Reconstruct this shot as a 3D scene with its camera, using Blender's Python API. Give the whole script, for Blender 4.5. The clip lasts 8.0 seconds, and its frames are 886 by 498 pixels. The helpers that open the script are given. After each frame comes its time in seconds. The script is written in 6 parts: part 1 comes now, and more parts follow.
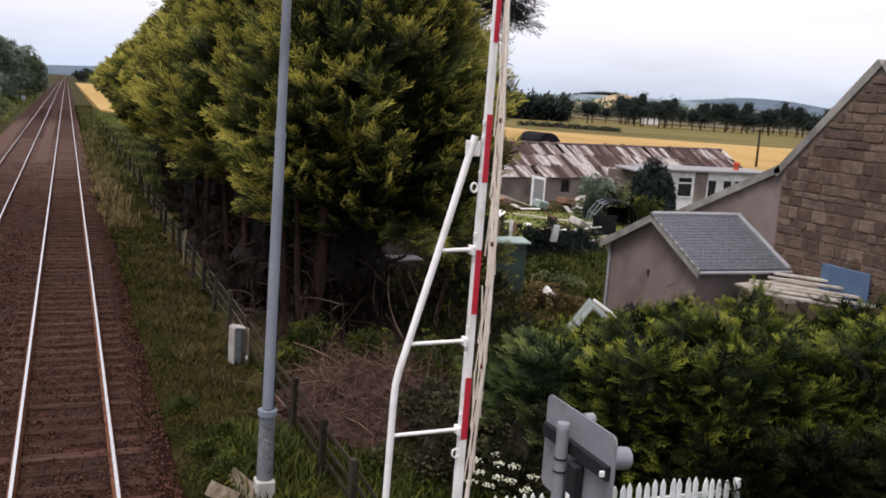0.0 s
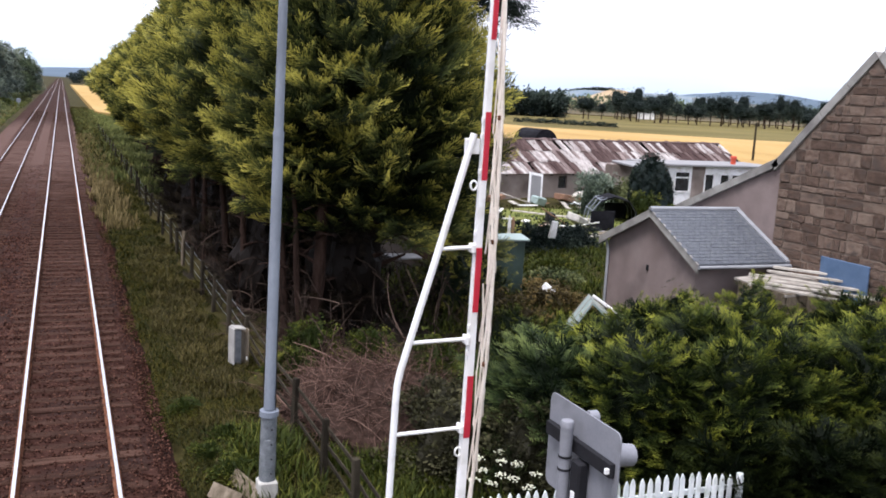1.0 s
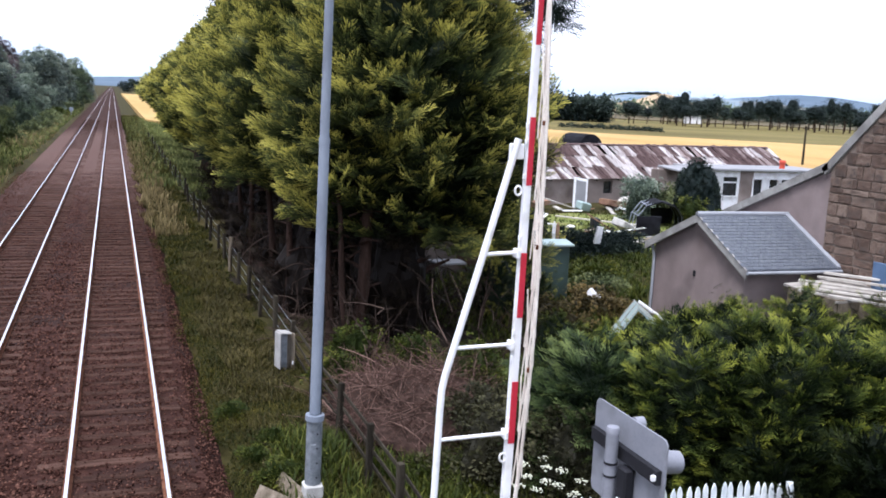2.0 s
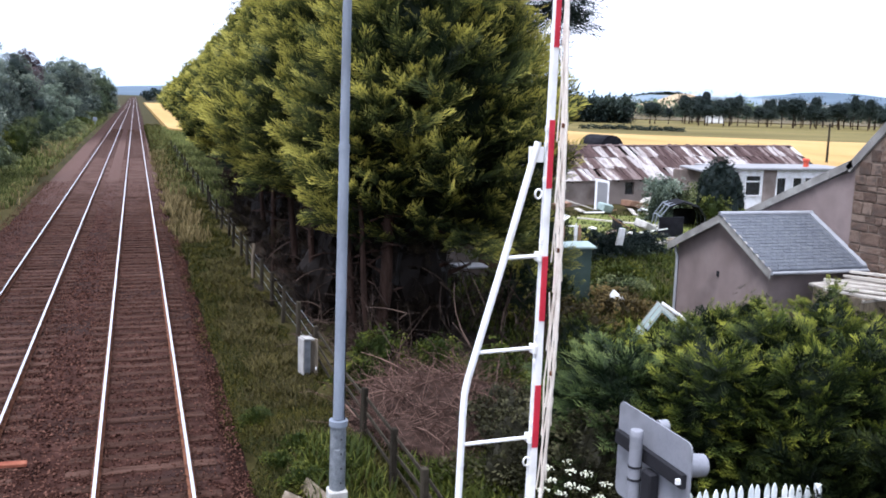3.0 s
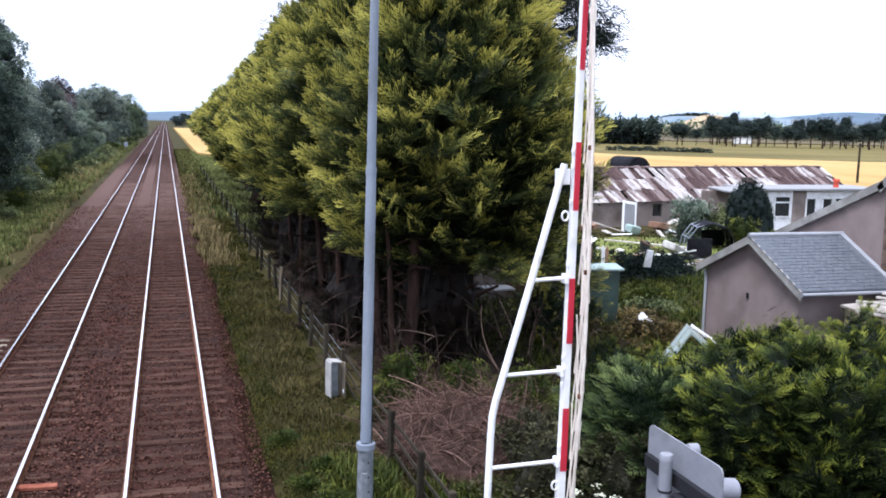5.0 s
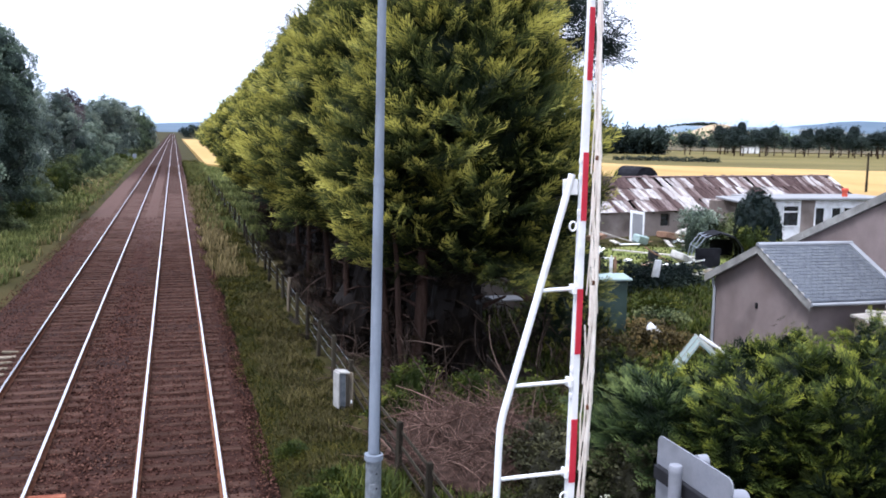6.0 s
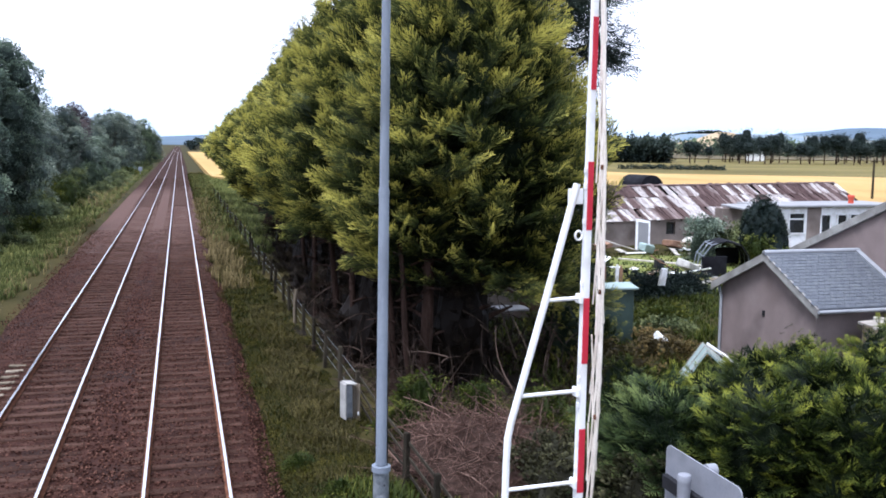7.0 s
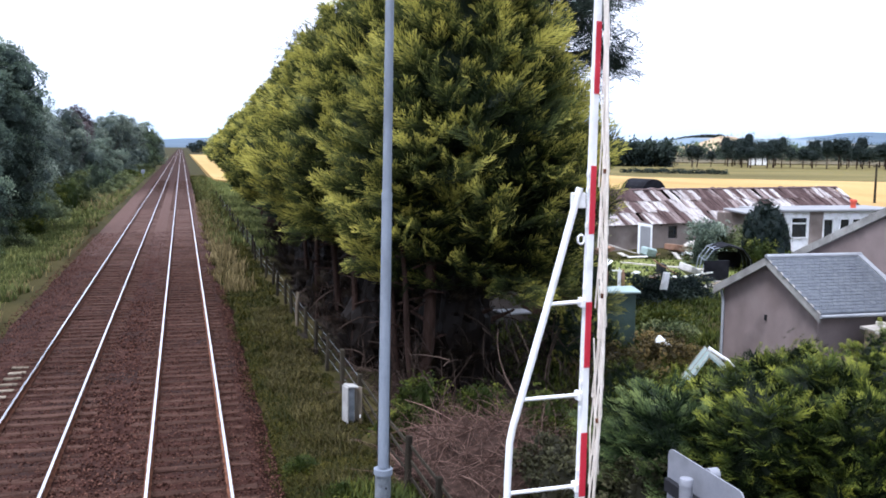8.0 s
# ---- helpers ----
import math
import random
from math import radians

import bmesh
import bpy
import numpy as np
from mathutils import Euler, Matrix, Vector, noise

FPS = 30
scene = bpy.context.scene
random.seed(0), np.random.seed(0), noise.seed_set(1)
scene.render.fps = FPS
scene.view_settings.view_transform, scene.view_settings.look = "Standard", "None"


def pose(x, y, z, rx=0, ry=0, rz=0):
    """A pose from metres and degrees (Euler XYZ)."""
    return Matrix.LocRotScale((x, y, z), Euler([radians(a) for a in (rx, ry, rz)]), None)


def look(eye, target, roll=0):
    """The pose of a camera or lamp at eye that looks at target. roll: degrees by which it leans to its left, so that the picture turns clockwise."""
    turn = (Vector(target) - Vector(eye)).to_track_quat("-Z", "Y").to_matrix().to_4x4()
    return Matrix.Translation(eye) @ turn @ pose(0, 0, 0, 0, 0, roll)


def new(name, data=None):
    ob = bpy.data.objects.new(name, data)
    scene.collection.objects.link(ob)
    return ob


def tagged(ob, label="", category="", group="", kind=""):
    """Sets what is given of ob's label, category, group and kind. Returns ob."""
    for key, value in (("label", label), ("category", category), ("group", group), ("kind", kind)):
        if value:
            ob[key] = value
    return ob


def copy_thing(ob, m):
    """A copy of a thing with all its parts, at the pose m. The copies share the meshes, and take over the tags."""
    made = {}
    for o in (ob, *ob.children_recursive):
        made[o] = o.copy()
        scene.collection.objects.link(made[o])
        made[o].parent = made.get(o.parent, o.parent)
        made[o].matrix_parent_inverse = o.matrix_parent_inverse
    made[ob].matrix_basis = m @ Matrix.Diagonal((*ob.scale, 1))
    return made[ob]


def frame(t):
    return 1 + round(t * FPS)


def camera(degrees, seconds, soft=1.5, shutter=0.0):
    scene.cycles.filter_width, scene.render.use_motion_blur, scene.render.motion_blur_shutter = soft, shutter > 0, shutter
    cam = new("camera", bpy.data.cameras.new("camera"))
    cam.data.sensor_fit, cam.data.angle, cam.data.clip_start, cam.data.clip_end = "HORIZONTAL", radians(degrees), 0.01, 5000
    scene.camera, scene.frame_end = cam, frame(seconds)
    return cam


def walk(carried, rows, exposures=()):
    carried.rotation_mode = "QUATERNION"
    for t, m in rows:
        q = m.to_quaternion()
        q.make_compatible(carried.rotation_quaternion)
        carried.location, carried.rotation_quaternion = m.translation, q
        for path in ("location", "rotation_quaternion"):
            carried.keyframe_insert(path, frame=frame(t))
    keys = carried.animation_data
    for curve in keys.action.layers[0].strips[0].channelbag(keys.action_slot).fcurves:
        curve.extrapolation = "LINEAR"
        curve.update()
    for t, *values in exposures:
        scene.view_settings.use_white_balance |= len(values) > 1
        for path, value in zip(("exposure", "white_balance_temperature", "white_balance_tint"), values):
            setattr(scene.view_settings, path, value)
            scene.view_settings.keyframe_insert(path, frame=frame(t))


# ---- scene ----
EXPOSURES = [(0.0, -0.02, 6450, 18), (0.5, 0.36, 6400, 18), (1.0, 0.54, 6000, 17), (3.0, 0.80, 5550, 16), (8.0, 0.77, 5450, 15)]

cam = camera(51.0, 8.0, soft=1.8)
PATH = [
    (0.0, pose(0.020, -0.016, 6.232, 80.750, -3.776, -21.782)),
    (0.5, pose(0.005, 0.021, 6.241, 80.454, -3.377, -23.266)),
    (1.0, pose(-0.002, 0.022, 6.238, 80.607, -3.090, -22.043)),
    (1.5, pose(-0.018, 0.011, 6.231, 80.743, -2.972, -20.322)),
    (3.0, pose(0.005, 0.004, 6.247, 81.000, -1.653, -18.127)),
    (3.5, pose(-0.001, 0.012, 6.244, 81.288, -1.304, -17.509)),
    (4.0, pose(0.007, 0.011, 6.254, 81.496, -1.269, -17.468)),
    (4.5, pose(0.002, -0.006, 6.247, 82.009, -1.193, -16.965)),
    (6.0, pose(0.003, -0.004, 6.253, 82.974, -1.021, -16.067)),
    (6.5, pose(-0.005, -0.014, 6.248, 83.522, -0.629, -15.813)),
    (7.0, pose(0.001, -0.005, 6.256, 83.602, -0.502, -15.778)),
    (7.5, pose(0.002, -0.009, 6.259, 83.668, -0.601, -15.722)),
    (8.0, pose(-0.015, -0.027, 6.261, 83.805, -0.647, -15.641)),
]
walk(cam, PATH, EXPOSURES)

# ---- light ----
SUN_EL, SUN_AZ = 68.0, 236.0   # degrees; azimuth clockwise from +y
world = bpy.data.worlds.new("sky")
scene.world = world
world.use_nodes = True
wn, wl = world.node_tree.nodes, world.node_tree.links
wn.clear()
w_out = wn.new("ShaderNodeOutputWorld")
w_bg = wn.new("ShaderNodeBackground")
w_bg.inputs[1].default_value = 0.105
w_sky = wn.new("ShaderNodeTexSky")
w_sky.sky_type, w_sky.sun_disc = "NISHITA", False
w_sky.sun_elevation, w_sky.sun_rotation = radians(SUN_EL), radians(SUN_AZ)
w_sky.dust_density = 2.0
w_co = wn.new("ShaderNodeTexCoord")
w_map = wn.new("ShaderNodeMapping")
w_map.inputs["Scale"].default_value = (1.0, 1.0, 5.0)
w_noise = wn.new("ShaderNodeTexNoise")
w_noise.inputs["Scale"].default_value = 1.6
w_noise.inputs["Detail"].default_value = 6.0
w_ramp = wn.new("ShaderNodeValToRGB")
w_ramp.color_ramp.elements[0].position, w_ramp.color_ramp.elements[1].position = 0.30, 0.55
w_ramp.color_ramp.elements[0].color = (0.45, 0.45, 0.45, 1)
w_mix = wn.new("ShaderNodeMixRGB")
w_sep = wn.new("ShaderNodeSeparateXYZ")
wl.new(w_co.outputs["Generated"], w_sep.inputs[0])
w_band = wn.new("ShaderNodeValToRGB")   # cloud sheet, thinner and bluer towards the horizon
w_band.color_ramp.elements[0].position, w_band.color_ramp.elements[0].color = 0.0, (0.60, 0.73, 0.88, 1)
w_band.color_ramp.elements[1].position, w_band.color_ramp.elements[1].color = 0.085, (0.97, 0.98, 1.0, 1)
w_gain = wn.new("ShaderNodeMixRGB")
w_gain.blend_type, w_gain.inputs[0].default_value, w_gain.inputs[2].default_value = "MULTIPLY", 1.0, (10, 10, 10, 1)
wl.new(w_sep.outputs[2], w_band.inputs[0])
wl.new(w_band.outputs[0], w_gain.inputs[1])
wl.new(w_gain.outputs[0], w_mix.inputs[2])
wl.new(w_co.outputs["Generated"], w_map.inputs[0])
wl.new(w_map.outputs[0], w_noise.inputs["Vector"])
wl.new(w_noise.outputs[0], w_ramp.inputs[0])
wl.new(w_ramp.outputs[0], w_mix.inputs[0])
wl.new(w_sky.outputs[0], w_mix.inputs[1])
wl.new(w_mix.outputs[0], w_bg.inputs[0])
wl.new(w_bg.outputs[0], w_out.inputs[0])

sun = new("sun", bpy.data.lights.new("sun", "SUN"))
sun.data.energy, sun.data.angle, sun.data.color = 3.3, radians(20), (1.0, 0.95, 0.88)
_a, _e = radians(SUN_AZ), radians(SUN_EL)
SUN_WAY = Vector((math.sin(_a) * math.cos(_e), math.cos(_a) * math.cos(_e), math.sin(_e)))
sun.matrix_world = look(SUN_WAY * 60, (0, 0, 0))


# ---- materials ----
def material(name, stops, scale=4.0, rough=0.8, metal=0.0, bump=0.2, fine=40.0, stretch=(1, 1, 1), stain=None,
             stain_scale=0.8, island=0.0, per_object=0.0, gloss=0.5, thin=0.0):
    """A surface of several tones: broad noise through a ramp, fine grain, optional stains, relief."""
    m = bpy.data.materials.new(name)
    m.use_nodes = True
    n, l = m.node_tree.nodes, m.node_tree.links
    b = n["Principled BSDF"]
    co, mp = n.new("ShaderNodeTexCoord"), n.new("ShaderNodeMapping")
    mp.inputs["Scale"].default_value = stretch
    l.new(co.outputs["Object"], mp.inputs[0])
    if per_object:
        # every piece cut from another place of the pattern
        rnd, far = n.new("ShaderNodeObjectInfo"), n.new("ShaderNodeMath")
        far.operation, far.inputs[1].default_value = "MULTIPLY", 60.0
        l.new(rnd.outputs["Random"], far.inputs[0])
        l.new(far.outputs[0], mp.inputs["Location"])
    broad, grain = n.new("ShaderNodeTexNoise"), n.new("ShaderNodeTexNoise")
    broad.inputs["Scale"].default_value, broad.inputs["Detail"].default_value = scale, 8
    grain.inputs["Scale"].default_value, grain.inputs["Detail"].default_value = fine, 4
    for q in (broad, grain):
        l.new(mp.outputs[0], q.inputs["Vector"])
    add = n.new("ShaderNodeMath")
    add.operation = "MULTIPLY_ADD"
    l.new(grain.outputs[0], add.inputs[0])
    add.inputs[1].default_value = 0.45
    l.new(broad.outputs[0], add.inputs[2])
    fac = add.outputs[0]
    shift = 0.225
    for amount, node, sock in ((island, "ShaderNodeNewGeometry", "Random Per Island"), (per_object, "ShaderNodeObjectInfo", "Random")):
        if amount:
            g, a2 = n.new(node), n.new("ShaderNodeMath")
            a2.operation = "MULTIPLY_ADD"
            l.new(g.outputs[sock], a2.inputs[0])
            a2.inputs[1].default_value = amount
            l.new(fac, a2.inputs[2])
            fac, shift = a2.outputs[0], shift + amount / 2
    sub = n.new("ShaderNodeMath")
    sub.operation = "SUBTRACT"
    l.new(fac, sub.inputs[0])
    sub.inputs[1].default_value = shift
    ramp = n.new("ShaderNodeValToRGB")
    els = ramp.color_ramp.elements
    while len(els) < len(stops):
        els.new(0.5)
    for i, c in enumerate(stops):
        els[i].position = 0.25 + 0.5 * i / max(1, len(stops) - 1)
        els[i].color = (*c, 1)
    l.new(sub.outputs[0], ramp.inputs[0])
    colour = ramp.outputs[0]
    if stain:
        sn, sr, mx = n.new("ShaderNodeTexNoise"), n.new("ShaderNodeValToRGB"), n.new("ShaderNodeMixRGB")
        sn.inputs["Scale"].default_value, sn.inputs["Detail"].default_value = stain_scale, 10
        l.new(mp.outputs[0], sn.inputs["Vector"])
        sr.color_ramp.elements[0].position, sr.color_ramp.elements[1].position = 0.5, 0.68
        l.new(sn.outputs[0], sr.inputs[0])
        l.new(sr.outputs[0], mx.inputs[0])
        l.new(colour, mx.inputs[1])
        mx.inputs[2].default_value = (*stain, 1)
        colour = mx.outputs[0]
    l.new(colour, b.inputs["Base Color"])
    b.inputs["Roughness"].default_value, b.inputs["Metallic"].default_value = rough, metal
    b.inputs["Specular IOR Level"].default_value = 0.08 if rough >= 0.85 else gloss
    if bump:
        bp = n.new("ShaderNodeBump")
        bp.inputs["Strength"].default_value, bp.inputs["Distance"].default_value = bump, 0.03
        l.new(add.outputs[0], bp.inputs["Height"])
        l.new(bp.outputs[0], b.inputs["Normal"])
    if thin:
        # light passing through leaves
        tr, ms = n.new("ShaderNodeBsdfTranslucent"), n.new("ShaderNodeMixShader")
        l.new(colour, tr.inputs[0])
        ms.inputs[0].default_value = thin
        l.new(b.outputs[0], ms.inputs[1])
        l.new(tr.outputs[0], ms.inputs[2])
        l.new(ms.outputs[0], n["Material Output"].inputs[0])
    return m


def leafy(name, old, mid, fresh, thin=0.25, clump=0.5, rough=0.6):
    """Foliage: by 'tip', old growth and painted inner shade to fresh tips, uneven by clump and by leaf."""
    m = material(name, [mid, mid], bump=0)
    n, l = m.node_tree.nodes, m.node_tree.links
    b = n["Principled BSDF"]
    at = n.new("ShaderNodeAttribute")
    at.attribute_name = "tip"
    isl = n.new("ShaderNodeNewGeometry")
    co, no = n.new("ShaderNodeTexCoord"), n.new("ShaderNodeTexNoise")
    no.inputs["Scale"].default_value, no.inputs["Detail"].default_value = clump, 5
    l.new(co.outputs["Object"], no.inputs["Vector"])
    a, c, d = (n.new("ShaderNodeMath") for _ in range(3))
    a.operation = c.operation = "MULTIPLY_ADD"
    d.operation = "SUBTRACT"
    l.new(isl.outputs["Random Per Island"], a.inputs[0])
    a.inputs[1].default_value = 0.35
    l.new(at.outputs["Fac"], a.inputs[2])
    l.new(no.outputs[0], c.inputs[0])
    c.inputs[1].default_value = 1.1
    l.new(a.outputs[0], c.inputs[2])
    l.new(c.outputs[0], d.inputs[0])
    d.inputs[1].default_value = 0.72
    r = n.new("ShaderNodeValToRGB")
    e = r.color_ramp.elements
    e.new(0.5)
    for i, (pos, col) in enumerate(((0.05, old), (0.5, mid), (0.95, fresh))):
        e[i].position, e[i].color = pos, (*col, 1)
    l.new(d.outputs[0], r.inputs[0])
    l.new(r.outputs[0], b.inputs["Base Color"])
    b.inputs["Roughness"].default_value = rough
    b.inputs["Specular IOR Level"].default_value = 0.12
    tr, ms = n.new("ShaderNodeBsdfTranslucent"), n.new("ShaderNodeMixShader")
    l.new(r.outputs[0], tr.inputs[0])
    ms.inputs[0].default_value = thin
    l.new(b.outputs[0], ms.inputs[1])
    l.new(tr.outputs[0], ms.inputs[2])
    l.new(ms.outputs[0], n["Material Output"].inputs[0])
    return m


M = {
    "earth": material("earth", [(0.0181, 0.01657, 0.00595), (0.03613, 0.03188, 0.01015), (0.06146, 0.04785, 0.01785)], 0.25, 0.95, bump=0.6, fine=9),
    # leaf litter; its dark tone also holds the shade under the crowns
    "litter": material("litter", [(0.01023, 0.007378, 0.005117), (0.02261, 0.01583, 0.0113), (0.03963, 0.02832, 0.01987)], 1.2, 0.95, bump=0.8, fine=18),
    "ballast": material("ballast", [(0.01539, 0.006047, 0.004224), (0.03216, 0.01371, 0.009856), (0.06287, 0.0308, 0.02328)], 3.0, 0.95, bump=1.0, fine=26, stain=(0.02563, 0.01508, 0.01268), stain_scale=0.5),
    "stone_chip": material("stone_chip", [(0.01647, 0.00641, 0.00438), (0.04118, 0.01656, 0.0114), (0.1275, 0.06368, 0.04554)], 6.0, 0.9, bump=0.3, island=0.5),
    "sleeper": material("sleeper", [(0.024, 0.01204, 0.008491), (0.04802, 0.02509, 0.01798), (0.08295, 0.04633, 0.03418)], 3.0, 0.9, bump=0.6, fine=30, stretch=(0.5, 3, 3), per_object=0.25),
    "rail_rust": material("rail_rust", [(0.05, 0.022, 0.014), (0.12, 0.05, 0.028), (0.17, 0.08, 0.045)], 5, 0.85, bump=0.2),
    "rail_head": material("rail_head", [(0.78, 0.78, 0.80), (0.88, 0.88, 0.90)], 3, 0.22, metal=1.0, bump=0.05, stretch=(20, 0.2, 1)),
    "galv": material("galvanised_steel", [(0.1568, 0.18, 0.2207), (0.1975, 0.2236, 0.2672), (0.2381, 0.2643, 0.3078)], 3, 0.6, metal=0.0, bump=0.08, stretch=(1, 1, 0.3), stain=(0.122, 0.1365, 0.1626), stain_scale=1.6),
    "galv_dark": material("weathered_steel", [(0.0800, 0.0880, 0.1040), (0.1600, 0.1760, 0.1920), (0.2400, 0.2560, 0.2800)], 6, 0.6, metal=0.2, bump=0.15),
    "white_paint": material("white_paint", [(0.70, 0.70, 0.70), (0.80, 0.80, 0.80), (0.84, 0.84, 0.85)], 3, 0.45, bump=0.05, stain=(0.62, 0.61, 0.58), stain_scale=2.5),
    "red_paint": material("red_paint", [(0.42, 0.012, 0.03), (0.52, 0.02, 0.045)], 4, 0.45, bump=0.05),
    "cream": material("cream_strip", [(0.52, 0.45, 0.38), (0.66, 0.59, 0.51), (0.76, 0.70, 0.62)], 4, 0.6, bump=0.1, per_object=0.3),
    "grey_paint": material("grey_paint", [(0.17, 0.175, 0.20), (0.205, 0.21, 0.235), (0.23, 0.235, 0.26)], 3, 0.55, bump=0.05, stain=(0.14, 0.145, 0.16), stain_scale=3),
    "black": material("black_plastic", [(0.010, 0.010, 0.012), (0.02, 0.02, 0.024)], 5, 0.6, bump=0.1, gloss=0.2),
    "old_wood": material("old_wood", [(0.08, 0.065, 0.045), (0.16, 0.13, 0.095), (0.26, 0.22, 0.17)], 3, 0.9, bump=0.5, stretch=(3, 3, 0.5), per_object=0.3),
    # dark timber, lowered further to put tree shade on the boundary posts
    "dark_wood": material("dark_wood", [(0.0165, 0.01375, 0.0099), (0.033, 0.0275, 0.0198), (0.055, 0.04675, 0.033)], 3, 0.9, bump=0.5, stretch=(3, 3, 0.5), per_object=0.3),
    "grey_wood": material("bleached_wood", [(0.25, 0.23, 0.20), (0.38, 0.35, 0.31), (0.50, 0.47, 0.42)], 3, 0.9, bump=0.4, per_object=0.3),
    "concrete": material("concrete", [(0.30, 0.29, 0.27), (0.42, 0.41, 0.38), (0.55, 0.53, 0.50)], 3, 0.9, bump=0.3),
    "picket": material("picket_paint", [(0.55, 0.60, 0.62), (0.70, 0.73, 0.74), (0.78, 0.80, 0.80)], 4, 0.6, bump=0.2, per_object=0.25, stain=(0.42, 0.46, 0.42), stain_scale=3),
    "bark": material("bark", [(0.01642, 0.01026, 0.00774), (0.04386, 0.02583, 0.01962), (0.08191, 0.05166, 0.04131)], 2.5, 0.95, bump=0.9, fine=22, stretch=(3, 3, 0.4)),
    # darkened copy of the dead twig, with under-crown shade in its colour
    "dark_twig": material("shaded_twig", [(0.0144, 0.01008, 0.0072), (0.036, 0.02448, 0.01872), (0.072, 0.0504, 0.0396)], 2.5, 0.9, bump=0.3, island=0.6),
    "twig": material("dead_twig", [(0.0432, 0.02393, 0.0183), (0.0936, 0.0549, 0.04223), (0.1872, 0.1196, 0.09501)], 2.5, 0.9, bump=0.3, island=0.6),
    "harl": material("harled_wall", [(0.20, 0.155, 0.145), (0.245, 0.195, 0.185), (0.29, 0.235, 0.222)], 1.2, 0.95, bump=0.5, fine=60, stain=(0.17, 0.135, 0.13), stain_scale=0.7),
    "mortar": material("mortar", [(0.16, 0.125, 0.10), (0.22, 0.175, 0.145)], 4, 0.95, bump=0.5),
    "stone": material("wall_stone", [(0.085, 0.058, 0.045), (0.145, 0.10, 0.078), (0.22, 0.165, 0.13)], 3, 0.95, bump=0.6, per_object=0.45, stain=(0.09, 0.07, 0.06), stain_scale=1.5),
    "coping": material("coping_stone", [(0.24, 0.23, 0.22), (0.33, 0.32, 0.30), (0.42, 0.41, 0.39)], 2, 0.9, bump=0.4, stain=(0.20, 0.19, 0.18)),
    "slate": material("slate", [(0.05202, 0.0595, 0.07548), (0.07514, 0.0833, 0.1006), (0.104, 0.113, 0.1321)], 3, 0.58, bump=0.3, per_object=0.22, stain=(0.1156, 0.1249, 0.1321), stain_scale=1.2),
    "lead": material("lead_grey", [(0.22, 0.23, 0.25), (0.30, 0.31, 0.33)], 3, 0.5, bump=0.1),
    "barn_wall": material("barn_wall", [(0.20, 0.165, 0.145), (0.27, 0.225, 0.20), (0.33, 0.285, 0.255)], 0.6, 0.95, bump=0.4, stain=(0.15, 0.12, 0.105), stain_scale=0.5),
    "sheet": material("asbestos_sheet", [(0.065, 0.043, 0.042), (0.11, 0.075, 0.072), (0.18, 0.13, 0.122)], 4.0, 0.85, bump=0.4, per_object=0.35, stain=(0.11, 0.072, 0.068), stain_scale=3.0, stretch=(1.6, 1, 1), fine=14),
    "sheet_pale": material("bleached_sheet", [(0.3772, 0.3444, 0.3362), (0.5412, 0.5084, 0.4920), (0.6560, 0.6314, 0.6150)], 4.0, 0.85, bump=0.4, per_object=0.4, stain=(0.1968, 0.1476, 0.1394), stain_scale=3.2, stretch=(1.6, 1, 1), fine=14),
    "sheet_mid": material("weathered_sheet", [(0.16, 0.12, 0.115), (0.26, 0.205, 0.195), (0.42, 0.36, 0.34)], 5.0, 0.85, bump=0.4, per_object=0.3, stain=(0.12, 0.085, 0.08), stain_scale=3.5, stretch=(1.6, 1, 1), fine=14),
    "roof_felt": material("roof_felt", [(0.217, 0.217, 0.2232), (0.2914, 0.2914, 0.2976)], 0.8, 0.9, bump=0.2),
    "tarp": material("black_tarp", [(0.006, 0.006, 0.008), (0.012, 0.012, 0.015), (0.022, 0.023, 0.027)], 2, 0.9, bump=0.4),
    "green_metal": material("green_metal", [(0.0196, 0.0385, 0.0315), (0.0315, 0.0560, 0.0462), (0.0420, 0.0700, 0.0595)], 3, 0.6, bump=0.1, stain=(0.0210, 0.0315, 0.0280)),
    "pale_green": material("pale_green_lid", [(0.2400, 0.3150, 0.3000), (0.3150, 0.3900, 0.3750)], 3, 0.6, bump=0.1),
    "blue": material("blue_plastic", [(0.06, 0.11, 0.20), (0.10, 0.16, 0.27)], 3, 0.5, bump=0.1),
    "terracotta": material("red_clay", [(0.50, 0.06, 0.03), (0.65, 0.10, 0.05)], 6, 0.7, bump=0.1),
    "brown_board": material("brown_board", [(0.16, 0.085, 0.05), (0.28, 0.16, 0.10)], 3, 0.8, bump=0.2, per_object=0.5),
    "wheat": material("ripe_wheat", [(0.2838, 0.1806, 0.063), (0.3698, 0.2436, 0.0882), (0.43, 0.2982, 0.126)], 0.05, 0.9, bump=0.4, fine=2.0, stretch=(1, 0.3, 1)),
    "pasture": material("pasture", [(0.0810, 0.0675, 0.0216), (0.1305, 0.1080, 0.0378), (0.1890, 0.1485, 0.0585)], 0.012, 0.95, bump=0.2, fine=0.4, stretch=(1, 3, 1)),
    "lawn": material("lawn", [(0.0936, 0.117, 0.0273), (0.1482, 0.1638, 0.0468), (0.2106, 0.2028, 0.078)], 0.5, 0.95, bump=0.5, fine=9),
    # both hills carry aerial haze in their bluish base colours
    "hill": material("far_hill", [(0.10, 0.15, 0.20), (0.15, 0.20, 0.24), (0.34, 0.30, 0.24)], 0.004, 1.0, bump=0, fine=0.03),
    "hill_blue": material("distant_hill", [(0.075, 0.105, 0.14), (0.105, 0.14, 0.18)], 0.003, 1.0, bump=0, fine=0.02),
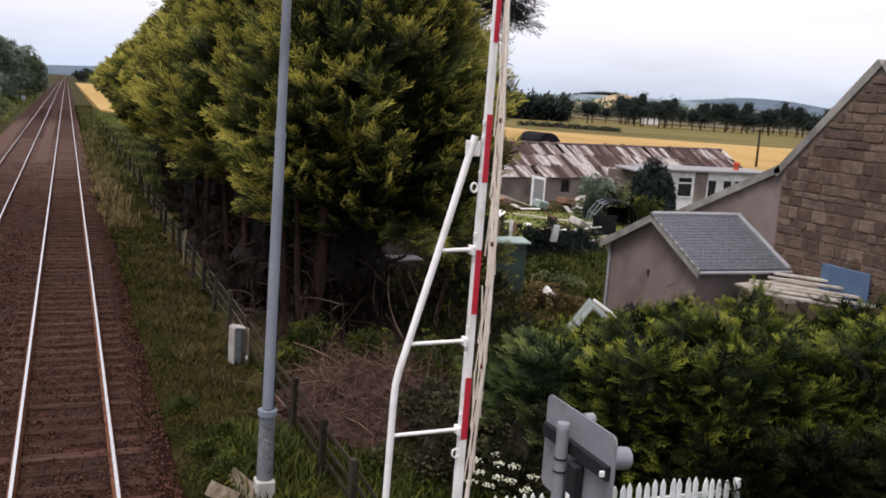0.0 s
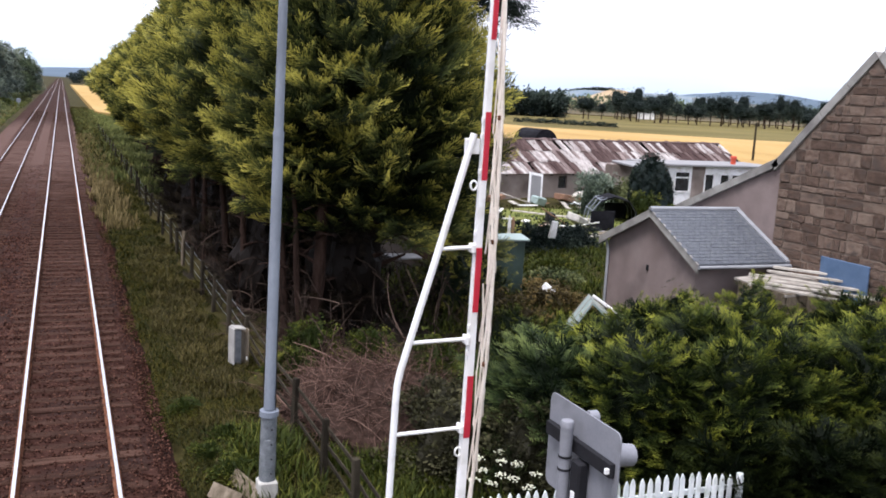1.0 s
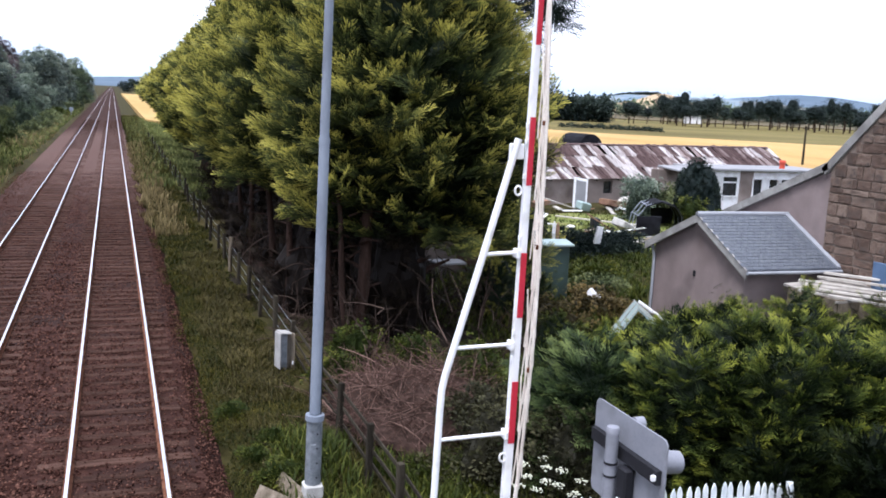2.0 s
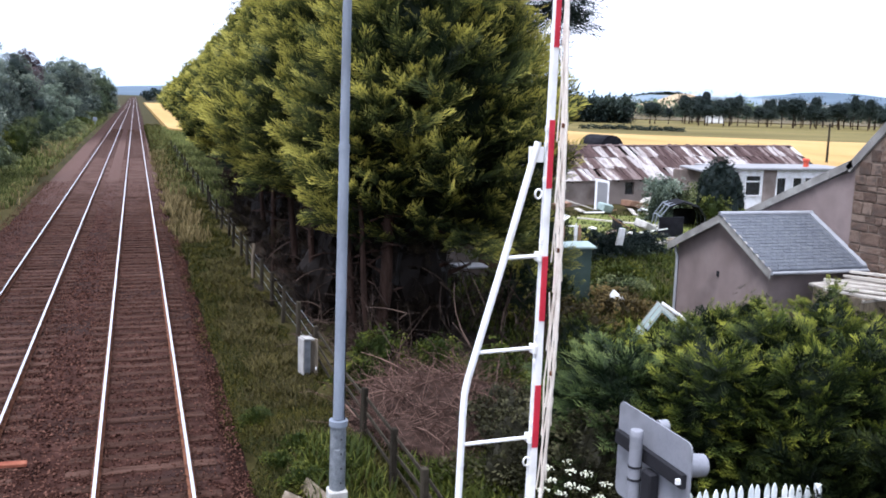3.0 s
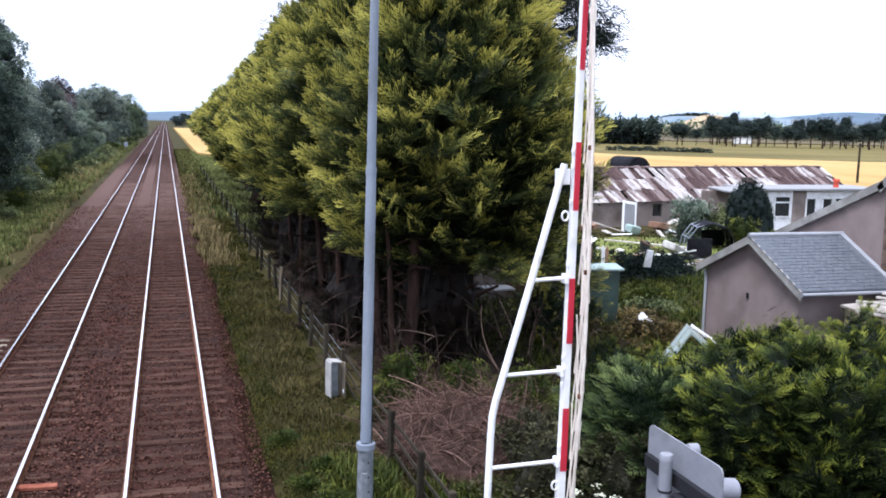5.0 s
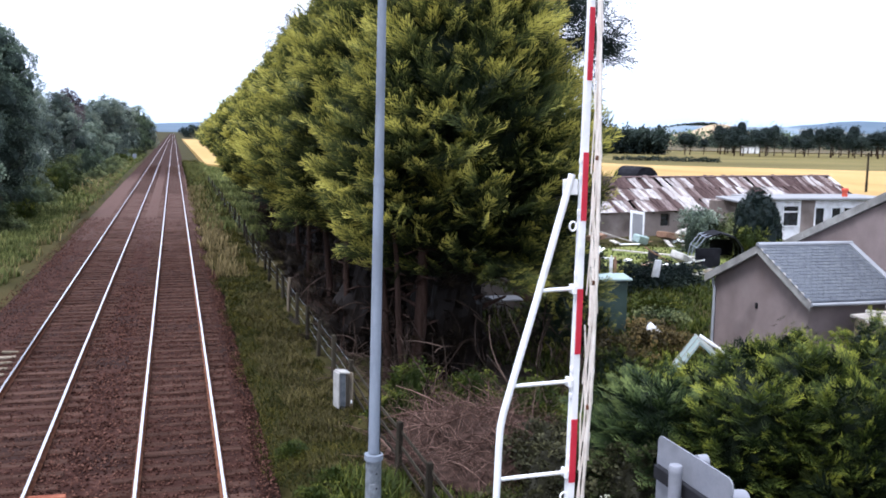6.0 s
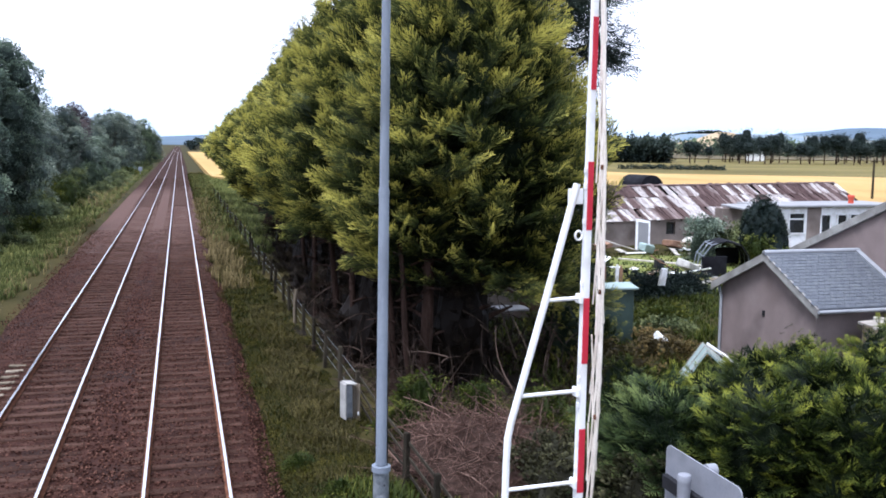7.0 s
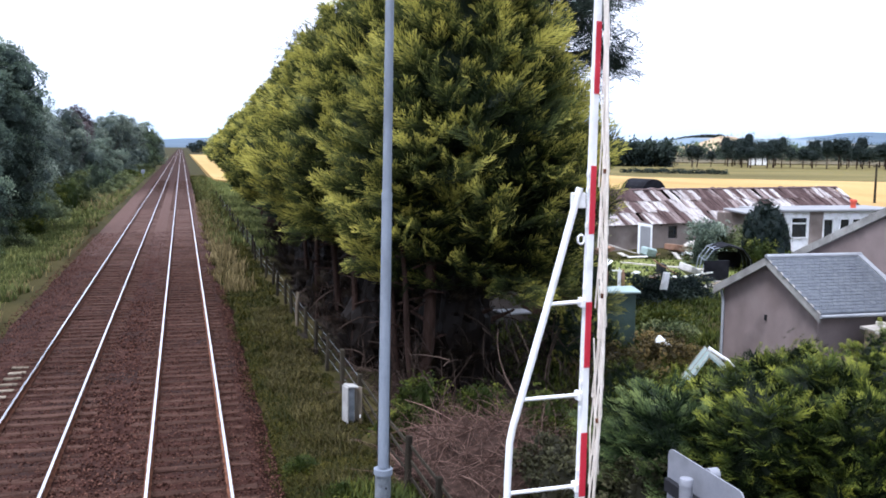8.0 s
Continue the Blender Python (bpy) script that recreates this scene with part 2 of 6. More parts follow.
    "glass": material("dark_window", [(0.012, 0.014, 0.018), (0.03, 0.034, 0.04)], 2, 0.06, bump=0, gloss=0.8),
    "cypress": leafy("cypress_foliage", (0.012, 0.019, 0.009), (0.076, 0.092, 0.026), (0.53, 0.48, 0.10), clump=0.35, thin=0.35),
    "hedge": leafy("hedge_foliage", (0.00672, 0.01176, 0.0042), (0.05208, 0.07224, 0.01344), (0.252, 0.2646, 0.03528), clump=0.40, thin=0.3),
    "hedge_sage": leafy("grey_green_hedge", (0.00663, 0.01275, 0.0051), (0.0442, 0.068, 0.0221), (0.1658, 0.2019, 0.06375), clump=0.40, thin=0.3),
    "pine": leafy("pine_foliage", (0.0102, 0.0170, 0.0153), (0.0255, 0.0382, 0.0306), (0.0510, 0.0663, 0.0467), clump=0.4),
    "broadleaf": leafy("broadleaf_foliage", (0.03082, 0.04403, 0.02785), (0.08143, 0.1145, 0.06497), (0.1971, 0.2378, 0.1299), clump=0.25),
    "shrub": leafy("shrub_foliage", (0.0293, 0.0411, 0.0176), (0.0831, 0.1026, 0.0391), (0.2053, 0.2150, 0.0880), clump=0.7),
    "grass": leafy("grass_blades", (0.01451, 0.0171, 0.002978), (0.04099, 0.04071, 0.005956), (0.1281, 0.1018, 0.01886), clump=1.1, thin=0.3),
    "weed": leafy("weeds", (0.02153, 0.0324, 0.0056), (0.05382, 0.0684, 0.0112), (0.1579, 0.1584, 0.0252), clump=0.9, thin=0.3),
    "straw": leafy("dry_grass", (0.1190, 0.0935, 0.0425), (0.2210, 0.1700, 0.0765), (0.3400, 0.2720, 0.1360), clump=0.6, thin=0.3),
    "sage": leafy("sage_foliage", (0.04911, 0.06099, 0.02945), (0.1229, 0.1474, 0.06393), (0.2654, 0.2851, 0.1279), clump=0.7),
    "bank_grass": leafy("bank_grass", (0.05119, 0.06468, 0.01912), (0.1229, 0.1402, 0.0425), (0.2867, 0.2695, 0.09563), clump=0.5, thin=0.3),
    "russet": leafy("russet_foliage", (0.035, 0.028, 0.012), (0.10, 0.075, 0.026), (0.20, 0.14, 0.05), clump=0.8),
    # near-black leaves: the shade below the tree row put into the colour
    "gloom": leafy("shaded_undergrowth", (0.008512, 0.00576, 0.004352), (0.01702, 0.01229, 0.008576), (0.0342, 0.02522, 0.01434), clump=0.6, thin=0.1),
    # bark again, darkened to hold the shade below the crowns
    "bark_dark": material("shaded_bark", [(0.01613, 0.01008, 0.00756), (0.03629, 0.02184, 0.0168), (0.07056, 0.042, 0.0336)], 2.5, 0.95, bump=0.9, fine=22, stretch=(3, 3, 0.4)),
    # both bank foliages are made paler and bluer: haze put into the colour
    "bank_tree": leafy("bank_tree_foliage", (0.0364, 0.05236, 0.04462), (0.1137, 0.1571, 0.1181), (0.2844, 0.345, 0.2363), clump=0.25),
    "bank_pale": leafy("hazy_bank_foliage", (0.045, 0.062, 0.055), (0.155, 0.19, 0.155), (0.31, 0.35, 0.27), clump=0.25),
    "sage_tree": leafy("willow_foliage", (0.07337, 0.09589, 0.0737), (0.1834, 0.2301, 0.1734), (0.3486, 0.4027, 0.3035), clump=0.25),
    "russet_tree": leafy("copper_foliage", (0.032, 0.0256, 0.0288), (0.088, 0.0672, 0.072), (0.16, 0.128, 0.128), clump=0.3),
    "stubble": material("stubble_field", [(0.30, 0.22, 0.13), (0.42, 0.32, 0.20), (0.36, 0.30, 0.17)], 0.004, 1.0, bump=0, fine=0.03),
    # hedge green darkened so that its colour holds the shade low down
    "hedge_shade": leafy("shaded_hedge_foliage", (0.003348, 0.006324, 0.00217), (0.01228, 0.01897, 0.005208), (0.04185, 0.0527, 0.01085), clump=0.4, thin=0.25),
    "dry_olive": leafy("olive_grass", (0.030, 0.026, 0.009), (0.075, 0.062, 0.020), (0.15, 0.12, 0.045), clump=0.9, thin=0.3),
    "rust_red": material("red_rust", [(0.13, 0.04, 0.025), (0.20, 0.065, 0.04), (0.26, 0.10, 0.06)], 5, 0.85, bump=0.3),
    "bramble": leafy("bramble_foliage", (0.018, 0.017, 0.009), (0.045, 0.045, 0.020), (0.10, 0.09, 0.045), clump=0.9),
    "petal": material("white_petals", [(0.558, 0.558, 0.4056), (0.72, 0.72, 0.5772)], 8, 0.7, bump=0),
}


def renewed_stretch(m, colour, y0, y1, soft):
    """Paler fresh stone over a length of the line, ragged and thinning at both ends."""
    n, l = m.node_tree.nodes, m.node_tree.links
    b = n["Principled BSDF"]
    old = b.inputs["Base Color"].links[0].from_socket
    co, sep, no, mx = n.new("ShaderNodeNewGeometry"), n.new("ShaderNodeSeparateXYZ"), n.new("ShaderNodeTexNoise"), n.new("ShaderNodeMixRGB")
    l.new(co.outputs["Position"], sep.inputs[0])
    l.new(co.outputs["Position"], no.inputs["Vector"])
    no.inputs["Scale"].default_value, no.inputs["Detail"].default_value = 0.5, 7
    wob = n.new("ShaderNodeMath")
    wob.operation = "MULTIPLY_ADD"
    l.new(no.outputs[0], wob.inputs[0])
    wob.inputs[1].default_value = soft * 1.6
    l.new(sep.outputs[1], wob.inputs[2])
    ends = []
    for lo, hi in ((y0, y0 + soft), (y1 + soft, y1)):
        r = n.new("ShaderNodeMapRange")
        r.inputs["From Min"].default_value, r.inputs["From Max"].default_value = lo + soft * 0.8, hi + soft * 0.8
        l.new(wob.outputs[0], r.inputs["Value"])
        ends.append(r.outputs[0])
    both = n.new("ShaderNodeMath")
    both.operation = "MULTIPLY"
    l.new(ends[0], both.inputs[0])
    l.new(ends[1], both.inputs[1])
    part_of = n.new("ShaderNodeMath")
    part_of.operation = "MULTIPLY"
    l.new(both.outputs[0], part_of.inputs[0])
    part_of.inputs[1].default_value = 0.6
    l.new(part_of.outputs[0], mx.inputs[0])
    l.new(old, mx.inputs[1])
    mx.inputs[2].default_value = (*colour, 1)
    l.new(mx.outputs[0], b.inputs["Base Color"])


renewed_stretch(M["ballast"], (0.135, 0.085, 0.072), 50, 122, 24)
renewed_stretch(M["sleeper"], (0.13, 0.082, 0.07), 50, 122, 24)

# ---- mesh helpers ----
def mesh_of(name, verts, faces, mats, mat_index=None, tip=None, smooth=False):
    me = bpy.data.meshes.new(name)
    me.from_pydata([tuple(v) for v in verts], [], [tuple(f) for f in faces])
    for q in mats:
        me.materials.append(q)
    if mat_index is not None:
        me.polygons.foreach_set("material_index", mat_index)
    if tip is not None:
        at = me.attributes.new("tip", "FLOAT", "POINT")
        at.data.foreach_set("value", np.asarray(tip, dtype=np.float32))
    if smooth:
        me.polygons.foreach_set("use_smooth", [True] * len(me.polygons))
    me.update()
    return me


def big_mesh(name, V, F, mat, tip=None):
    """Many triangles from arrays."""
    me = bpy.data.meshes.new(name)
    V, F = np.asarray(V, np.float32), np.asarray(F, np.int32)
    me.vertices.add(len(V))
    me.vertices.foreach_set("co", V.ravel())
    k = F.shape[1]
    me.loops.add(F.size)
    me.loops.foreach_set("vertex_index", F.ravel())
    me.polygons.add(len(F))
    me.polygons.foreach_set("loop_start", np.arange(0, F.size, k, dtype=np.int32))
    me.materials.append(mat)
    if tip is not None:
        at = me.attributes.new("tip", "FLOAT", "POINT")
        at.data.foreach_set("value", np.asarray(tip, np.float32))
    me.update(calc_edges=True)
    return me


def part(name, data, mat=None, parent=None, label="", smooth=False):
    """Links a bmesh or mesh as one object under a thing or a part."""
    if isinstance(data, bmesh.types.BMesh):
        me = bpy.data.meshes.new(name)
        data.to_mesh(me)
        data.free()
        me.materials.append(mat)
        if smooth:
            me.polygons.foreach_set("use_smooth", [True] * len(me.polygons))
    else:
        me = data
    ob = new(name, me)
    if parent:
        ob.parent = parent
    if label:
        tagged(ob, label)
    return ob


def thing(name, label, category, at=(0, 0, 0), rz=0, group="", kind=""):
    ob = new(name)
    ob.matrix_basis = pose(*at, 0, 0, rz)
    return tagged(ob, label, category, group, kind)


def box(size, at=(0, 0, 0), rot=(0, 0, 0), bevel=0.0, bm=None):
    """A bevelled box centred at a place; added to bm if given."""
    own = bmesh.new()
    bmesh.ops.create_cube(own, size=1.0)
    bmesh.ops.scale(own, vec=size, verts=own.verts)
    if bevel:
        bmesh.ops.bevel(own, geom=own.edges[:], offset=bevel, segments=1, affect="EDGES")
    bmesh.ops.transform(own, matrix=pose(*at, *rot), verts=own.verts)
    return merged(bm, own)


def merged(bm, own):
    if bm is None:
        return own
    me = bpy.data.meshes.new("tmp")
    own.to_mesh(me)
    own.free()
    bm.from_mesh(me)
    bpy.data.meshes.remove(me)
    return bm


def tube(points, radii, sides=10, bm=None):
    """A round tube through points, closed at the ends."""
    own = bmesh.new()
    pts = [Vector(q) for q in points]
    if not isinstance(radii, (list, tuple)):
        radii = [radii] * len(pts)
    rings = []
    for i, q in enumerate(pts):
        d = (pts[min(i + 1, len(pts) - 1)] - pts[max(i - 1, 0)]).normalized()
        u = d.orthogonal().normalized() if not rings else (last - d * last.dot(d)).normalized()
        last = u
        w = d.cross(u)
        rings.append([own.verts.new(q + (u * math.cos(a) + w * math.sin(a)) * radii[i])
                      for a in (2 * math.pi * k / sides for k in range(sides))])
    for r0, r1 in zip(rings, rings[1:]):
        for k in range(sides):
            own.faces.new((r0[k], r0[(k + 1) % sides], r1[(k + 1) % sides], r1[k])).smooth = True
    for cap in (own.faces.new(rings[0][::-1]), own.faces.new(rings[-1])):
        for e in cap.edges:
            e.smooth = False
    return merged(bm, own)


def prism(outline, axis, lo, hi, bm=None):
    """A solid from an outline of (u, v) drawn out along an axis: 'x' takes (y, z), 'y' takes (x, z), 'z' takes (x, y)."""
    own = bmesh.new()
    put = {"x": lambda u, v, w: (w, u, v), "y": lambda u, v, w: (u, w, v), "z": lambda u, v, w: (u, v, w)}[axis]
    a = [own.verts.new(put(u, v, lo)) for u, v in outline]
    b = [own.verts.new(put(u, v, hi)) for u, v in outline]
    own.faces.new(a)
    own.faces.new(b[::-1])
    for i in range(len(a)):
        j = (i + 1) % len(a)
        own.faces.new((a[i], b[i], b[j], a[j]))
    bmesh.ops.recalc_face_normals(own, faces=own.faces)
    return merged(bm, own)


RNG = np.random.default_rng(7)


def sprig(kind):
    """One spray of foliage along +x with its 'up' +z: vertices, triangles and tip values."""
    V, F, t = [], [], []

    def blade(a, d, w, ta, tb):
        a, d = np.array(a, float), np.array(d, float)
        s = np.cross(d, (0, 0, 1.0))
        s = s / (np.linalg.norm(s) + 1e-9) * w
        k = len(V)
        V.extend([a, a + d * 0.5 + s, a + d, a + d * 0.5 - s])
        F.extend([(k, k + 1, k + 2), (k, k + 2, k + 3)])
        t.extend([ta, (ta + tb) / 2, tb, (ta + tb) / 2])
    if kind == "cypress":
        blade((0, 0, 0), (1.05, 0, 0.12), 0.026, 0.0, 1.0)
        for i in range(6):
            x = 0.10 + 0.135 * i
            for sgn in (-1, 1):
                ln = 0.46 * (1 - 0.55 * i / 6)
                blade((x, 0, 0.1 * x), (ln * 0.84, sgn * ln * 0.56, 0.12 * ln + 0.06 * ((i + sgn) % 3 - 1)), 0.024, 0.1 + 0.10 * i, 0.75 + 0.05 * i)
    elif kind == "plume":
        # a flat feather: an arching axis with side branchlets, each of a few scaly blades
        def axis(u):
            return np.array((u, 0.0, 0.26 * u - 0.20 * u * u))
        for i in range(4):
            blade(axis(i / 4), axis((i + 1) / 4) - axis(i / 4), 0.016, 0.25 * i, 0.25 + 0.25 * i)
        for i in range(9):
            u = 0.08 + 0.098 * i
            for sgn in (-1, 1):
                ln = (0.40 - 0.026 * i) * (1.0 if (i + sgn) % 3 else 0.72)
                a = axis(u + 0.03 * (sgn > 0))
                d = np.array((0.80, sgn * 0.60, 0.14 + 0.10 * math.sin(2.2 * i + sgn))) * ln
                blade(a, d, 0.017, 0.05 + 0.07 * i, 0.55 + 0.06 * i)
                for w, dy in ((0.35, 0.30), (0.62, -0.12)):
                    blade(a + d * w, d * 0.5 + np.array((0.05, -sgn * dy * ln * 0.7, 0.03)), 0.014, 0.2 + 0.06 * i, 0.62 + 0.06 * i)
    elif kind == "cypress_far":
        blade((0, 0, 0), (1.0, 0, 0.12), 0.06, 0.0, 1.0)
        for i in range(2):
            for sgn in (-1, 1):
                blade((0.15 + 0.3 * i, 0, 0.02), (0.45, sgn * 0.34, 0.08 * (i - sgn)), 0.07, 0.2, 0.85)
    elif kind == "needle":
        for i in range(9):
            a = i * 2.4
            blade((0.08 * i, 0, 0), (0.34, 0.24 * math.cos(a), 0.24 * math.sin(a)), 0.028, 0.1, 0.8)
    elif kind == "leaves":
        for i in range(7):
            a = i * 2.4
            r = 0.25 + 0.75 * ((i * 0.37) % 1)
            blade((r * 0.8, 0.45 * math.cos(a) * r, 0.45 * math.sin(a) * r), (0.30 + 0.1 * math.sin(a * 3), 0.22 * math.cos(a * 1.7), 0.16 * math.sin(a * 2.3)), 0.12, 0.2, 0.8)
    return np.array(V), np.array(F), np.array(t)


def scatter(kind, P, D, S, up=None, tip_shift=None):
    """Sprays of a kind at places P, pointing along D, of sizes S. Returns arrays for one mesh."""
    V, F, t = sprig(kind)
    P, D, S = np.asarray(P, float), np.asarray(D, float), np.asarray(S, float)
    D = D / np.linalg.norm(D, axis=1, keepdims=True)
    U = RNG.normal(size=P.shape) * 0.5 + (np.array([0, 0, 1.0]) if up is None else up)
    Y = np.cross(U, D)
    Y /= np.linalg.norm(Y, axis=1, keepdims=True) + 1e-9
    Z = np.cross(D, Y)
    W = P[:, None] + S[:, None, None] * (V[None, :, :1] * D[:, None] + V[None, :, 1:2] * Y[:, None] + V[None, :, 2:3] * Z[:, None])
    FF = F[None] + (np.arange(len(P)) * len(V))[:, None, None]
    tt = np.repeat(t[None], len(P), 0)
    if tip_shift is not None:
        tt = tt + np.asarray(tip_shift)[:, None]
    return W.reshape(-1, 3), FF.reshape(-1, 3), tt.ravel()


def joined(arrays):
    V, F, t, k = [], [], [], 0
    for v, f, q in arrays:
        V.append(v), F.append(f + k), t.append(q)
        k += len(v)
    return np.concatenate(V), np.concatenate(F), np.concatenate(t)


def crown_shape(z, z0, z1, r, kind):
    """Radius of a crown at height z."""
    h = np.clip((z - z0) / (z1 - z0), 0, 1)
    if kind == "cypress":
        return r * np.minimum(0.68 + 1.6 * h, 1.0) * np.clip(1 - (np.maximum(h - 0.3, 0) / 0.7) ** 1.3, 0, 1)
    return r * np.sqrt(np.clip(1 - (2 * h - 1) ** 2, 0, 1)) * (0.9 + 0.2 * (1 - h))


def lumpy_core(z0, z1, r, kind, mat, inner=0.72, seed=0):
    """The dense inside of a crown: an uneven closed body well within its sprays."""
    bm = bmesh.new()
    bmesh.ops.create_icosphere(bm, subdivisions=4, radius=1.0)
    for v in bm.verts:
        z = z0 + (z1 - z0) * (0.06 + 0.88 * (v.co.z + 1) / 2)
        a = math.atan2(v.co.y, v.co.x)
        f = math.hypot(v.co.x, v.co.y) / max(1e-3, math.sqrt(max(1e-6, 1 - v.co.z ** 2)))
        q = Vector((math.cos(a) * 1.4, math.sin(a) * 1.4, z * 0.55 + seed * 7))
        rr = float(crown_shape(np.array(z), z0, z1, r, kind)) * inner * (1 + 0.28 * noise.noise(q * 1.3) + 0.18 * noise.noise(q * 3.1))
        v.co = Vector((math.cos(a) * rr * f, math.sin(a) * rr * f, z + 0.3 * noise.noise(q * 2)))
    return bm


def foliage(kind, z0, z1, r, count, size, seed, spray="cypress", lift=0.25, boughs=None, side=None, lump=0.28, depth=0.28):
    """Sprays over a crown, gathered on bough ends with gaps between them."""
    rg = np.random.default_rng(seed)
    nb = boughs or max(12, int(count / 26))
    hb = rg.beta(1.1, 1.35, nb)
    zb = z0 + (z1 - z0) * hb
    ab = rg.uniform(0, 2 * math.pi, nb)
    if side is not None:
        ab = side + rg.normal(0, 1.05, nb)
    rb = crown_shape(zb, z0, z1, r, kind) * (1 - lump * rg.random(nb) ** 1.4 + 0.10 * rg.random(nb))
    B = np.stack([np.cos(ab) * rb, np.sin(ab) * rb, zb], 1)
    out = np.stack([np.cos(ab), np.sin(ab), np.full(nb, lift)], 1)
    own = rg.integers(0, nb, count)
    back = rg.random(count) ** 1.3
    spread = size * 1.25
    P = B[own] - out[own] * (back * r * depth)[:, None] + rg.normal(0, 1, (count, 3)) * (spread * (0.45 + 0.5 * back))[:, None] * np.array([1, 1, 0.62])
    D = out[own] + rg.normal(0, 0.42, (count, 3)) + np.array([0, 0, 0.05])
    S = size * rg.uniform(0.65, 1.35, count)
    # crown shade goes into the tip value: sprays further back are darker
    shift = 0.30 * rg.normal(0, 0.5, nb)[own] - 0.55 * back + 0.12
    return scatter(spray, P, D, S, tip_shift=shift)


def fan_boughs(kind, z0, z1, r, nb, per, length, size, seed, spray="cypress", lift=0.35, droop=0.0, lump=0.22, fan=1.0, shade_shift=0.0):
    """Sprays set along outward boughs, each a flat fan that rises or droops at its end; gaps show between the boughs."""
    rg = np.random.default_rng(seed)
    grid = np.linspace(0, 1, 200)
    area = np.cumsum(crown_shape(z0 + (z1 - z0) * grid, z0, z1, r, kind) + 0.15 * r)
    hb = np.interp((np.arange(nb) + rg.random(nb)) / nb, area / area[-1], grid)
    zb = z0 + (z1 - z0) * hb
    ab = np.arange(nb) * 2.39996 + rg.normal(0, 0.25, nb)
    lumps = 0.5 + 0.5 * np.sin(ab * 3 + zb * 0.9 + seed) * np.sin(ab * 2 - zb * 1.3)
    rb = crown_shape(zb, z0, z1, r, kind) * (1.04 - lump * rg.random(nb) - 0.12 * lumps)
    out = np.stack([np.cos(ab), np.sin(ab), np.zeros(nb)], 1)
    out = out + rg.normal(0, 0.22, (nb, 3)) * np.array([1, 1, 0.5]) + np.array([0, 0, 1.0]) * (0.75 * hb ** 2)[:, None]
    out /= np.linalg.norm(out, axis=1, keepdims=True)
    side = np.cross(out, (0, 0, 1.0))
    side /= np.linalg.norm(side, axis=1, keepdims=True) + 1e-9
    ln = length * rg.uniform(0.6, 1.35, nb)
    tipb = rg.normal(0, 0.16, nb)
    P0 = np.stack([np.cos(ab) * rb, np.sin(ab) * rb, zb], 1) - out * (0.8 * ln)[:, None]
    own = np.repeat(np.arange(nb), per)
    n = len(own)
    s = rg.random(n) ** 0.75
    phi = rg.normal(0, 0.52, n) * fan * (1.15 - 0.6 * s)
    up = np.array([0, 0, 1.0])
    rise = (lift * s ** 1.6 - droop * s ** 2.2)
    P = P0[own] + out[own] * (ln[own] * s * 0.8)[:, None] + up * (ln[own] * rise)[:, None] + side[own] * (ln[own] * 0.17 * rg.normal(0, 1, n) * (1 - 0.6 * s))[:, None] + rg.normal(0, 0.05, (n, 3))
    D = out[own] * np.cos(phi)[:, None] + side[own] * np.sin(phi)[:, None] + up * (lift * (0.5 + s) - droop * 1.6 * s + rg.normal(0, 0.11, n))[:, None]
    S = size * (1.15 - 0.5 * s) * rg.uniform(0.75, 1.25, n)
    # tip value drops towards the bough root, painting the shade between boughs
    return scatter(spray, P, D, S, tip_shift=tipb[own] - 0.82 * (1 - s) + 0.20 + shade_shift)


def plume_boughs(kind, z0, z1, r, nb, per, length, size, seed, lift=0.45, droop=0.0, lump=0.30, shade_shift=0.0):
    """Feathery plumes set singly along outward boughs, turned up or nodding at the ends, with deep gaps between boughs."""
    rg = np.random.default_rng(seed)
    grid = np.linspace(0, 1, 200)
    area = np.cumsum(crown_shape(z0 + (z1 - z0) * grid, z0, z1, r, kind) + 0.15 * r)
    hb = np.interp((np.arange(nb) + rg.random(nb)) / nb, area / area[-1], grid)
    zb = z0 + (z1 - z0) * hb
    ab = np.arange(nb) * 2.39996 + rg.normal(0, 0.2, nb)
    rb = crown_shape(zb, z0, z1, r, kind) * (1.08 - lump * rg.random(nb) ** 1.5)
    out = np.stack([np.cos(ab), np.sin(ab), np.zeros(nb)], 1) + rg.normal(0, 0.30, (nb, 3)) * np.array([1, 1, 0.35])
    out += np.array([0, 0, 1.0]) * (0.8 * hb ** 2)[:, None]
    out /= np.linalg.norm(out, axis=1, keepdims=True)
    side = np.cross(out, (0, 0, 1.0))
    side /= np.linalg.norm(side, axis=1, keepdims=True) + 1e-9
    ln = length * rg.uniform(0.65, 1.3, nb)
    tone = rg.normal(0, 0.14, nb)
    root = np.stack([np.cos(ab) * rb, np.sin(ab) * rb, zb], 1) - out * (0.95 * ln)[:, None]
    own = np.repeat(np.arange(nb), per)
    k = np.tile(np.arange(per), nb)
    n = len(own)
    s = (k + rg.random(n) * 0.6) / per
    sgn = np.where(k % 2 == 0, 1.0, -1.0)
    phi = np.where(k == per - 1, rg.normal(0, 0.15, n), sgn * rg.uniform(0.35, 0.95, n))
    up = np.array([0, 0, 1.0])
    P = root[own] + out[own] * (ln[own] * s * 0.75)[:, None] + up * (ln[own] * (0.30 * lift * s ** 1.5 - 0.5 * droop * s ** 2))[:, None]
    D = out[own] * np.cos(phi)[:, None] + side[own] * np.sin(phi)[:, None] + up * (lift * (0.35 + 0.9 * s) - droop * (0.3 + s) + rg.normal(0, 0.16, n))[:, None]
    S = size * rg.uniform(0.7, 1.3, n) * (1.1 - 0.25 * s)
    # plumes near the root lose tip value: inner crown shade as colour
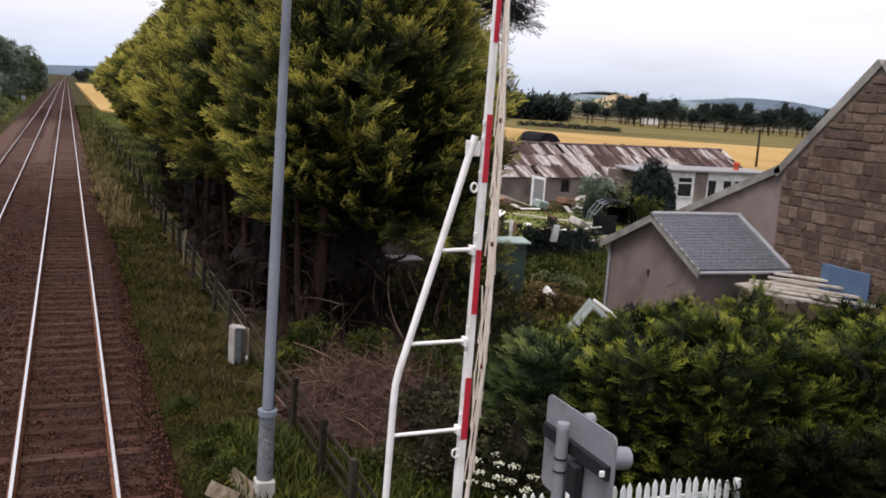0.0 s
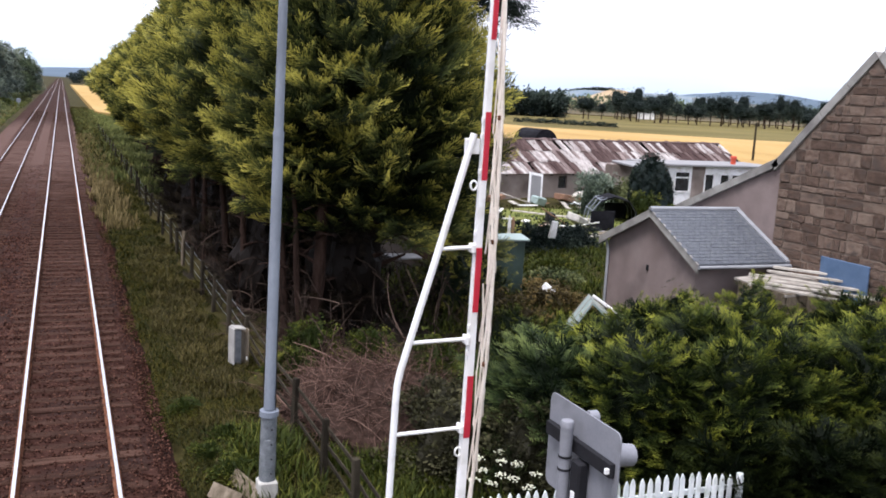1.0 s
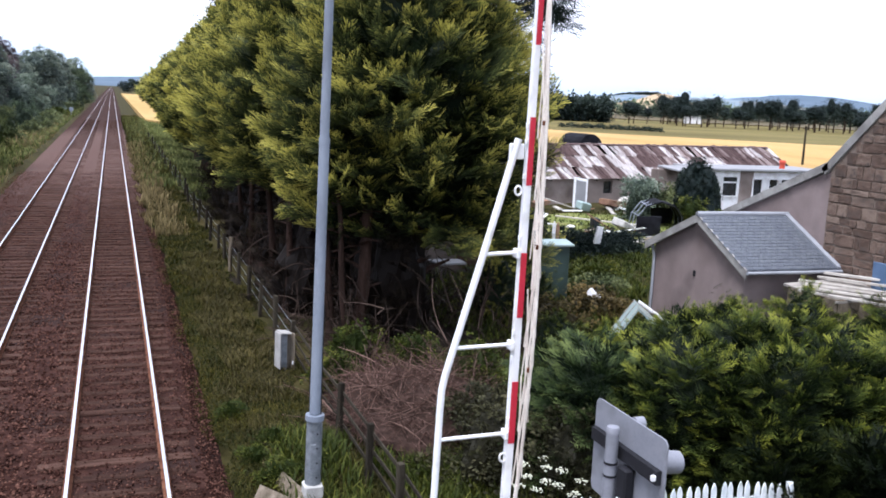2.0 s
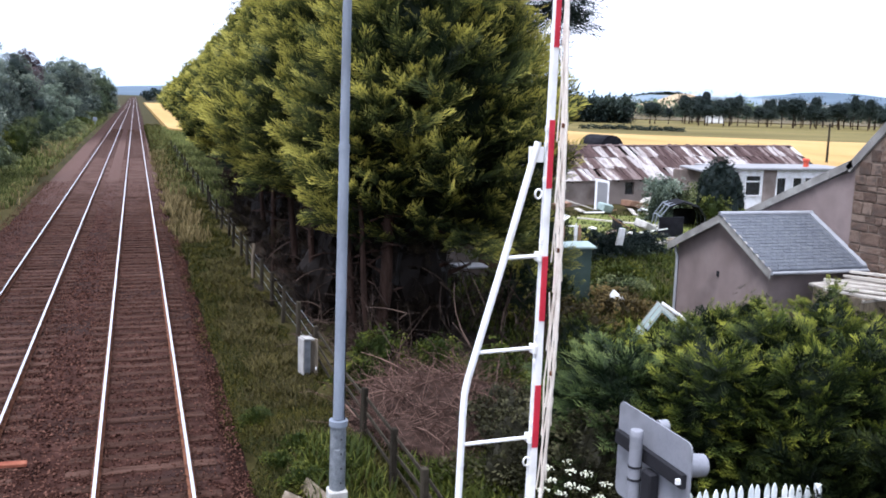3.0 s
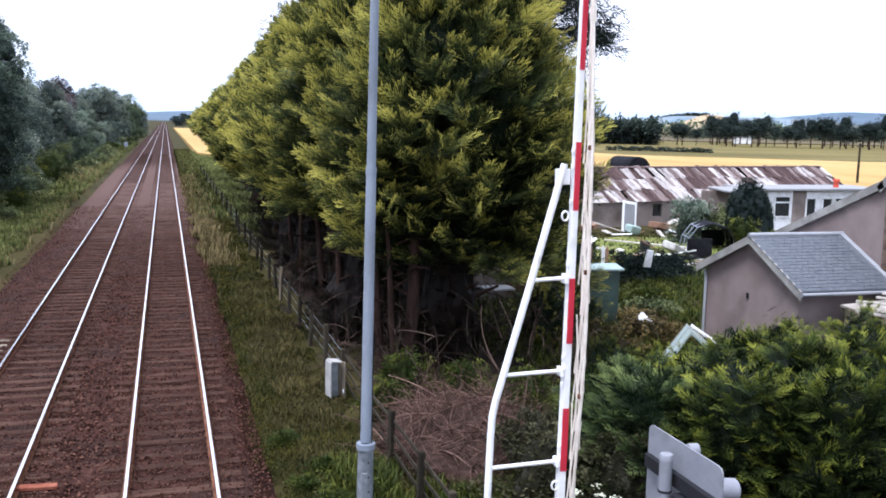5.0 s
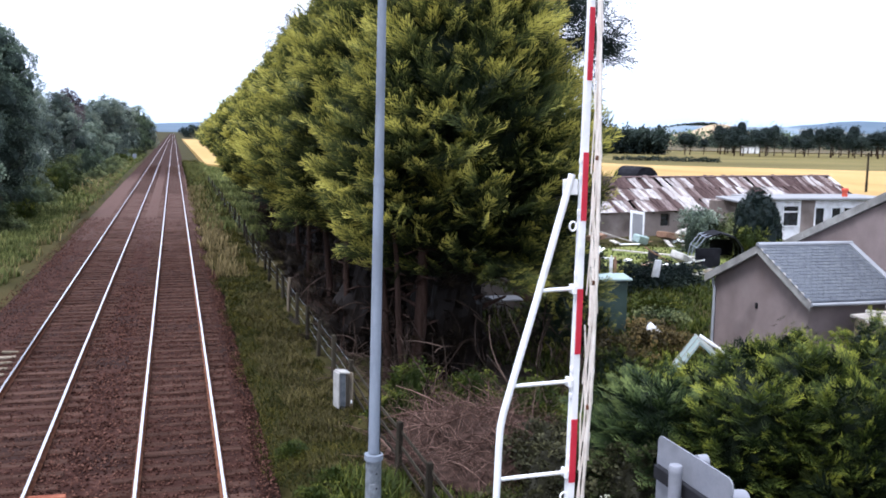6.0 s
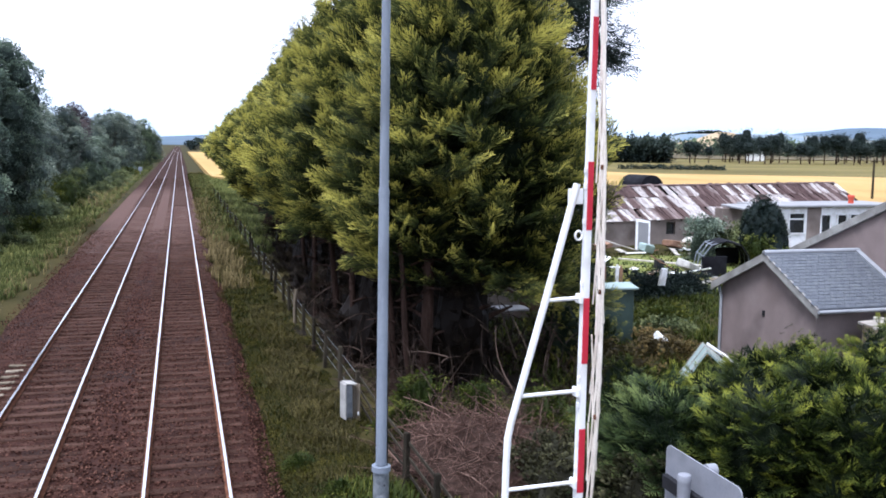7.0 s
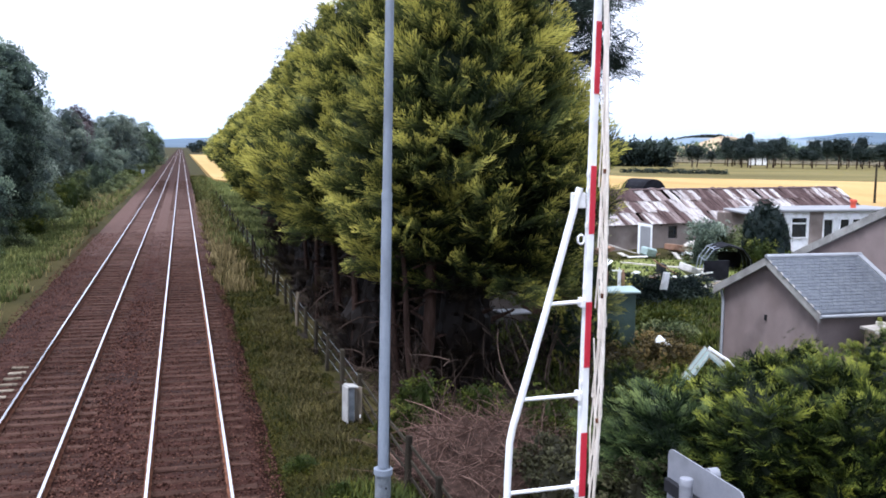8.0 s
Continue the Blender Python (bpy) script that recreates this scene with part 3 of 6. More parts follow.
    return scatter("plume", P, D, S, up=np.array([0, 0, 1.0]) + 0.6 * out[own], tip_shift=tone[own] - 0.75 * (1 - s) + 0.10 + shade_shift)


def trunk_mesh(height, r0, r1, lean, limbs, seed, limb_z=(0.25, 0.9), limb_len=1.5, up=0.5):
    """A tapered, slightly bent trunk with limbs."""
    rg = random.Random(seed)
    pts, rad = [], []
    for i in range(7):
        h = i / 6
        pts.append((lean[0] * h + 0.06 * rg.uniform(-1, 1) * height / 6, lean[1] * h + 0.06 * rg.uniform(-1, 1) * height / 6, -0.15 + (height + 0.15) * h))
        rad.append(r0 * (1.35 if i == 0 else 1) * (1 - h) + r1 * h)
    bm = tube(pts, rad, 10)
    for k in range(limbs):
        h = limb_z[0] + (limb_z[1] - limb_z[0]) * (k + 0.5) / limbs
        i = min(5, int(h * 6))
        base = Vector(pts[i]).lerp(Vector(pts[i + 1]), h * 6 - i)
        a = k * 2.4 + rg.uniform(-0.4, 0.4)
        ln = limb_len * rg.uniform(0.7, 1.2)
        d = Vector((math.cos(a), math.sin(a), up * rg.uniform(0.5, 1.3)))
        q = [base, base + d * ln * 0.5 + Vector((0, 0, rg.uniform(-0.1, 0.1))), base + d * ln]
        rr = (r0 * (1 - h) + r1 * h) * 0.45
        tube(q, [rr, rr * 0.65, rr * 0.25], 6, bm)
    return bm


# ---- ground, railway ----
def ground_z(x, y):
    """Height of the ground sheet."""
    q = Vector((x * 0.22, y * 0.22, 0.0))
    z = -0.32 + 0.10 * noise.noise(q) + 0.04 * noise.noise(q * 4)
    if -6.6 < x < 1.9:
        z = -0.62
    elif x < -10:
        z += min(0.5, (-10 - x) * 0.06)
    if abs(y) > 200 or abs(x) > 160:
        z = -0.5
    return z


def uneven_axis(stops):
    out = []
    for lo, hi, step in stops:
        n = max(1, round((hi - lo) / step))
        out += [lo + (hi - lo) * i / n for i in range(n)]
    return out + [stops[-1][1]]


gx = uneven_axis([(-4500, -400, 600), (-400, -60, 50), (-60, -12, 4), (-12, 30, 0.6), (30, 80, 2.5), (80, 400, 40), (400, 4500, 600)])
gy = uneven_axis([(-1500, -200, 400), (-200, -10, 30), (-10, 8, 3), (8, 60, 0.6), (60, 130, 3), (130, 500, 40), (500, 4600, 500)])
gv = [(x, y, ground_z(x, y)) for y in gy for x in gx]
nx = len(gx)
gf = [(j * nx + i, j * nx + i + 1, (j + 1) * nx + i + 1, (j + 1) * nx + i) for j in range(len(gy) - 1) for i in range(nx - 1)]
ground = part("ground", mesh_of("ground", gv, gf, [M["earth"]], smooth=True))
tagged(ground, "rough grassy ground beside the railway", "ground", kind="structure")


def bed(name, y0, y1, step, mat, label):
    """A stretch of the ballast bed with sloping shoulders and an uneven top."""
    prof = [(-6.45, -0.66), (-6.0, -0.36), (-5.4, -0.22)] + [(-5.2 + 0.26 * i, -0.195) for i in range(25)] + [(1.35, -0.21), (1.62, -0.32), (1.95, -0.66)]
    ys = uneven_axis([(y0, y1, step)])
    V = []
    for y in ys:
        for x, z in prof:
            w = 0.035 * noise.noise(Vector((x * 1.5, y * 1.5, 3))) + 0.025 * noise.noise(Vector((x * 5, y * 5, 9)))
            V.append((x + (0.18 * noise.noise(Vector((0, y * 0.5, x))) if z < -0.3 else 0), y, z + w))
    n = len(prof)
    F = [(j * n + i, j * n + i + 1, (j + 1) * n + i + 1, (j + 1) * n + i) for j in range(len(ys) - 1) for i in range(n - 1)]
    return tagged(part(name, mesh_of(name, V, F, [mat], smooth=True)), label, "ballast", kind="structure")


bed("ballast_bed", -15, 60, 0.3, M["ballast"], "reddish brown stone ballast bed under two tracks")
bed("ballast_bed", 60, 140, 0.8, M["ballast"], "stretch of paler pinkish renewed ballast")
bed("ballast_bed", 140, 1500, 12, M["ballast"], "reddish brown stone ballast bed running far off")

RAIL = [(-0.07, 0), (-0.07, 0.012), (-0.012, 0.03), (-0.009, 0.115), (-0.034, 0.128), (-0.035, 0.152), (-0.030, 0.157),
        (0.030, 0.157), (0.035, 0.152), (0.034, 0.128), (0.009, 0.115), (0.012, 0.03), (0.07, 0.012), (0.07, 0)]
sl = box((2.5, 0.25, 0.2), (0, 0, -0.26), bevel=0.02)
for sx in (-0.7525, 0.7525):
    box((0.34, 0.17, 0.012), (sx, 0, -0.155), bm=sl)
    for ox in (-0.11, 0.11):
        tube([(sx + ox, -0.05, -0.15), (sx + ox * 0.8, 0, -0.115), (sx + ox, 0.06, -0.15)], 0.012, 5, sl)
sleeper_me = bpy.data.meshes.new("sleeper")
sl.to_mesh(sleeper_me)
sl.free()
sleeper_me.materials.append(M["sleeper"])
TRACKS = {0.005: "railway track with bright worn rails on brown sleepers", -3.327: "second railway track with worn rails and rusty sides"}
for cx, label in TRACKS.items():
    track = thing("railway_track", label, "railway track", (cx, 0, 0), group="tracks", kind="structure")
    for sx in (-0.7525, 0.7525):
        rail = part("rail", prism([(sx + u, v - 0.157) for u, v in RAIL], "y", -15, 1500), M["rail_rust"], track, "rusty steel rail")
        part("running_surface", prism([(sx - 0.033, -0.004), (sx - 0.027, 0.002), (sx + 0.027, 0.002), (sx + 0.033, -0.004)], "y", -15, 1500), M["rail_head"], rail, "polished rail top")
    rg = random.Random(int(cx * 10) + 60)
    for i in range(140):
        s = part("sleeper", sleeper_me, parent=track)
        s.matrix_basis = pose(rg.uniform(-0.02, 0.02), 7 + 0.65 * i + rg.uniform(-0.03, 0.03), rg.uniform(-0.02, 0.006), 0, 0, rg.uniform(-0.8, 0.8))
    far = bmesh.new()
    for i in range(120):
        box((2.5, 0.25, 0.2), (0, 98 + 0.65 * i, -0.26), bm=far)
    tagged(part("far_sleepers", far, M["sleeper"], track), kind="stuff")

# loose stones on the bed
OCT = np.array([(1, 0, 0), (0, 1, 0), (-1, 0, 0), (0, -1, 0), (0, 0, 0.8), (0, 0, -0.8)], float)
OCF = np.array([(0, 1, 4), (1, 2, 4), (2, 3, 4), (3, 0, 4), (1, 0, 5), (2, 1, 5), (3, 2, 5), (0, 3, 5)])


def stones(n, x0, x1, y0, y1, z, lo, hi, seed):
    rg = np.random.default_rng(seed)
    P = np.stack([rg.uniform(x0, x1, n), y0 + (y1 - y0) * rg.random(n) ** 1.6, z + rg.uniform(-0.012, 0.022, n)], 1)
    V = OCT[None] * rg.uniform(0.6, 1.2, (n, 6, 1)) * rg.uniform(lo, hi, (n, 1, 1)) * rg.uniform(0.7, 1.3, (n, 1, 3))
    a = rg.uniform(0, 6.28, n)
    c, s = np.cos(a)[:, None], np.sin(a)[:, None]
    W = np.stack([V[..., 0] * c - V[..., 1] * s, V[..., 0] * s + V[..., 1] * c, V[..., 2]], 2) + P[:, None]
    return W.reshape(-1, 3), (OCF[None] + (np.arange(n) * 6)[:, None, None]).reshape(-1, 3), np.zeros(n * 6)


v, f, _ = joined([stones(50000, -6.3, 1.5, 9, 72, -0.195, 0.014, 0.036, 1), stones(7000, -1.2, 1.2, 9, 50, -0.158, 0.012, 0.03, 3), stones(5000, -4.5, -2.1, 9, 50, -0.158, 0.012, 0.03, 4), stones(5000, -2.5, -0.9, 9, 40, -0.185, 0.02, 0.045, 5), stones(8000, 1.2, 1.75, 9, 44, -0.25, 0.014, 0.034, 2)])
tagged(part("ballast_stones", big_mesh("ballast_stones", v, f, M["stone_chip"])), "loose brown and pinkish ballast stones", "stones", kind="stuff")


# ---- large trees ----
def cypress_tree(x, y, z0, z1, r, nb, per, length, size, seed, trunk_r=0.28, spray="cypress", label="tall yellow-green cypress with bare lower trunk"):
    t = thing("cypress_tree", label, "tree", (x, y, -0.3), group="cypress row")
    part("trunk", trunk_mesh(z1 * 0.8, trunk_r, 0.05, (0.2, 0.1), 16, seed, (0.12, 0.6), 2.0, 0.35), M["bark"], t, smooth=False)
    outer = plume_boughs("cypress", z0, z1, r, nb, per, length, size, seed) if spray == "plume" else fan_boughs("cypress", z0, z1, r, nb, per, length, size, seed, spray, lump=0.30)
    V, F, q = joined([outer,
                      # inner layer coloured dark to stand for shade behind the boughs
                      fan_boughs("cypress", z0 + 0.2, z1 - 0.4, r * 0.78, 300, 9, 1.4, 0.85, seed + 500, "cypress_far", shade_shift=-0.62)])
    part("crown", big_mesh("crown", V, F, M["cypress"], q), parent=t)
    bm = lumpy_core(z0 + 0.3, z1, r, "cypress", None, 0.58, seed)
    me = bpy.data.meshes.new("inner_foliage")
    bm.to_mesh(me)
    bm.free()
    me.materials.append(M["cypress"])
    # low tip value colours the core as if in shade
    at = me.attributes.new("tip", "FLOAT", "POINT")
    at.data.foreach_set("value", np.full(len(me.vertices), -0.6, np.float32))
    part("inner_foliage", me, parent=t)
    return t


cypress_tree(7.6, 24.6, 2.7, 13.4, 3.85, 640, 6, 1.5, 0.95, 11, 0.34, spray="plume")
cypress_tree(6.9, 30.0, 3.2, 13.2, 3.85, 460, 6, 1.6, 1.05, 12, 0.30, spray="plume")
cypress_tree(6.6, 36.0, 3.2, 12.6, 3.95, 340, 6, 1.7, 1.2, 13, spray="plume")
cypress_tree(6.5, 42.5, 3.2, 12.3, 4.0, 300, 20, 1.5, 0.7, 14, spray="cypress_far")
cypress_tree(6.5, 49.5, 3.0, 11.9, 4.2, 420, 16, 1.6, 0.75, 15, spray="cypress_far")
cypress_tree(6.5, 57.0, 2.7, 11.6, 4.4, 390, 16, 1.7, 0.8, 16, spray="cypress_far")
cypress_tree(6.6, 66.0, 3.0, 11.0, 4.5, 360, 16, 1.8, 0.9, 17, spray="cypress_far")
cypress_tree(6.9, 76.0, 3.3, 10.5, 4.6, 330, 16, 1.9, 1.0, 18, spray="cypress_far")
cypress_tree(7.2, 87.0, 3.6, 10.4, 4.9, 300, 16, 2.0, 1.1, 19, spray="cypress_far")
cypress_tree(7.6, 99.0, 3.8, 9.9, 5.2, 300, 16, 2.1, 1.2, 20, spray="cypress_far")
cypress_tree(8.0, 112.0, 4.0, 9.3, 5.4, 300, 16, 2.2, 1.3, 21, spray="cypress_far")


def hanging_bough(tree, root, tip, plumes, size, seed):
    """One low bough that hangs clear of the crown: a bare limb with plumes along its outer half."""
    rg = np.random.default_rng(seed)
    base = tree.matrix_basis.translation
    a, b = np.array(Vector(root) - base), np.array(Vector(tip) - base)
    d = b - a
    limb = part("bough", tube([a, a + d * 0.5 + np.array((0, 0, -0.1)), b], [0.05, 0.035, 0.012], 6), M["bark"], tree, "low bare bough")
    s = 0.35 + 0.65 * rg.random(plumes)
    side = np.cross(d / np.linalg.norm(d), (0, 0, 1.0))
    P = a + d * s[:, None] + rg.normal(0, 0.16, (plumes, 3)) * np.array((1, 1, 0.5))
    D = d / np.linalg.norm(d) * 0.8 + side * rg.normal(0, 0.7, plumes)[:, None] + np.array((0, 0, 0.12)) + rg.normal(0, 0.12, (plumes, 3))
    # dimmer tip values paint the shade under the crown on these boughs
    V, F, q = scatter("plume", P, D, size * rg.uniform(0.7, 1.2, plumes), tip_shift=0.25 * s - 0.42)
    part("bough_foliage", big_mesh("bough_foliage", V, F, M["cypress"], q), parent=limb)


FRONT = [o for o in bpy.data.objects if o.name.startswith("cypress_tree")]
near_tree = min(FRONT, key=lambda o: o.matrix_basis.translation.y)
next_tree = min((o for o in FRONT if o is not near_tree), key=lambda o: o.matrix_basis.translation.y)
hanging_bough(next_tree, (6.3, 29.6, 3.6), (3.7, 28.3, 3.55), 46, 0.75, 701)
hanging_bough(near_tree, (7.7, 24.3, 2.9), (8.1, 21.0, 2.55), 46, 0.8, 703)
hanging_bough(near_tree, (7.9, 24.4, 2.8), (10.2, 22.0, 2.30), 46, 0.8, 704)
hanging_bough(near_tree, (8.0, 24.6, 2.6), (11.0, 23.2, 1.9), 46, 0.8, 705)


def conifer_pine(x, y, z0, z1, r, count, size, seed):
    t = thing("pine_tree", "dark blue-green pine with drooping branches", "tree", (x, y, -0.3))
    part("trunk", trunk_mesh(z1 * 0.95, 0.38, 0.06, (0.3, 0), 20, seed, (0.6, 0.97), 1.6, 0.05), M["bark"], t)
    V, F, q = foliage("round", z0, z1, r, count, size, seed, spray="needle", lift=-0.25, boughs=70, lump=0.5, depth=0.5)
    part("crown", big_mesh("crown", V, F, M["pine"], q), parent=t)
    return t


conifer_pine(13.5, 34.2, 7.5, 18, 3.7, 12000, 0.6, 31)
conifer_pine(9.5, 72.0, 10.0, 15.0, 1.8, 2200, 0.8, 32)


# ---- cottage with lean-to, garage ----
def roof_z(y):
    return 4.85 + 2.9 * (1 - abs(y - 17.65) / 3.0)


house = thing("stone_cottage", "brown rubble stone cottage with grey skews and a harled lean-to", "house", (0, 0, 0))
WX0, WX1 = 18.70, 19.2
gable = part("gable_wall", prism([(16.45, -0.5), (20.65, -0.5), (20.65, 4.85), (17.65, 7.75), (16.45, roof_z(16.45))], "x", WX0, WX1), M["mortar"], house, "brown rubble stone gable")
part("gable_wall", prism([(14.65, -0.5), (15.55, -0.5), (15.55, roof_z(15.55)), (14.65, 4.85)], "x", WX0, WX1), M["mortar"], house)
part("gable_wall", prism([(15.55, 5.05), (16.45, 5.05), (16.45, roof_z(16.45)), (15.55, roof_z(15.55))], "x", WX0, WX1), M["mortar"], house)
part("gable_wall", box((0.5, 0.9, 4.35), (18.95, 16.0, 1.675)), M["mortar"], house)
win = part("window", box((0.05, 0.9, 1.2), (19.0, 16.0, 4.45)), M["glass"], house, "dark sash window with stone margins")
for yy in (15.585, 16.415):
    part("frame", box((0.08, 0.07, 1.2), (18.93, yy, 4.45)), M["white_paint"], win)
part("frame", box((0.08, 0.76, 0.06), (18.93, 16.0, 4.45)), M["white_paint"], win)
for yy in (15.47, 16.53):
    part("margin", box((0.1, 0.16, 1.2), (18.69, yy, 4.45), bevel=0.01), M["coping"], win)
part("sill", box((0.2, 1.3, 0.14), (18.66, 16.0, 3.78), bevel=0.01), M["coping"], win)
part("lintel", box((0.1, 1.3, 0.2), (18.69, 16.0, 5.15), bevel=0.01), M["coping"], win)
part("lean_to_wall", prism([(20.652, -0.5), (24.9, -0.5), (24.9, 3.02), (20.652, 4.78)], "x", WX0 + 0.03, WX1), M["harl"], house, "pinkish grey harled lean-to wall")
part("side_wall", box((8.3, 0.4, 3.5), (23.36, 24.7, 1.25)), M["harl"], house)
part("side_wall", box((8.3, 0.4, 5.3), (23.36, 14.85, 2.2)), M["mortar"], house)
part("back_wall", prism([(14.65, -0.5), (24.9, -0.5), (24.9, 3.0), (20.65, 4.75), (17.65, 7.7), (14.65, 4.8)], "x", 27.5, 28.0), M["mortar"], house)
for a, b in (((17.65, 7.75), (20.85, 4.66)), ((17.65, 7.75), (14.40, 4.61)), ((20.7, 4.82), (25.2, 2.90))):
    n = Vector((0, b[1] - a[1], a[0] - b[0])).normalized()
    n = n if n.z > 0 else -n
    q = lambda o, h: (o[0] + n.y * h, o[1] + n.z * h)
    part("roof_slope", prism([q(a, 0.0), q(b, 0.0), q(b, 0.09), q(a, 0.09)], "x", WX0 + 0.18, 28.1), M["slate"], house, "grey slate roof")
    L = (Vector(b) - Vector(a)).length
    for i in range(max(3, int(L / 0.95))):
        k = max(3, int(L / 0.95))
        u, w = Vector(a).lerp(Vector(b), i / k + 0.002), Vector(a).lerp(Vector(b), (i + 1) / k - 0.002)
        part("skew_stone", prism([q(u, -0.02), q(w, -0.02), q(w, 0.20), q(u, 0.20)], "x", WX0 - 0.06, WX0 + 0.24), M["coping"], house)
chim = part("chimney", box((0.9, 1.05, 2.6), (19.75, 17.6, 8.5), bevel=0.03), M["stone"], house, "stone chimney stack")
part("chimney_cap", box((1.05, 1.2, 0.16), (19.75, 17.6, 9.75), bevel=0.03), M["coping"], chim)
part("chimney_base", box((1.0, 1.25, 0.2), (19.7, 17.6, 7.78), bevel=0.02), M["lead"], chim, "grey lead flashing")
part("gutter", tube([(18.85, 20.95, 4.63), (28, 20.95, 4.63)], 0.06, 8), M["lead"], house)

garage = thing("garage", "small pinkish grey harled garage with a slate roof", "garage", (0, 0, 0))
GX0, GX1, GY0, GY1, GYC, GZE, GZR = 15.75, 18.69, 20.12, 24.5, 22.2, 2.23, 3.30
part("gable_wall", prism([(GY0, -0.5), (GY1, -0.5), (GY1, GZE), (GYC, GZR - 0.1), (GY0, GZE)], "x", GX0, GX0 + 0.25), M["harl"], garage, "pinkish grey harled gable")
part("side_wall", box((GX1 - GX0 - 0.252, 0.25, 2.6), ((GX0 + GX1) / 2 + 0.126, GY0 + 0.125, 0.82)), M["harl"], garage)
part("side_wall", box((GX1 - GX0 - 0.252, 0.25, 2.6), ((GX0 + GX1) / 2 + 0.126, GY1 - 0.125, 0.82)), M["harl"], garage)
vent = part("vent", box((0.04, 0.10, 0.16), (GX0 - 0.012, 22.35, 1.62), bevel=0.008), M["black"], garage, "small dark vent")
roofs = []
for ye in (GY0 - 0.28, GY1 + 0.28):
    sgn = -1 if ye < GYC else 1
    ze = GZE - 0.10
    n = Vector((0, sgn * (GZR - ze), abs(ye - GYC))).normalized()
    o = [(GYC, GZR), (ye, ze), (ye + n.y * 0.05, ze + n.z * 0.05), (GYC, GZR + 0.055)]
    roofs.append(part("roof_slope", prism(o, "x", GX0 - 0.15, GX1), M["slate"], garage, "grey slate roof"))
    b0, b1 = Vector((GYC, GZR)), Vector((ye, ze))
    part("barge_board", prism([(GYC, GZR - 0.17), (ye, ze - 0.19), (ye, ze + 0.05), (GYC, GZR + 0.06)], "x", GX0 - 0.20, GX0 - 0.152), M["coping"], garage, "pale grey barge board")
part("ridge", tube([(GX0 - 0.2, GYC, GZR + 0.06), (GX1, GYC, GZR + 0.06)], 0.075, 8), M["lead"], garage, "grey ridge capping")
part("verge_flashing", prism([(GYC, GZR + 0.06), (GY0 - 0.28, GZE - 0.04), (GY0 - 0.28, GZE), (GYC, GZR + 0.11)], "x", GX1 - 0.16, GX1), M["lead"], garage, "pale lead flashing")
part("gutter", tube([(GX0 - 0.18, GY0 - 0.32, GZE - 0.13), (GX1, GY0 - 0.32, GZE - 0.13)], 0.05, 8), M["lead"], garage, "pale grey gutter")
part("downpipe", tube([(GX0 - 0.06, GY1 + 0.1, GZE - 0.1), (GX0 - 0.06, GY1 - 0.08, GZE - 0.45), (GX0 - 0.06, GY1 - 0.08, -0.4)], 0.045, 8), M["lead"], garage, "grey downpipe")
sm = mesh_of("slate", [(-0.5, -0.5, 0), (0.5, -0.5, 0), (0.5, 0.5, 0), (-0.5, 0.5, 0), (-0.49, -0.49, 1), (0.49, -0.49, 1), (0.49, 0.5, 0.3), (-0.49, 0.5, 0.3)],
             [(3, 2, 1, 0), (4, 5, 6, 7), (0, 1, 5, 4), (1, 2, 6, 5), (2, 3, 7, 6), (3, 0, 4, 7)], [M["slate"]])
rg = random.Random(3)
slope = math.atan2(GZR - GZE + 0.10, GYC - GY0 + 0.28)
slen = math.hypot(GZR - GZE + 0.10, GYC - GY0 + 0.28)
rows, cols = 18, 15
for j in range(rows):
    for i in range(cols + (j % 2)):
        x = GX0 - 0.14 + (i + (0.5 if j % 2 == 0 else 0.03)) * (GX1 - 0.17 - GX0 + 0.13) / cols
        if x > GX1 - 0.24:
            continue
        d = (j + 0.5) * slen / rows
        o = part("slate", sm, parent=roofs[0])
        o.matrix_basis = Matrix.Translation((x, GY0 - 0.28 + d * math.cos(slope), GZE - 0.10 + d * math.sin(slope) + 0.058)) @ Euler((slope, 0, 0)).to_matrix().to_4x4() @ \
            Matrix.Diagonal((0.186, slen / rows * 1.06, 0.010 + 0.008 * rg.random(), 1))

# timber and old frames piled on a low lean-to in front of the cottage
shed = thing("potting_shed", "low flat shed roofed with loose white boards", "shed", (0, 0, 0))
part("shed_wall", box((1.7, 0.1, 2.2), (17.6, 17.8, 0.7)), M["old_wood"], shed)
part("shed_wall", box((0.1, 1.7, 2.2), (16.72, 18.65, 0.7)), M["old_wood"], shed)
part("shed_roof", box((1.95, 1.95, 0.06), (17.65, 18.72, 1.83), (2, -3, 0)), M["grey_wood"], shed)
for a, b, w in (((16.7, 18.9, 1.90), (18.55, 16.6, 1.86), 0.13), ((16.9, 19.4, 1.98), (18.6, 17.2, 1.96), 0.12), ((17.6, 19.5, 2.04), (18.62, 17.7, 2.08), 0.1),
                ((16.3, 18.7, 1.88), (17.6, 17.0, 1.80), 0.08), ((17.9, 19.6, 2.12), (18.62, 18.3, 2.16), 0.16)):
    A, B = Vector(a), Vector(b)
    bm = box(((B - A).length, w, 0.06), bevel=0.006)
    o = part("board", bm, M["grey_wood"], shed, "bleached white board")
    o.matrix_basis = Matrix.Translation((A + B) / 2) @ (B - A).to_track_quat("X", "Z").to_matrix().to_4x4()
tagged(part("blue_panel", box((0.06, 1.6, 3.0), (18.57, 17.8, 1.1), (0, -1.0, 0), 0.01), M["blue"]), "dull blue sheet panel leaning on the stone wall", "panel")


# ---- barn, bungalow, yard ----
barn = thing("barn", "long low derelict barn with a broken corrugated roof", "barn", (22.6, 54.2, -0.6), 12)
BL, BW, BE, BR = 29.4, 6.5, 2.1, 4.0
for a, b in ((0, 9.2), (10.0, 15.0), (15.8, BL)):
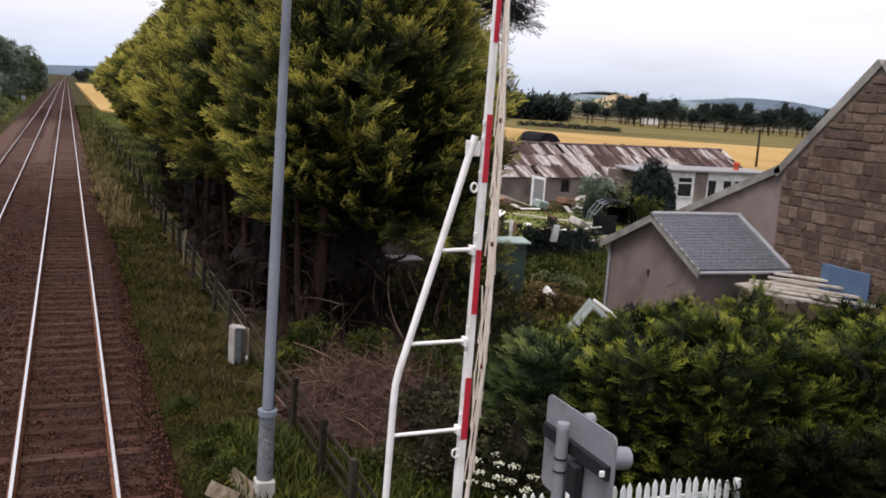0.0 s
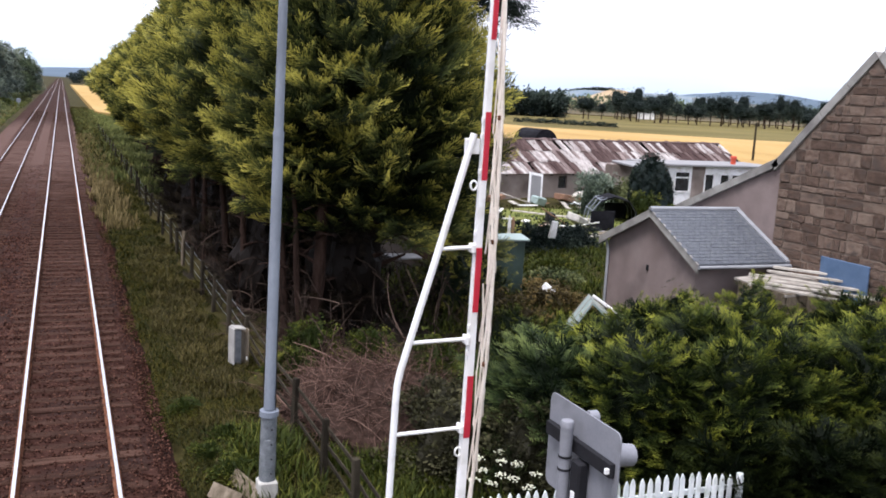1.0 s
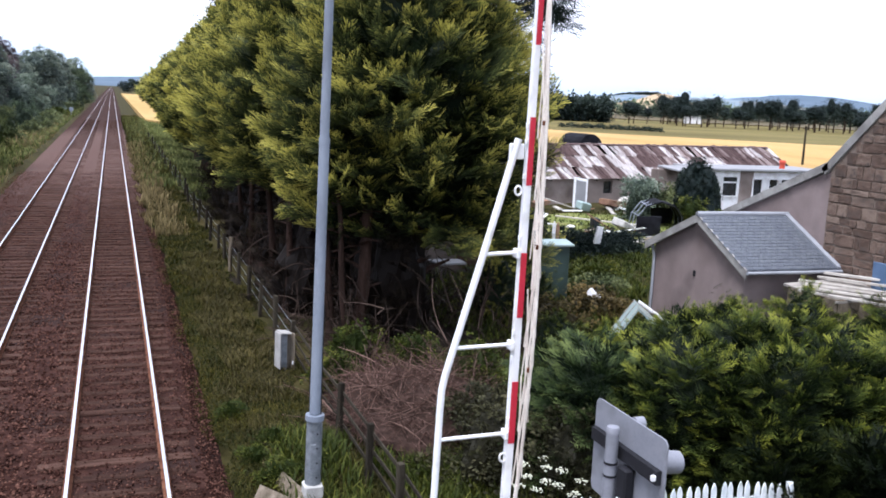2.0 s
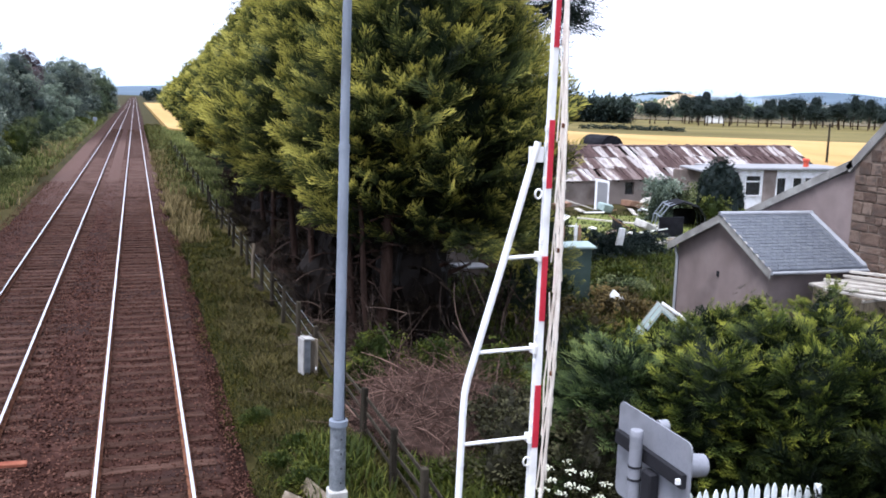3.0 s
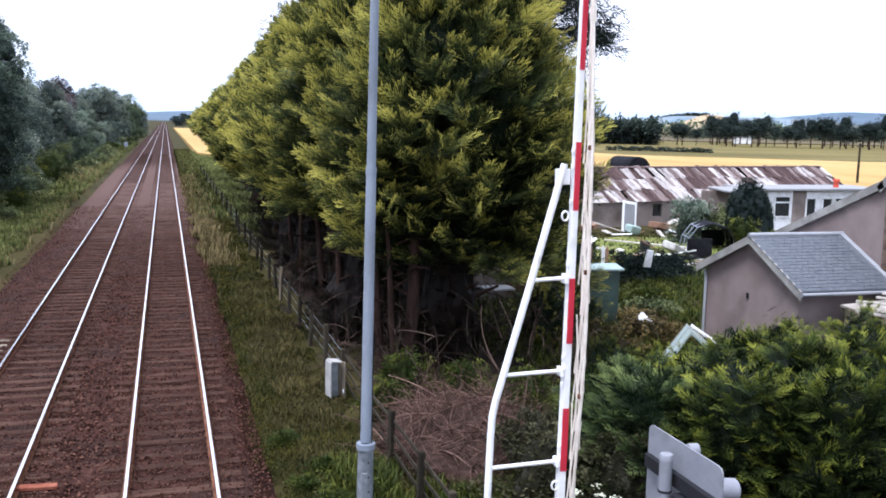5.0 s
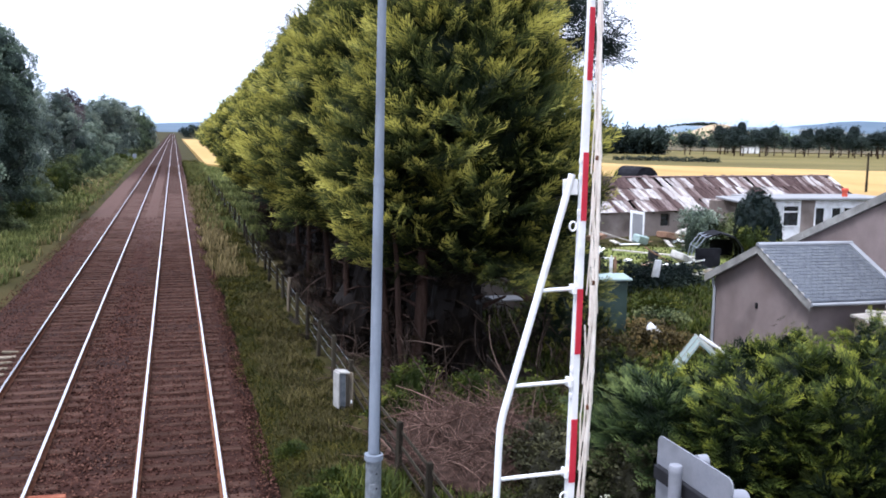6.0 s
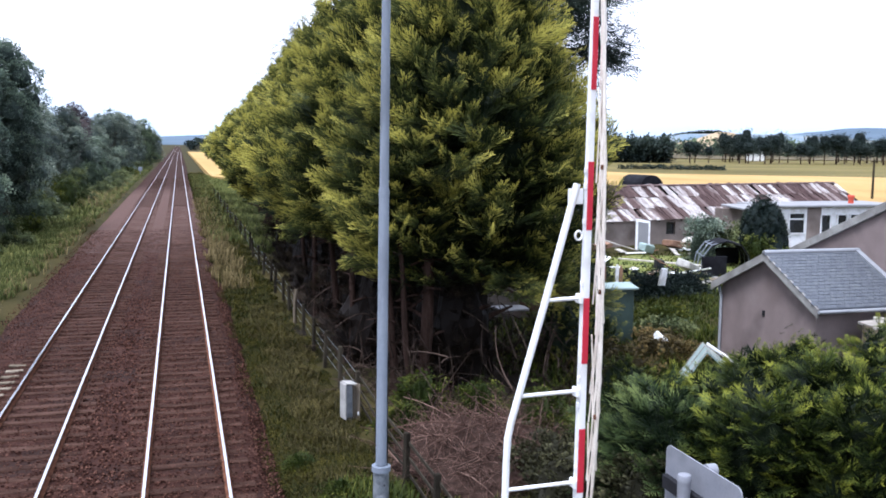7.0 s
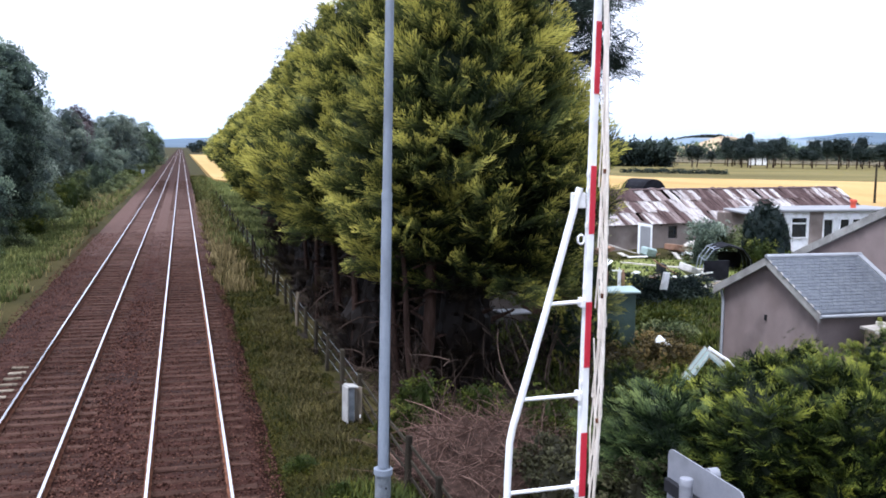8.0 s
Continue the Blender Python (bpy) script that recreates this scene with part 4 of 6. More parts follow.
    part("front_wall", box((b - a, 0.3, BE + 0.1), ((a + b) / 2, 0.15, BE / 2)), M["barn_wall"], barn, "brown rendered barn wall")
for a in (9.6, 15.4):
    part("front_wall", box((0.8, 0.3, 1.0), (a, 0.15, 0.45)), M["barn_wall"], barn)
    part("front_wall", box((0.8, 0.3, 0.35), (a, 0.15, BE - 0.125)), M["barn_wall"], barn)
    part("window", box((0.8, 0.05, 1.0), (a, 0.2, 1.45)), M["glass"], barn, "dark empty window opening")
part("back_wall", box((BL, 0.3, BE), (BL / 2, BW - 0.15, BE / 2)), M["barn_wall"], barn)
for a in (0.15, BL - 0.15):
    part("end_wall", prism([(0.3, 0), (BW - 0.3, 0), (BW - 0.3, BE), (BW / 2, BR - 0.2), (0.3, BE)], "x", a - 0.15, a + 0.15), M["barn_wall"], barn)
sh, sv, nn = [], [], 14
for i in range(nn + 1):
    x = -0.5 + i / nn
    for yv in (0, 1):
        sv.append((x, yv, 0.03 * math.cos(i * math.pi)))
for i in range(nn):
    sh.append((2 * i, 2 * i + 2, 2 * i + 3, 2 * i + 1))
sheet_me = {k: mesh_of("roof_sheet", sv, sh, [M[k]]) for k in ("sheet", "sheet_mid", "sheet_pale")}
rg = random.Random(12)
pitch = math.atan2(BR - BE, BW / 2)
slope_len = math.hypot(BR - BE, BW / 2 + 0.25)
for i in range(94):
    for row in range(3):
        x = -0.3 + 0.318 * i
        wear = noise.noise(Vector((x * 0.22 + 4, row * 0.5, 2.0))) + 0.5 * noise.noise(Vector((x * 0.8, row * 0.5, 7.0))) + (0.30 if row < 1 and x < 13 else 0) + (0.25 if 11 < x < 19 else -0.12)
        if wear > 0.10 and rg.random() < 0.05:
            continue
        kind = "sheet_pale" if wear + rg.uniform(-0.62, 0.62) > 0.27 else ("sheet_mid" if wear + rg.uniform(-0.5, 0.5) > 0.05 else "sheet")
        o = part("roof_sheet", sheet_me[kind], parent=barn)
        d0 = row * slope_len / 3
        yy = -0.25 + d0 * math.cos(pitch)
        zz = BE - 0.12 + d0 * math.sin(pitch) + 0.02 * row + rg.uniform(0, 0.03)
        turn = Euler((pitch + radians(rg.uniform(-3, 2)), radians(rg.uniform(-2, 2)), radians(rg.gauss(0, 4)))).to_matrix().to_4x4()
        o.matrix_basis = Matrix.Translation((x, yy, zz)) @ turn @ Matrix.Diagonal((0.36, slope_len / 3 * rg.uniform(1.0, 1.25), 1, 1))
part("back_slope", prism([(BW / 2, BR), (BW + 0.25, BE - 0.12), (BW + 0.25, BE - 0.05), (BW / 2, BR + 0.07)], "x", -0.3, BL + 0.2), M["sheet"], barn, "brown corrugated back slope")
for i in range(6):
    part("purlin", box((BL, 0.08, 0.1), (BL / 2, 0.05 + 0.6 * i, BE - 0.16 + 0.6 * i * (BR - BE) / (BW / 2 + 0.25)), (math.degrees(pitch), 0, 0)), M["dark_wood"], barn)
for i in range(16):
    part("rafter", prism([(-0.2, BE - 0.25), (BW / 2, BR - 0.32), (BW / 2, BR - 0.18), (-0.2, BE - 0.13)], "x", 0.6 + 1.95 * i, 0.68 + 1.95 * i), M["dark_wood"], barn)
part("ridge_cap", tube([(-0.2, BW / 2, BR + 0.1), (BL, BW / 2, BR + 0.1)], 0.09, 6), M["sheet"], barn)

nis = thing("black_shed", "black barrel-roofed shed behind the barn", "shed", (34.7, 64.0, -0.3), 12)
arc = [(1.25 * math.cos(a), 3.1 + 1.3 * math.sin(a)) for a in (math.pi * k / 10 for k in range(11))]
part("shell", prism([(-1.25, 0)] + [(x, z) for x, z in arc[::-1]] + [(1.25, 0)], "y", 0, 2.6), M["tarp"], nis, "black felted shell", smooth=False)
for i in range(3):
    part("roof_light", box((0.6, 0.06, 0.35), (-0.8 + 0.8 * i, -0.03, 3.2)), M["roof_felt"], nis)

bung = thing("bungalow", "white flat-roofed annexe with dark windows", "house", (0.35, 0, -0.68))
part("wall", box((2.55, 3.4, 3.0), (38.7, 54.7, 1.5)), M["white_paint"], bung, "white painted wall")
part("wall", box((1.1, 3.4, 3.0), (40.53, 54.7, 1.5)), M["barn_wall"], bung, "beige rendered wall")
part("wall", box((6.2, 3.3, 3.0), (44.2, 54.7, 1.5)), M["white_paint"], bung)
part("flat_roof", box((10.4, 4.1, 0.16), (42.2, 54.7, 3.09), (0, 0, 0), 0.03), M["roof_felt"], bung, "grey felt roof")
part("porch_roof", box((2.3, 2.6, 0.14), (36.2, 54.3, 2.98), (3, 0, 0), 0.03), M["roof_felt"], bung, "pale grey felt roof")
part("porch_wall", box((2.6, 1.0, 2.85), (35.9, 55.1, 1.43)), M["barn_wall"], bung, "beige rendered porch wall")
w = part("window", box((1.2, 0.06, 1.35), (39.15, 52.98, 1.95)), M["glass"], bung, "dark window with white frame")
for dx, dz, sx, sz in ((-0.6, 0, 0.08, 1.35), (0.6, 0, 0.08, 1.35), (0, 0.68, 1.2, 0.08), (0, -0.68, 1.2, 0.08), (0, 0.28, 1.2, 0.09)):
    part("frame", box((sx, 0.08, sz), (39.15 + dx, 52.95, 1.95 + dz)), M["white_paint"], w)
for x0 in (41.45, 42.75, 43.75):
    w = part("window", box((0.75, 0.06, 1.5), (x0, 53.02, 1.75)), M["glass"], bung)
    for dx in (-0.38, 0.38):
        part("frame", box((0.09, 0.09, 1.5), (x0 + dx, 52.99, 1.75)), M["white_paint"], w)
    part("frame", box((0.75, 0.09, 0.09), (x0, 52.99, 2.5)), M["white_paint"], w)
part("chimney_pot", tube([(44.2, 54, 3.1), (44.2, 54, 3.5), (44.2, 54, 3.62), (44.2, 54, 3.75)], [0.2, 0.17, 0.26, 0.2], 12), M["terracotta"], bung, "bright red chimney pot")


# ---- fields, far trees, hills ----
def slab(name, outline, z, label, mat, category="field"):
    return tagged(part(name, prism(outline, "z", -0.7, z), mat), label, category, kind="structure")


slab("wheat_field", [(5.4, 172), (5.4, 640), (80, 300), (99, 188), (140, 160), (260, 120), (260, 82), (75, 80), (24, 92), (16, 130)], 0.35, "ripe golden wheat field", M["wheat"])
slab("wheat_field", [(4.65, 97), (4.65, 171.5), (5.2, 171.5), (15.5, 129.5), (22, 93), (12, 93)], -0.15, "grassy corner of the field beside the fence", M["lawn"])
slab("pasture", [(4.7, 645), (60, 900), (700, 500), (700, 60), (262, 82), (262, 121), (141, 162), (101, 190), (82, 302)], 0.05, "dry olive pasture beyond the wheat", M["pasture"])
slab("wheat_field", [(140, 480), (420, 330), (900, 420), (700, 900), (200, 1000)], 0.5, "far pale stubble field", M["straw"])


def blob_tree(name, label, kind, h, r, trunk_h, count, size, seed, mat, trunk_r=0.2, spray="leaves", stems=1, group="", core=0.6):
    t = thing(name, label, "tree", (0, 0, -0.35), group=group)
    rg = random.Random(seed)
    for s in range(stems):
        o = part("trunk", trunk_mesh(h * 0.85, trunk_r, 0.04, (rg.uniform(-0.4, 0.4), rg.uniform(-0.4, 0.4)), 7, seed + s, (0.3, 0.85), r * 0.6, 0.8), M["bark"], t)
        o.location = (rg.uniform(-0.4, 0.4) * (stems > 1), rg.uniform(-0.4, 0.4) * (stems > 1), 0)
    V, F, q = foliage("round", trunk_h, h, r, count, size, seed, spray=spray, lift=0.35, lump=0.45, depth=0.5, boughs=max(26, count // 34))
    part("crown", big_mesh("crown", V, F, mat, q), parent=t)
    if core:
        bm = lumpy_core(trunk_h + 0.1 * h, h, r, "round", None, core, seed)
        me = bpy.data.meshes.new("inner_foliage")
        bm.to_mesh(me)
        bm.free()
        me.materials.append(mat)
        # core painted darker than the leaves, as the shaded inside
        me.attributes.new("tip", "FLOAT", "POINT").data.foreach_set("value", np.full(len(me.vertices), -0.3, np.float32))
        part("inner_foliage", me, parent=t)
    return t


# shelter belt of pines
belt = [blob_tree("pine_tree", "dark flat-topped pine in a far shelter belt", "round", 12 + i, 4.0, 4.5 + i * 0.5, 420, 1.5, 60 + i, M["pine"], 0.28, "needle", group="shelter belt", core=0.55) for i in range(3)]
rg = random.Random(5)
k = 0
for row in range(2):
    for i in range(34):
        az = radians(32.6 + 13.0 * (i + rg.uniform(-0.3, 0.3)) / 34)
        if rg.random() < (0.35 if row == 0 else 0.28):
            continue
        d = 400 + 45 * row + rg.uniform(-15, 15)
        m = pose(math.sin(az) * d, math.cos(az) * d, -0.5, 0, 0, rg.uniform(0, 360)) @ Matrix.Diagonal((rg.uniform(0.6, 1.35),) * 2 + (rg.uniform(0.55, 1.05), 1))
        if k < 3:
            belt[k].matrix_basis = m
        else:
            c = copy_thing(belt[k % 3], m)
            c.scale = m.to_scale()
        k += 1
for az, d, s in ((30.6, 380, 0.9), (30.9, 384, 0.75), (31.7, 390, 0.6), (33.4, 384, 0.9), (33.9, 380, 0.8), (34.8, 375, 0.85)):
    c = copy_thing(belt[k % 3], pose(math.sin(radians(az)) * d, math.cos(radians(az)) * d, -0.5, 0, 0, 40 * k))
    c.scale = (s * 1.2, s * 1.2, s * 0.85)
    k += 1


def wood(name, label, outline_az, d0, d1, h, n, size, seed, mat):
    """A far wood: many clumps standing close together."""
    rg = np.random.default_rng(seed)
    az = np.radians(rg.uniform(*outline_az, n))
    d = rg.uniform(d0, d1, n)
    z = -0.5 + (h + 0.5) * rg.random(n) ** 0.6 * (0.86 + 0.14 * np.sin(az * 400))
    P = np.stack([np.sin(az) * d, np.cos(az) * d, z], 1)
    # tip value grows with height: lit tops and shaded foot put into colour
    V, F, t = scatter("leaves", P, rg.normal(0, 1, (n, 3)) + np.array([0, -0.5, 0.6]), size * rg.uniform(0.7, 1.3, n), tip_shift=(z / h - 0.75))
    return tagged(part(name, big_mesh(name, V, F, mat, t)), label, "woodland", kind="stuff")


wood("far_wood", "dense dark conifer plantation across the field", (24.0, 29.4), 365, 395, 9.0, 2600, 3.2, 70, M["pine"])
wood("far_wood", "dark far wood beside the line", (0.5, 2.6), 880, 930, 8, 420, 4.5, 71, M["pine"])
wood("far_wood", "hedgerow trees across the far fields", (25, 47), 640, 760, 9, 2200, 5.0, 72, M["broadleaf"])
wood("far_hedge", "field hedge along the pasture", (26.5, 32.6), 262, 268, 1.0, 1300, 0.8, 73, M["pine"])


def hill(name, label, az0, az1, d, height, mat, seed):
    """A far ridge: foot, shoulder and crest along a bearing."""
    V, n = [], 90
    for i in range(n + 1):
        az = az0 + (az1 - az0) * i / n
        a = radians(az)
        el = height(az) + 0.06 * noise.noise(Vector((az * 1.3, seed, 0))) + 0.03 * noise.noise(Vector((az * 5, seed, 2)))
        for dd, hh in ((d * 0.72, -1), (d * 0.85, 0.45), (d, 1.0), (d * 1.08, 0.7)):
            z = -5 if hh < 0 else 6.2 + math.tan(radians(el)) * d * hh
            V.append((math.sin(a) * dd, math.cos(a) * dd, z))
    F = [(4 * i + j, 4 * i + 4 + j, 4 * i + 5 + j, 4 * i + 1 + j) for i in range(n) for j in range(3)]
    return tagged(part(name, mesh_of(name, V, F, [mat], smooth=True)), label, "hill", kind="structure")


hill("hill_ridge", "far wooded hill with haze in its colour", 10, 52, 2400, lambda a: 0.50 + 0.40 * math.exp(-((a - 31.0) / 2.3) ** 2) + 0.28 * math.exp(-((a - 36) / 3.0) ** 2), M["hill"], 3)
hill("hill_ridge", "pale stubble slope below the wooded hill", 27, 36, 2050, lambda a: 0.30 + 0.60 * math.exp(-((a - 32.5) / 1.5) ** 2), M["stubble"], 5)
hill("hill_ridge", "distant hills on the skyline, haze painted blue", -30, 60, 3900, lambda a: 0.40 + 0.66 * math.exp(-((a - 40) / 6.0) ** 2) + 0.1 * math.sin(a * 0.5), M["hill_blue"], 8)


def hill_wood(az0, az1, d, top, n, size, seed):
    """Tree clumps along the crest of a far hill."""
    rg = np.random.default_rng(seed)
    az = rg.uniform(az0, az1, n)
    f = (az - az0) / (az1 - az0)
    el = 0.62 + (top - 0.62) * np.sin(np.pi * np.clip(f, 0, 1) ** 1.4) ** 0.7
    el = el * (1 - 0.14 * rg.random(n))
    a = np.radians(az)
    P = np.stack([np.sin(a) * d, np.cos(a) * d, 6.2 + np.tan(np.radians(el)) * d - 8], 1)
    V, F, t = scatter("leaves", P, rg.normal(0, 1, (n, 3)) + np.array([0, -0.4, 0.6]), size * rg.uniform(0.7, 1.3, n), tip_shift=rg.normal(0, 0.15, n))
    return tagged(part("far_wood", big_mesh("far_wood", V, F, M["pine"], t)), "dark wood along the crest of the far hill", "woodland", kind="stuff")


hill_wood(28.8, 33.4, 2300, 1.06, 1500, 8, 75)
farm = thing("farmhouse", "tiny far white farmhouse among the pines", "house", (math.sin(radians(34.3)) * 470, math.cos(radians(34.3)) * 470, -0.5), -30)
part("wall", box((8, 6, 5), (0, 0, 2.5)), M["white_paint"], farm)
part("roof", prism([(-3.4, 5), (3.4, 5), (0, 8)], "x", -4.2, 4.2), M["slate"], farm)

# trees and shrubs on the far side of the line
def lobed_tree(x, y, h, r, lobes, low, leaf, seed, mat, label, trunk_r=0.2, stems=1, dense=44):
    """A broadleaved tree: stems and limbs that carry rounded, uneven masses of leaves with gaps between."""
    t = thing("broadleaf_tree", label, "tree", (x, y, -0.4), group="bank trees")
    rg = np.random.default_rng(seed)
    rr = random.Random(seed)
    for s in range(stems):
        o = part("trunk", trunk_mesh(h * 0.82, trunk_r, 0.04, (rr.uniform(-0.5, 0.5), rr.uniform(-0.4, 0.4)), 6, seed + s, (0.35, 0.9), r * 0.7, 0.8), M["bark"], t)
        o.location = (rr.uniform(-0.35, 0.35) * r * (stems > 1), rr.uniform(-0.3, 0.3) * r * (stems > 1), 0)
    sprays, core = [], bmesh.new()
    for k in range(lobes):
        f = (k + 0.5) / lobes
        z = h * (low + (0.90 - low) * f)
        wide = r * math.sqrt(max(0.05, 1 - (2 * (low + (1 - low) * f - low) / (1 - low) - 0.85) ** 2 / 1.6))
        a = k * 2.4 + rg.uniform(-0.5, 0.5)
        q = rg.uniform(0.25, 0.80) * wide
        c = np.array((math.cos(a) * q, math.sin(a) * q, z))
        lr = r * rg.uniform(0.28, 0.50) * (1.0 if f < 0.8 else 0.72)
        n = int(dense * (lr / leaf) ** 1.6) + 14
        D = rg.normal(0, 1, (n, 3)) + np.array((0, 0, 0.35))
        D /= np.linalg.norm(D, axis=1, keepdims=True)
        depth = rg.random(n) ** 2
        P = c + D * (lr * (1.0 - 0.42 * depth) * rg.uniform(0.82, 1.12, n))[:, None] * np.array((1, 1, 0.82))
        # tip value paints light on lobe tops and shade on deeper leaves
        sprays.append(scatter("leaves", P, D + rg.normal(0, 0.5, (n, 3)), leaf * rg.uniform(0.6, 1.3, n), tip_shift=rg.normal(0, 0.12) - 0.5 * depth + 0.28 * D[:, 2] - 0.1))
        own = bmesh.new()
        bmesh.ops.create_icosphere(own, subdivisions=2, radius=lr * 0.52)
        for v in own.verts:
            v.co = v.co * (1 + 0.22 * noise.noise(v.co * 1.6 + Vector((k, seed, 0)))) + Vector(c)
        merged(core, own)
    V, F, q = joined(sprays)
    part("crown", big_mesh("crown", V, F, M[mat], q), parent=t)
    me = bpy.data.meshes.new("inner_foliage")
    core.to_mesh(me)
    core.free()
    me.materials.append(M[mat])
    # lobe cores get a dark tone as painted inner shade
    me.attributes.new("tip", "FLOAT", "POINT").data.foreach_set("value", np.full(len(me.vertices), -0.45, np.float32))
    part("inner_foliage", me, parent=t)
    return t


DARK, PALE = "slate-green broadleaved tree on the railway bank, haze in its colour", "paler sage-green willow on the railway bank"
TALL = "tall dark ash with thin bare stems on the railway bank"
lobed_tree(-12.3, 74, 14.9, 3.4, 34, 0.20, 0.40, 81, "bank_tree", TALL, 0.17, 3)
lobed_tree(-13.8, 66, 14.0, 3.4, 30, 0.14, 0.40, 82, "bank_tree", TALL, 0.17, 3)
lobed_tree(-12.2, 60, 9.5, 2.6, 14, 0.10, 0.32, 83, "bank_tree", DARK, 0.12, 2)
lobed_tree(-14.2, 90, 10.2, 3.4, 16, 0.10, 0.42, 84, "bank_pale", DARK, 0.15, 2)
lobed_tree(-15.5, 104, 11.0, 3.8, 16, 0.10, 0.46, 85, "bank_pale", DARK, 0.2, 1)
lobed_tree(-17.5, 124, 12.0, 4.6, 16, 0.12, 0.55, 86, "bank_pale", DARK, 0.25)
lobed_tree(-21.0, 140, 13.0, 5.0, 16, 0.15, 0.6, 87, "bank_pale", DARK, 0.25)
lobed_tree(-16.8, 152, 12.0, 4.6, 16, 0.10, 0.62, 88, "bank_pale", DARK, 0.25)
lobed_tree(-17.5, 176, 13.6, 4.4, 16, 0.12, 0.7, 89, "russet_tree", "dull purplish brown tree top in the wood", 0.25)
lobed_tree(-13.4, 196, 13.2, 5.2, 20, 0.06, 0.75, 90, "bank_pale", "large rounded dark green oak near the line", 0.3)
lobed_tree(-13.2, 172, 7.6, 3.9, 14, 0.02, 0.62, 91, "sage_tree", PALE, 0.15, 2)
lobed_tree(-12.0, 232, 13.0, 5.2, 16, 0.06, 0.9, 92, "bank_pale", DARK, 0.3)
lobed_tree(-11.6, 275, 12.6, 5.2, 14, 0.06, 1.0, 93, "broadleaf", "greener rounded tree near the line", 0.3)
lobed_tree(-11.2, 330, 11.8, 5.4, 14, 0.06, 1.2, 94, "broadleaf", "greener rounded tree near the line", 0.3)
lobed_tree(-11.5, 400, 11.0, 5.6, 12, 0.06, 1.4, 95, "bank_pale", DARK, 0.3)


def shrub(x, y, r, h, count, size, seed, mat="shrub", label="low green shrub on the bank", name="shrub", spray="leaves", core=0.6, group="", z=-0.35):
    t = thing(name, label, "shrub", (x, y, z), group=group)
    # second, inner layer is toned down: shade put into the leaf colour
    if spray == "cypress" and size >= 0.3 and h > 1.5 and y < 20:
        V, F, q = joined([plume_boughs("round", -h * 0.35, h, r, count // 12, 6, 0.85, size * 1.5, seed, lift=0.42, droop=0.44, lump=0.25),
                          fan_boughs("round", -h * 0.3, h * 0.93, r * 0.84, count // 30, 10, 0.8, size * 1.2, seed + 900, "cypress_far", shade_shift=-0.5)])
    else:
        V, F, q = joined([foliage("round", -h * 0.35, h, r, count, size, seed, spray=spray, lift=0.45, lump=0.35, depth=0.4),
                          fan_boughs("round", -h * 0.3, h * 0.95, r * 0.85, count // 14, 8, 0.5 * r, size * 1.1, seed + 900, "leaves" if spray == "leaves" else "cypress_far", shade_shift=-0.3)])
    part("leaves", big_mesh("leaves", V, F, M[mat], q), parent=t)
    if core:
        bm = lumpy_core(-h * 0.3, h * 0.92, r, "round", None, core * 0.82, seed)
        me = bpy.data.meshes.new("inner_foliage")
        bm.to_mesh(me)
        bm.free()
        me.materials.append(M[mat])
        # core leaves coloured as though shaded by the outer ones
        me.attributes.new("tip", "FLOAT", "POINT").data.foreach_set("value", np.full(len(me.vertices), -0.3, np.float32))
        part("inner_foliage", me, parent=t)
    return t


SCRUB = [(-10.7, 84, 1.6, 1.9, "sage"), (-12.3, 88, 2.0, 2.4, "weed"), (-11.0, 98, 2.2, 3.2, "weed"), (-12.6, 104, 2.4, 3.6, "shrub"), (-10.3, 108, 1.3, 1.5, "shrub"), (-12.4, 122, 2.6, 3.4, "shrub"),
         (-9.4, 124, 1.4, 1.3, "sage"), (-9.0, 136, 1.6, 1.5, "sage"), (-11.6, 142, 2.8, 3.8, "broadleaf"), (-12.4, 152, 3.0, 4.0, "broadleaf"), (-9.2, 152, 1.6, 1.5, "sage"), (-9.6, 166, 1.8, 1.8, "sage"), (-9.4, 186, 1.6, 1.7, "weed"),
         (-9.8, 210, 2.0, 2.2, "sage"), (-9.6, 240, 2.0, 2.4, "shrub"), (-9.4, 280, 2.2, 2.6, "sage"), (-9.8, 330, 2.4, 2.8, "shrub"), (-10.4, 72, 1.2, 1.1, "weed"), (-11.8, 68, 1.6, 1.6, "shrub"), (-10.0, 62, 1.0, 0.9, "sage"),
         (-11.4, 58, 1.6, 1.6, "broadleaf"), (-12.6, 54, 1.8, 1.8, "shrub"), (-11.0, 50, 1.2, 1.2, "weed"), (-12.6, 46, 1.6, 1.6, "broadleaf"), (-12.4, 78, 2.2, 3.4, "broadleaf"), (-11.4, 80, 1.4, 2.0, "broadleaf"), (-12.0, 65, 2.0, 3.0, "broadleaf"), (-13.5, 58, 2.2, 3.6, "broadleaf")]
for i, (x, y, r, h, m) in enumerate(SCRUB):
    shrub(x, y, r, h, int(300 + 140 * r), 0.22 + y * 0.0016, 130 + i, m, {"sage": "pale sage-green scrub on the railway bank", "weed": "yellow-green scrub on the railway bank"}.get(m, "rounded dark green scrub on the railway bank"), group="bank scrub")


# ---- ground cover ----
def patch(name, cx, cy, rx, ry, lift, mat, label, category, seed, n=36, turn=0.0):
    """An irregular patch lying on the ground sheet."""
    V, F = [(cx, cy, ground_z(cx, cy) + lift)], []
    for ring in range(1, 9):
        for i in range(n):
            a = 2 * math.pi * i / n
            w = 1 + 0.22 * noise.noise(Vector((math.cos(a) * 1.5, math.sin(a) * 1.5, seed))) + 0.1 * noise.noise(Vector((math.cos(a) * 5, math.sin(a) * 5, seed)))
            u, v = math.cos(a) * rx * w * ring / 8, math.sin(a) * ry * w * ring / 8
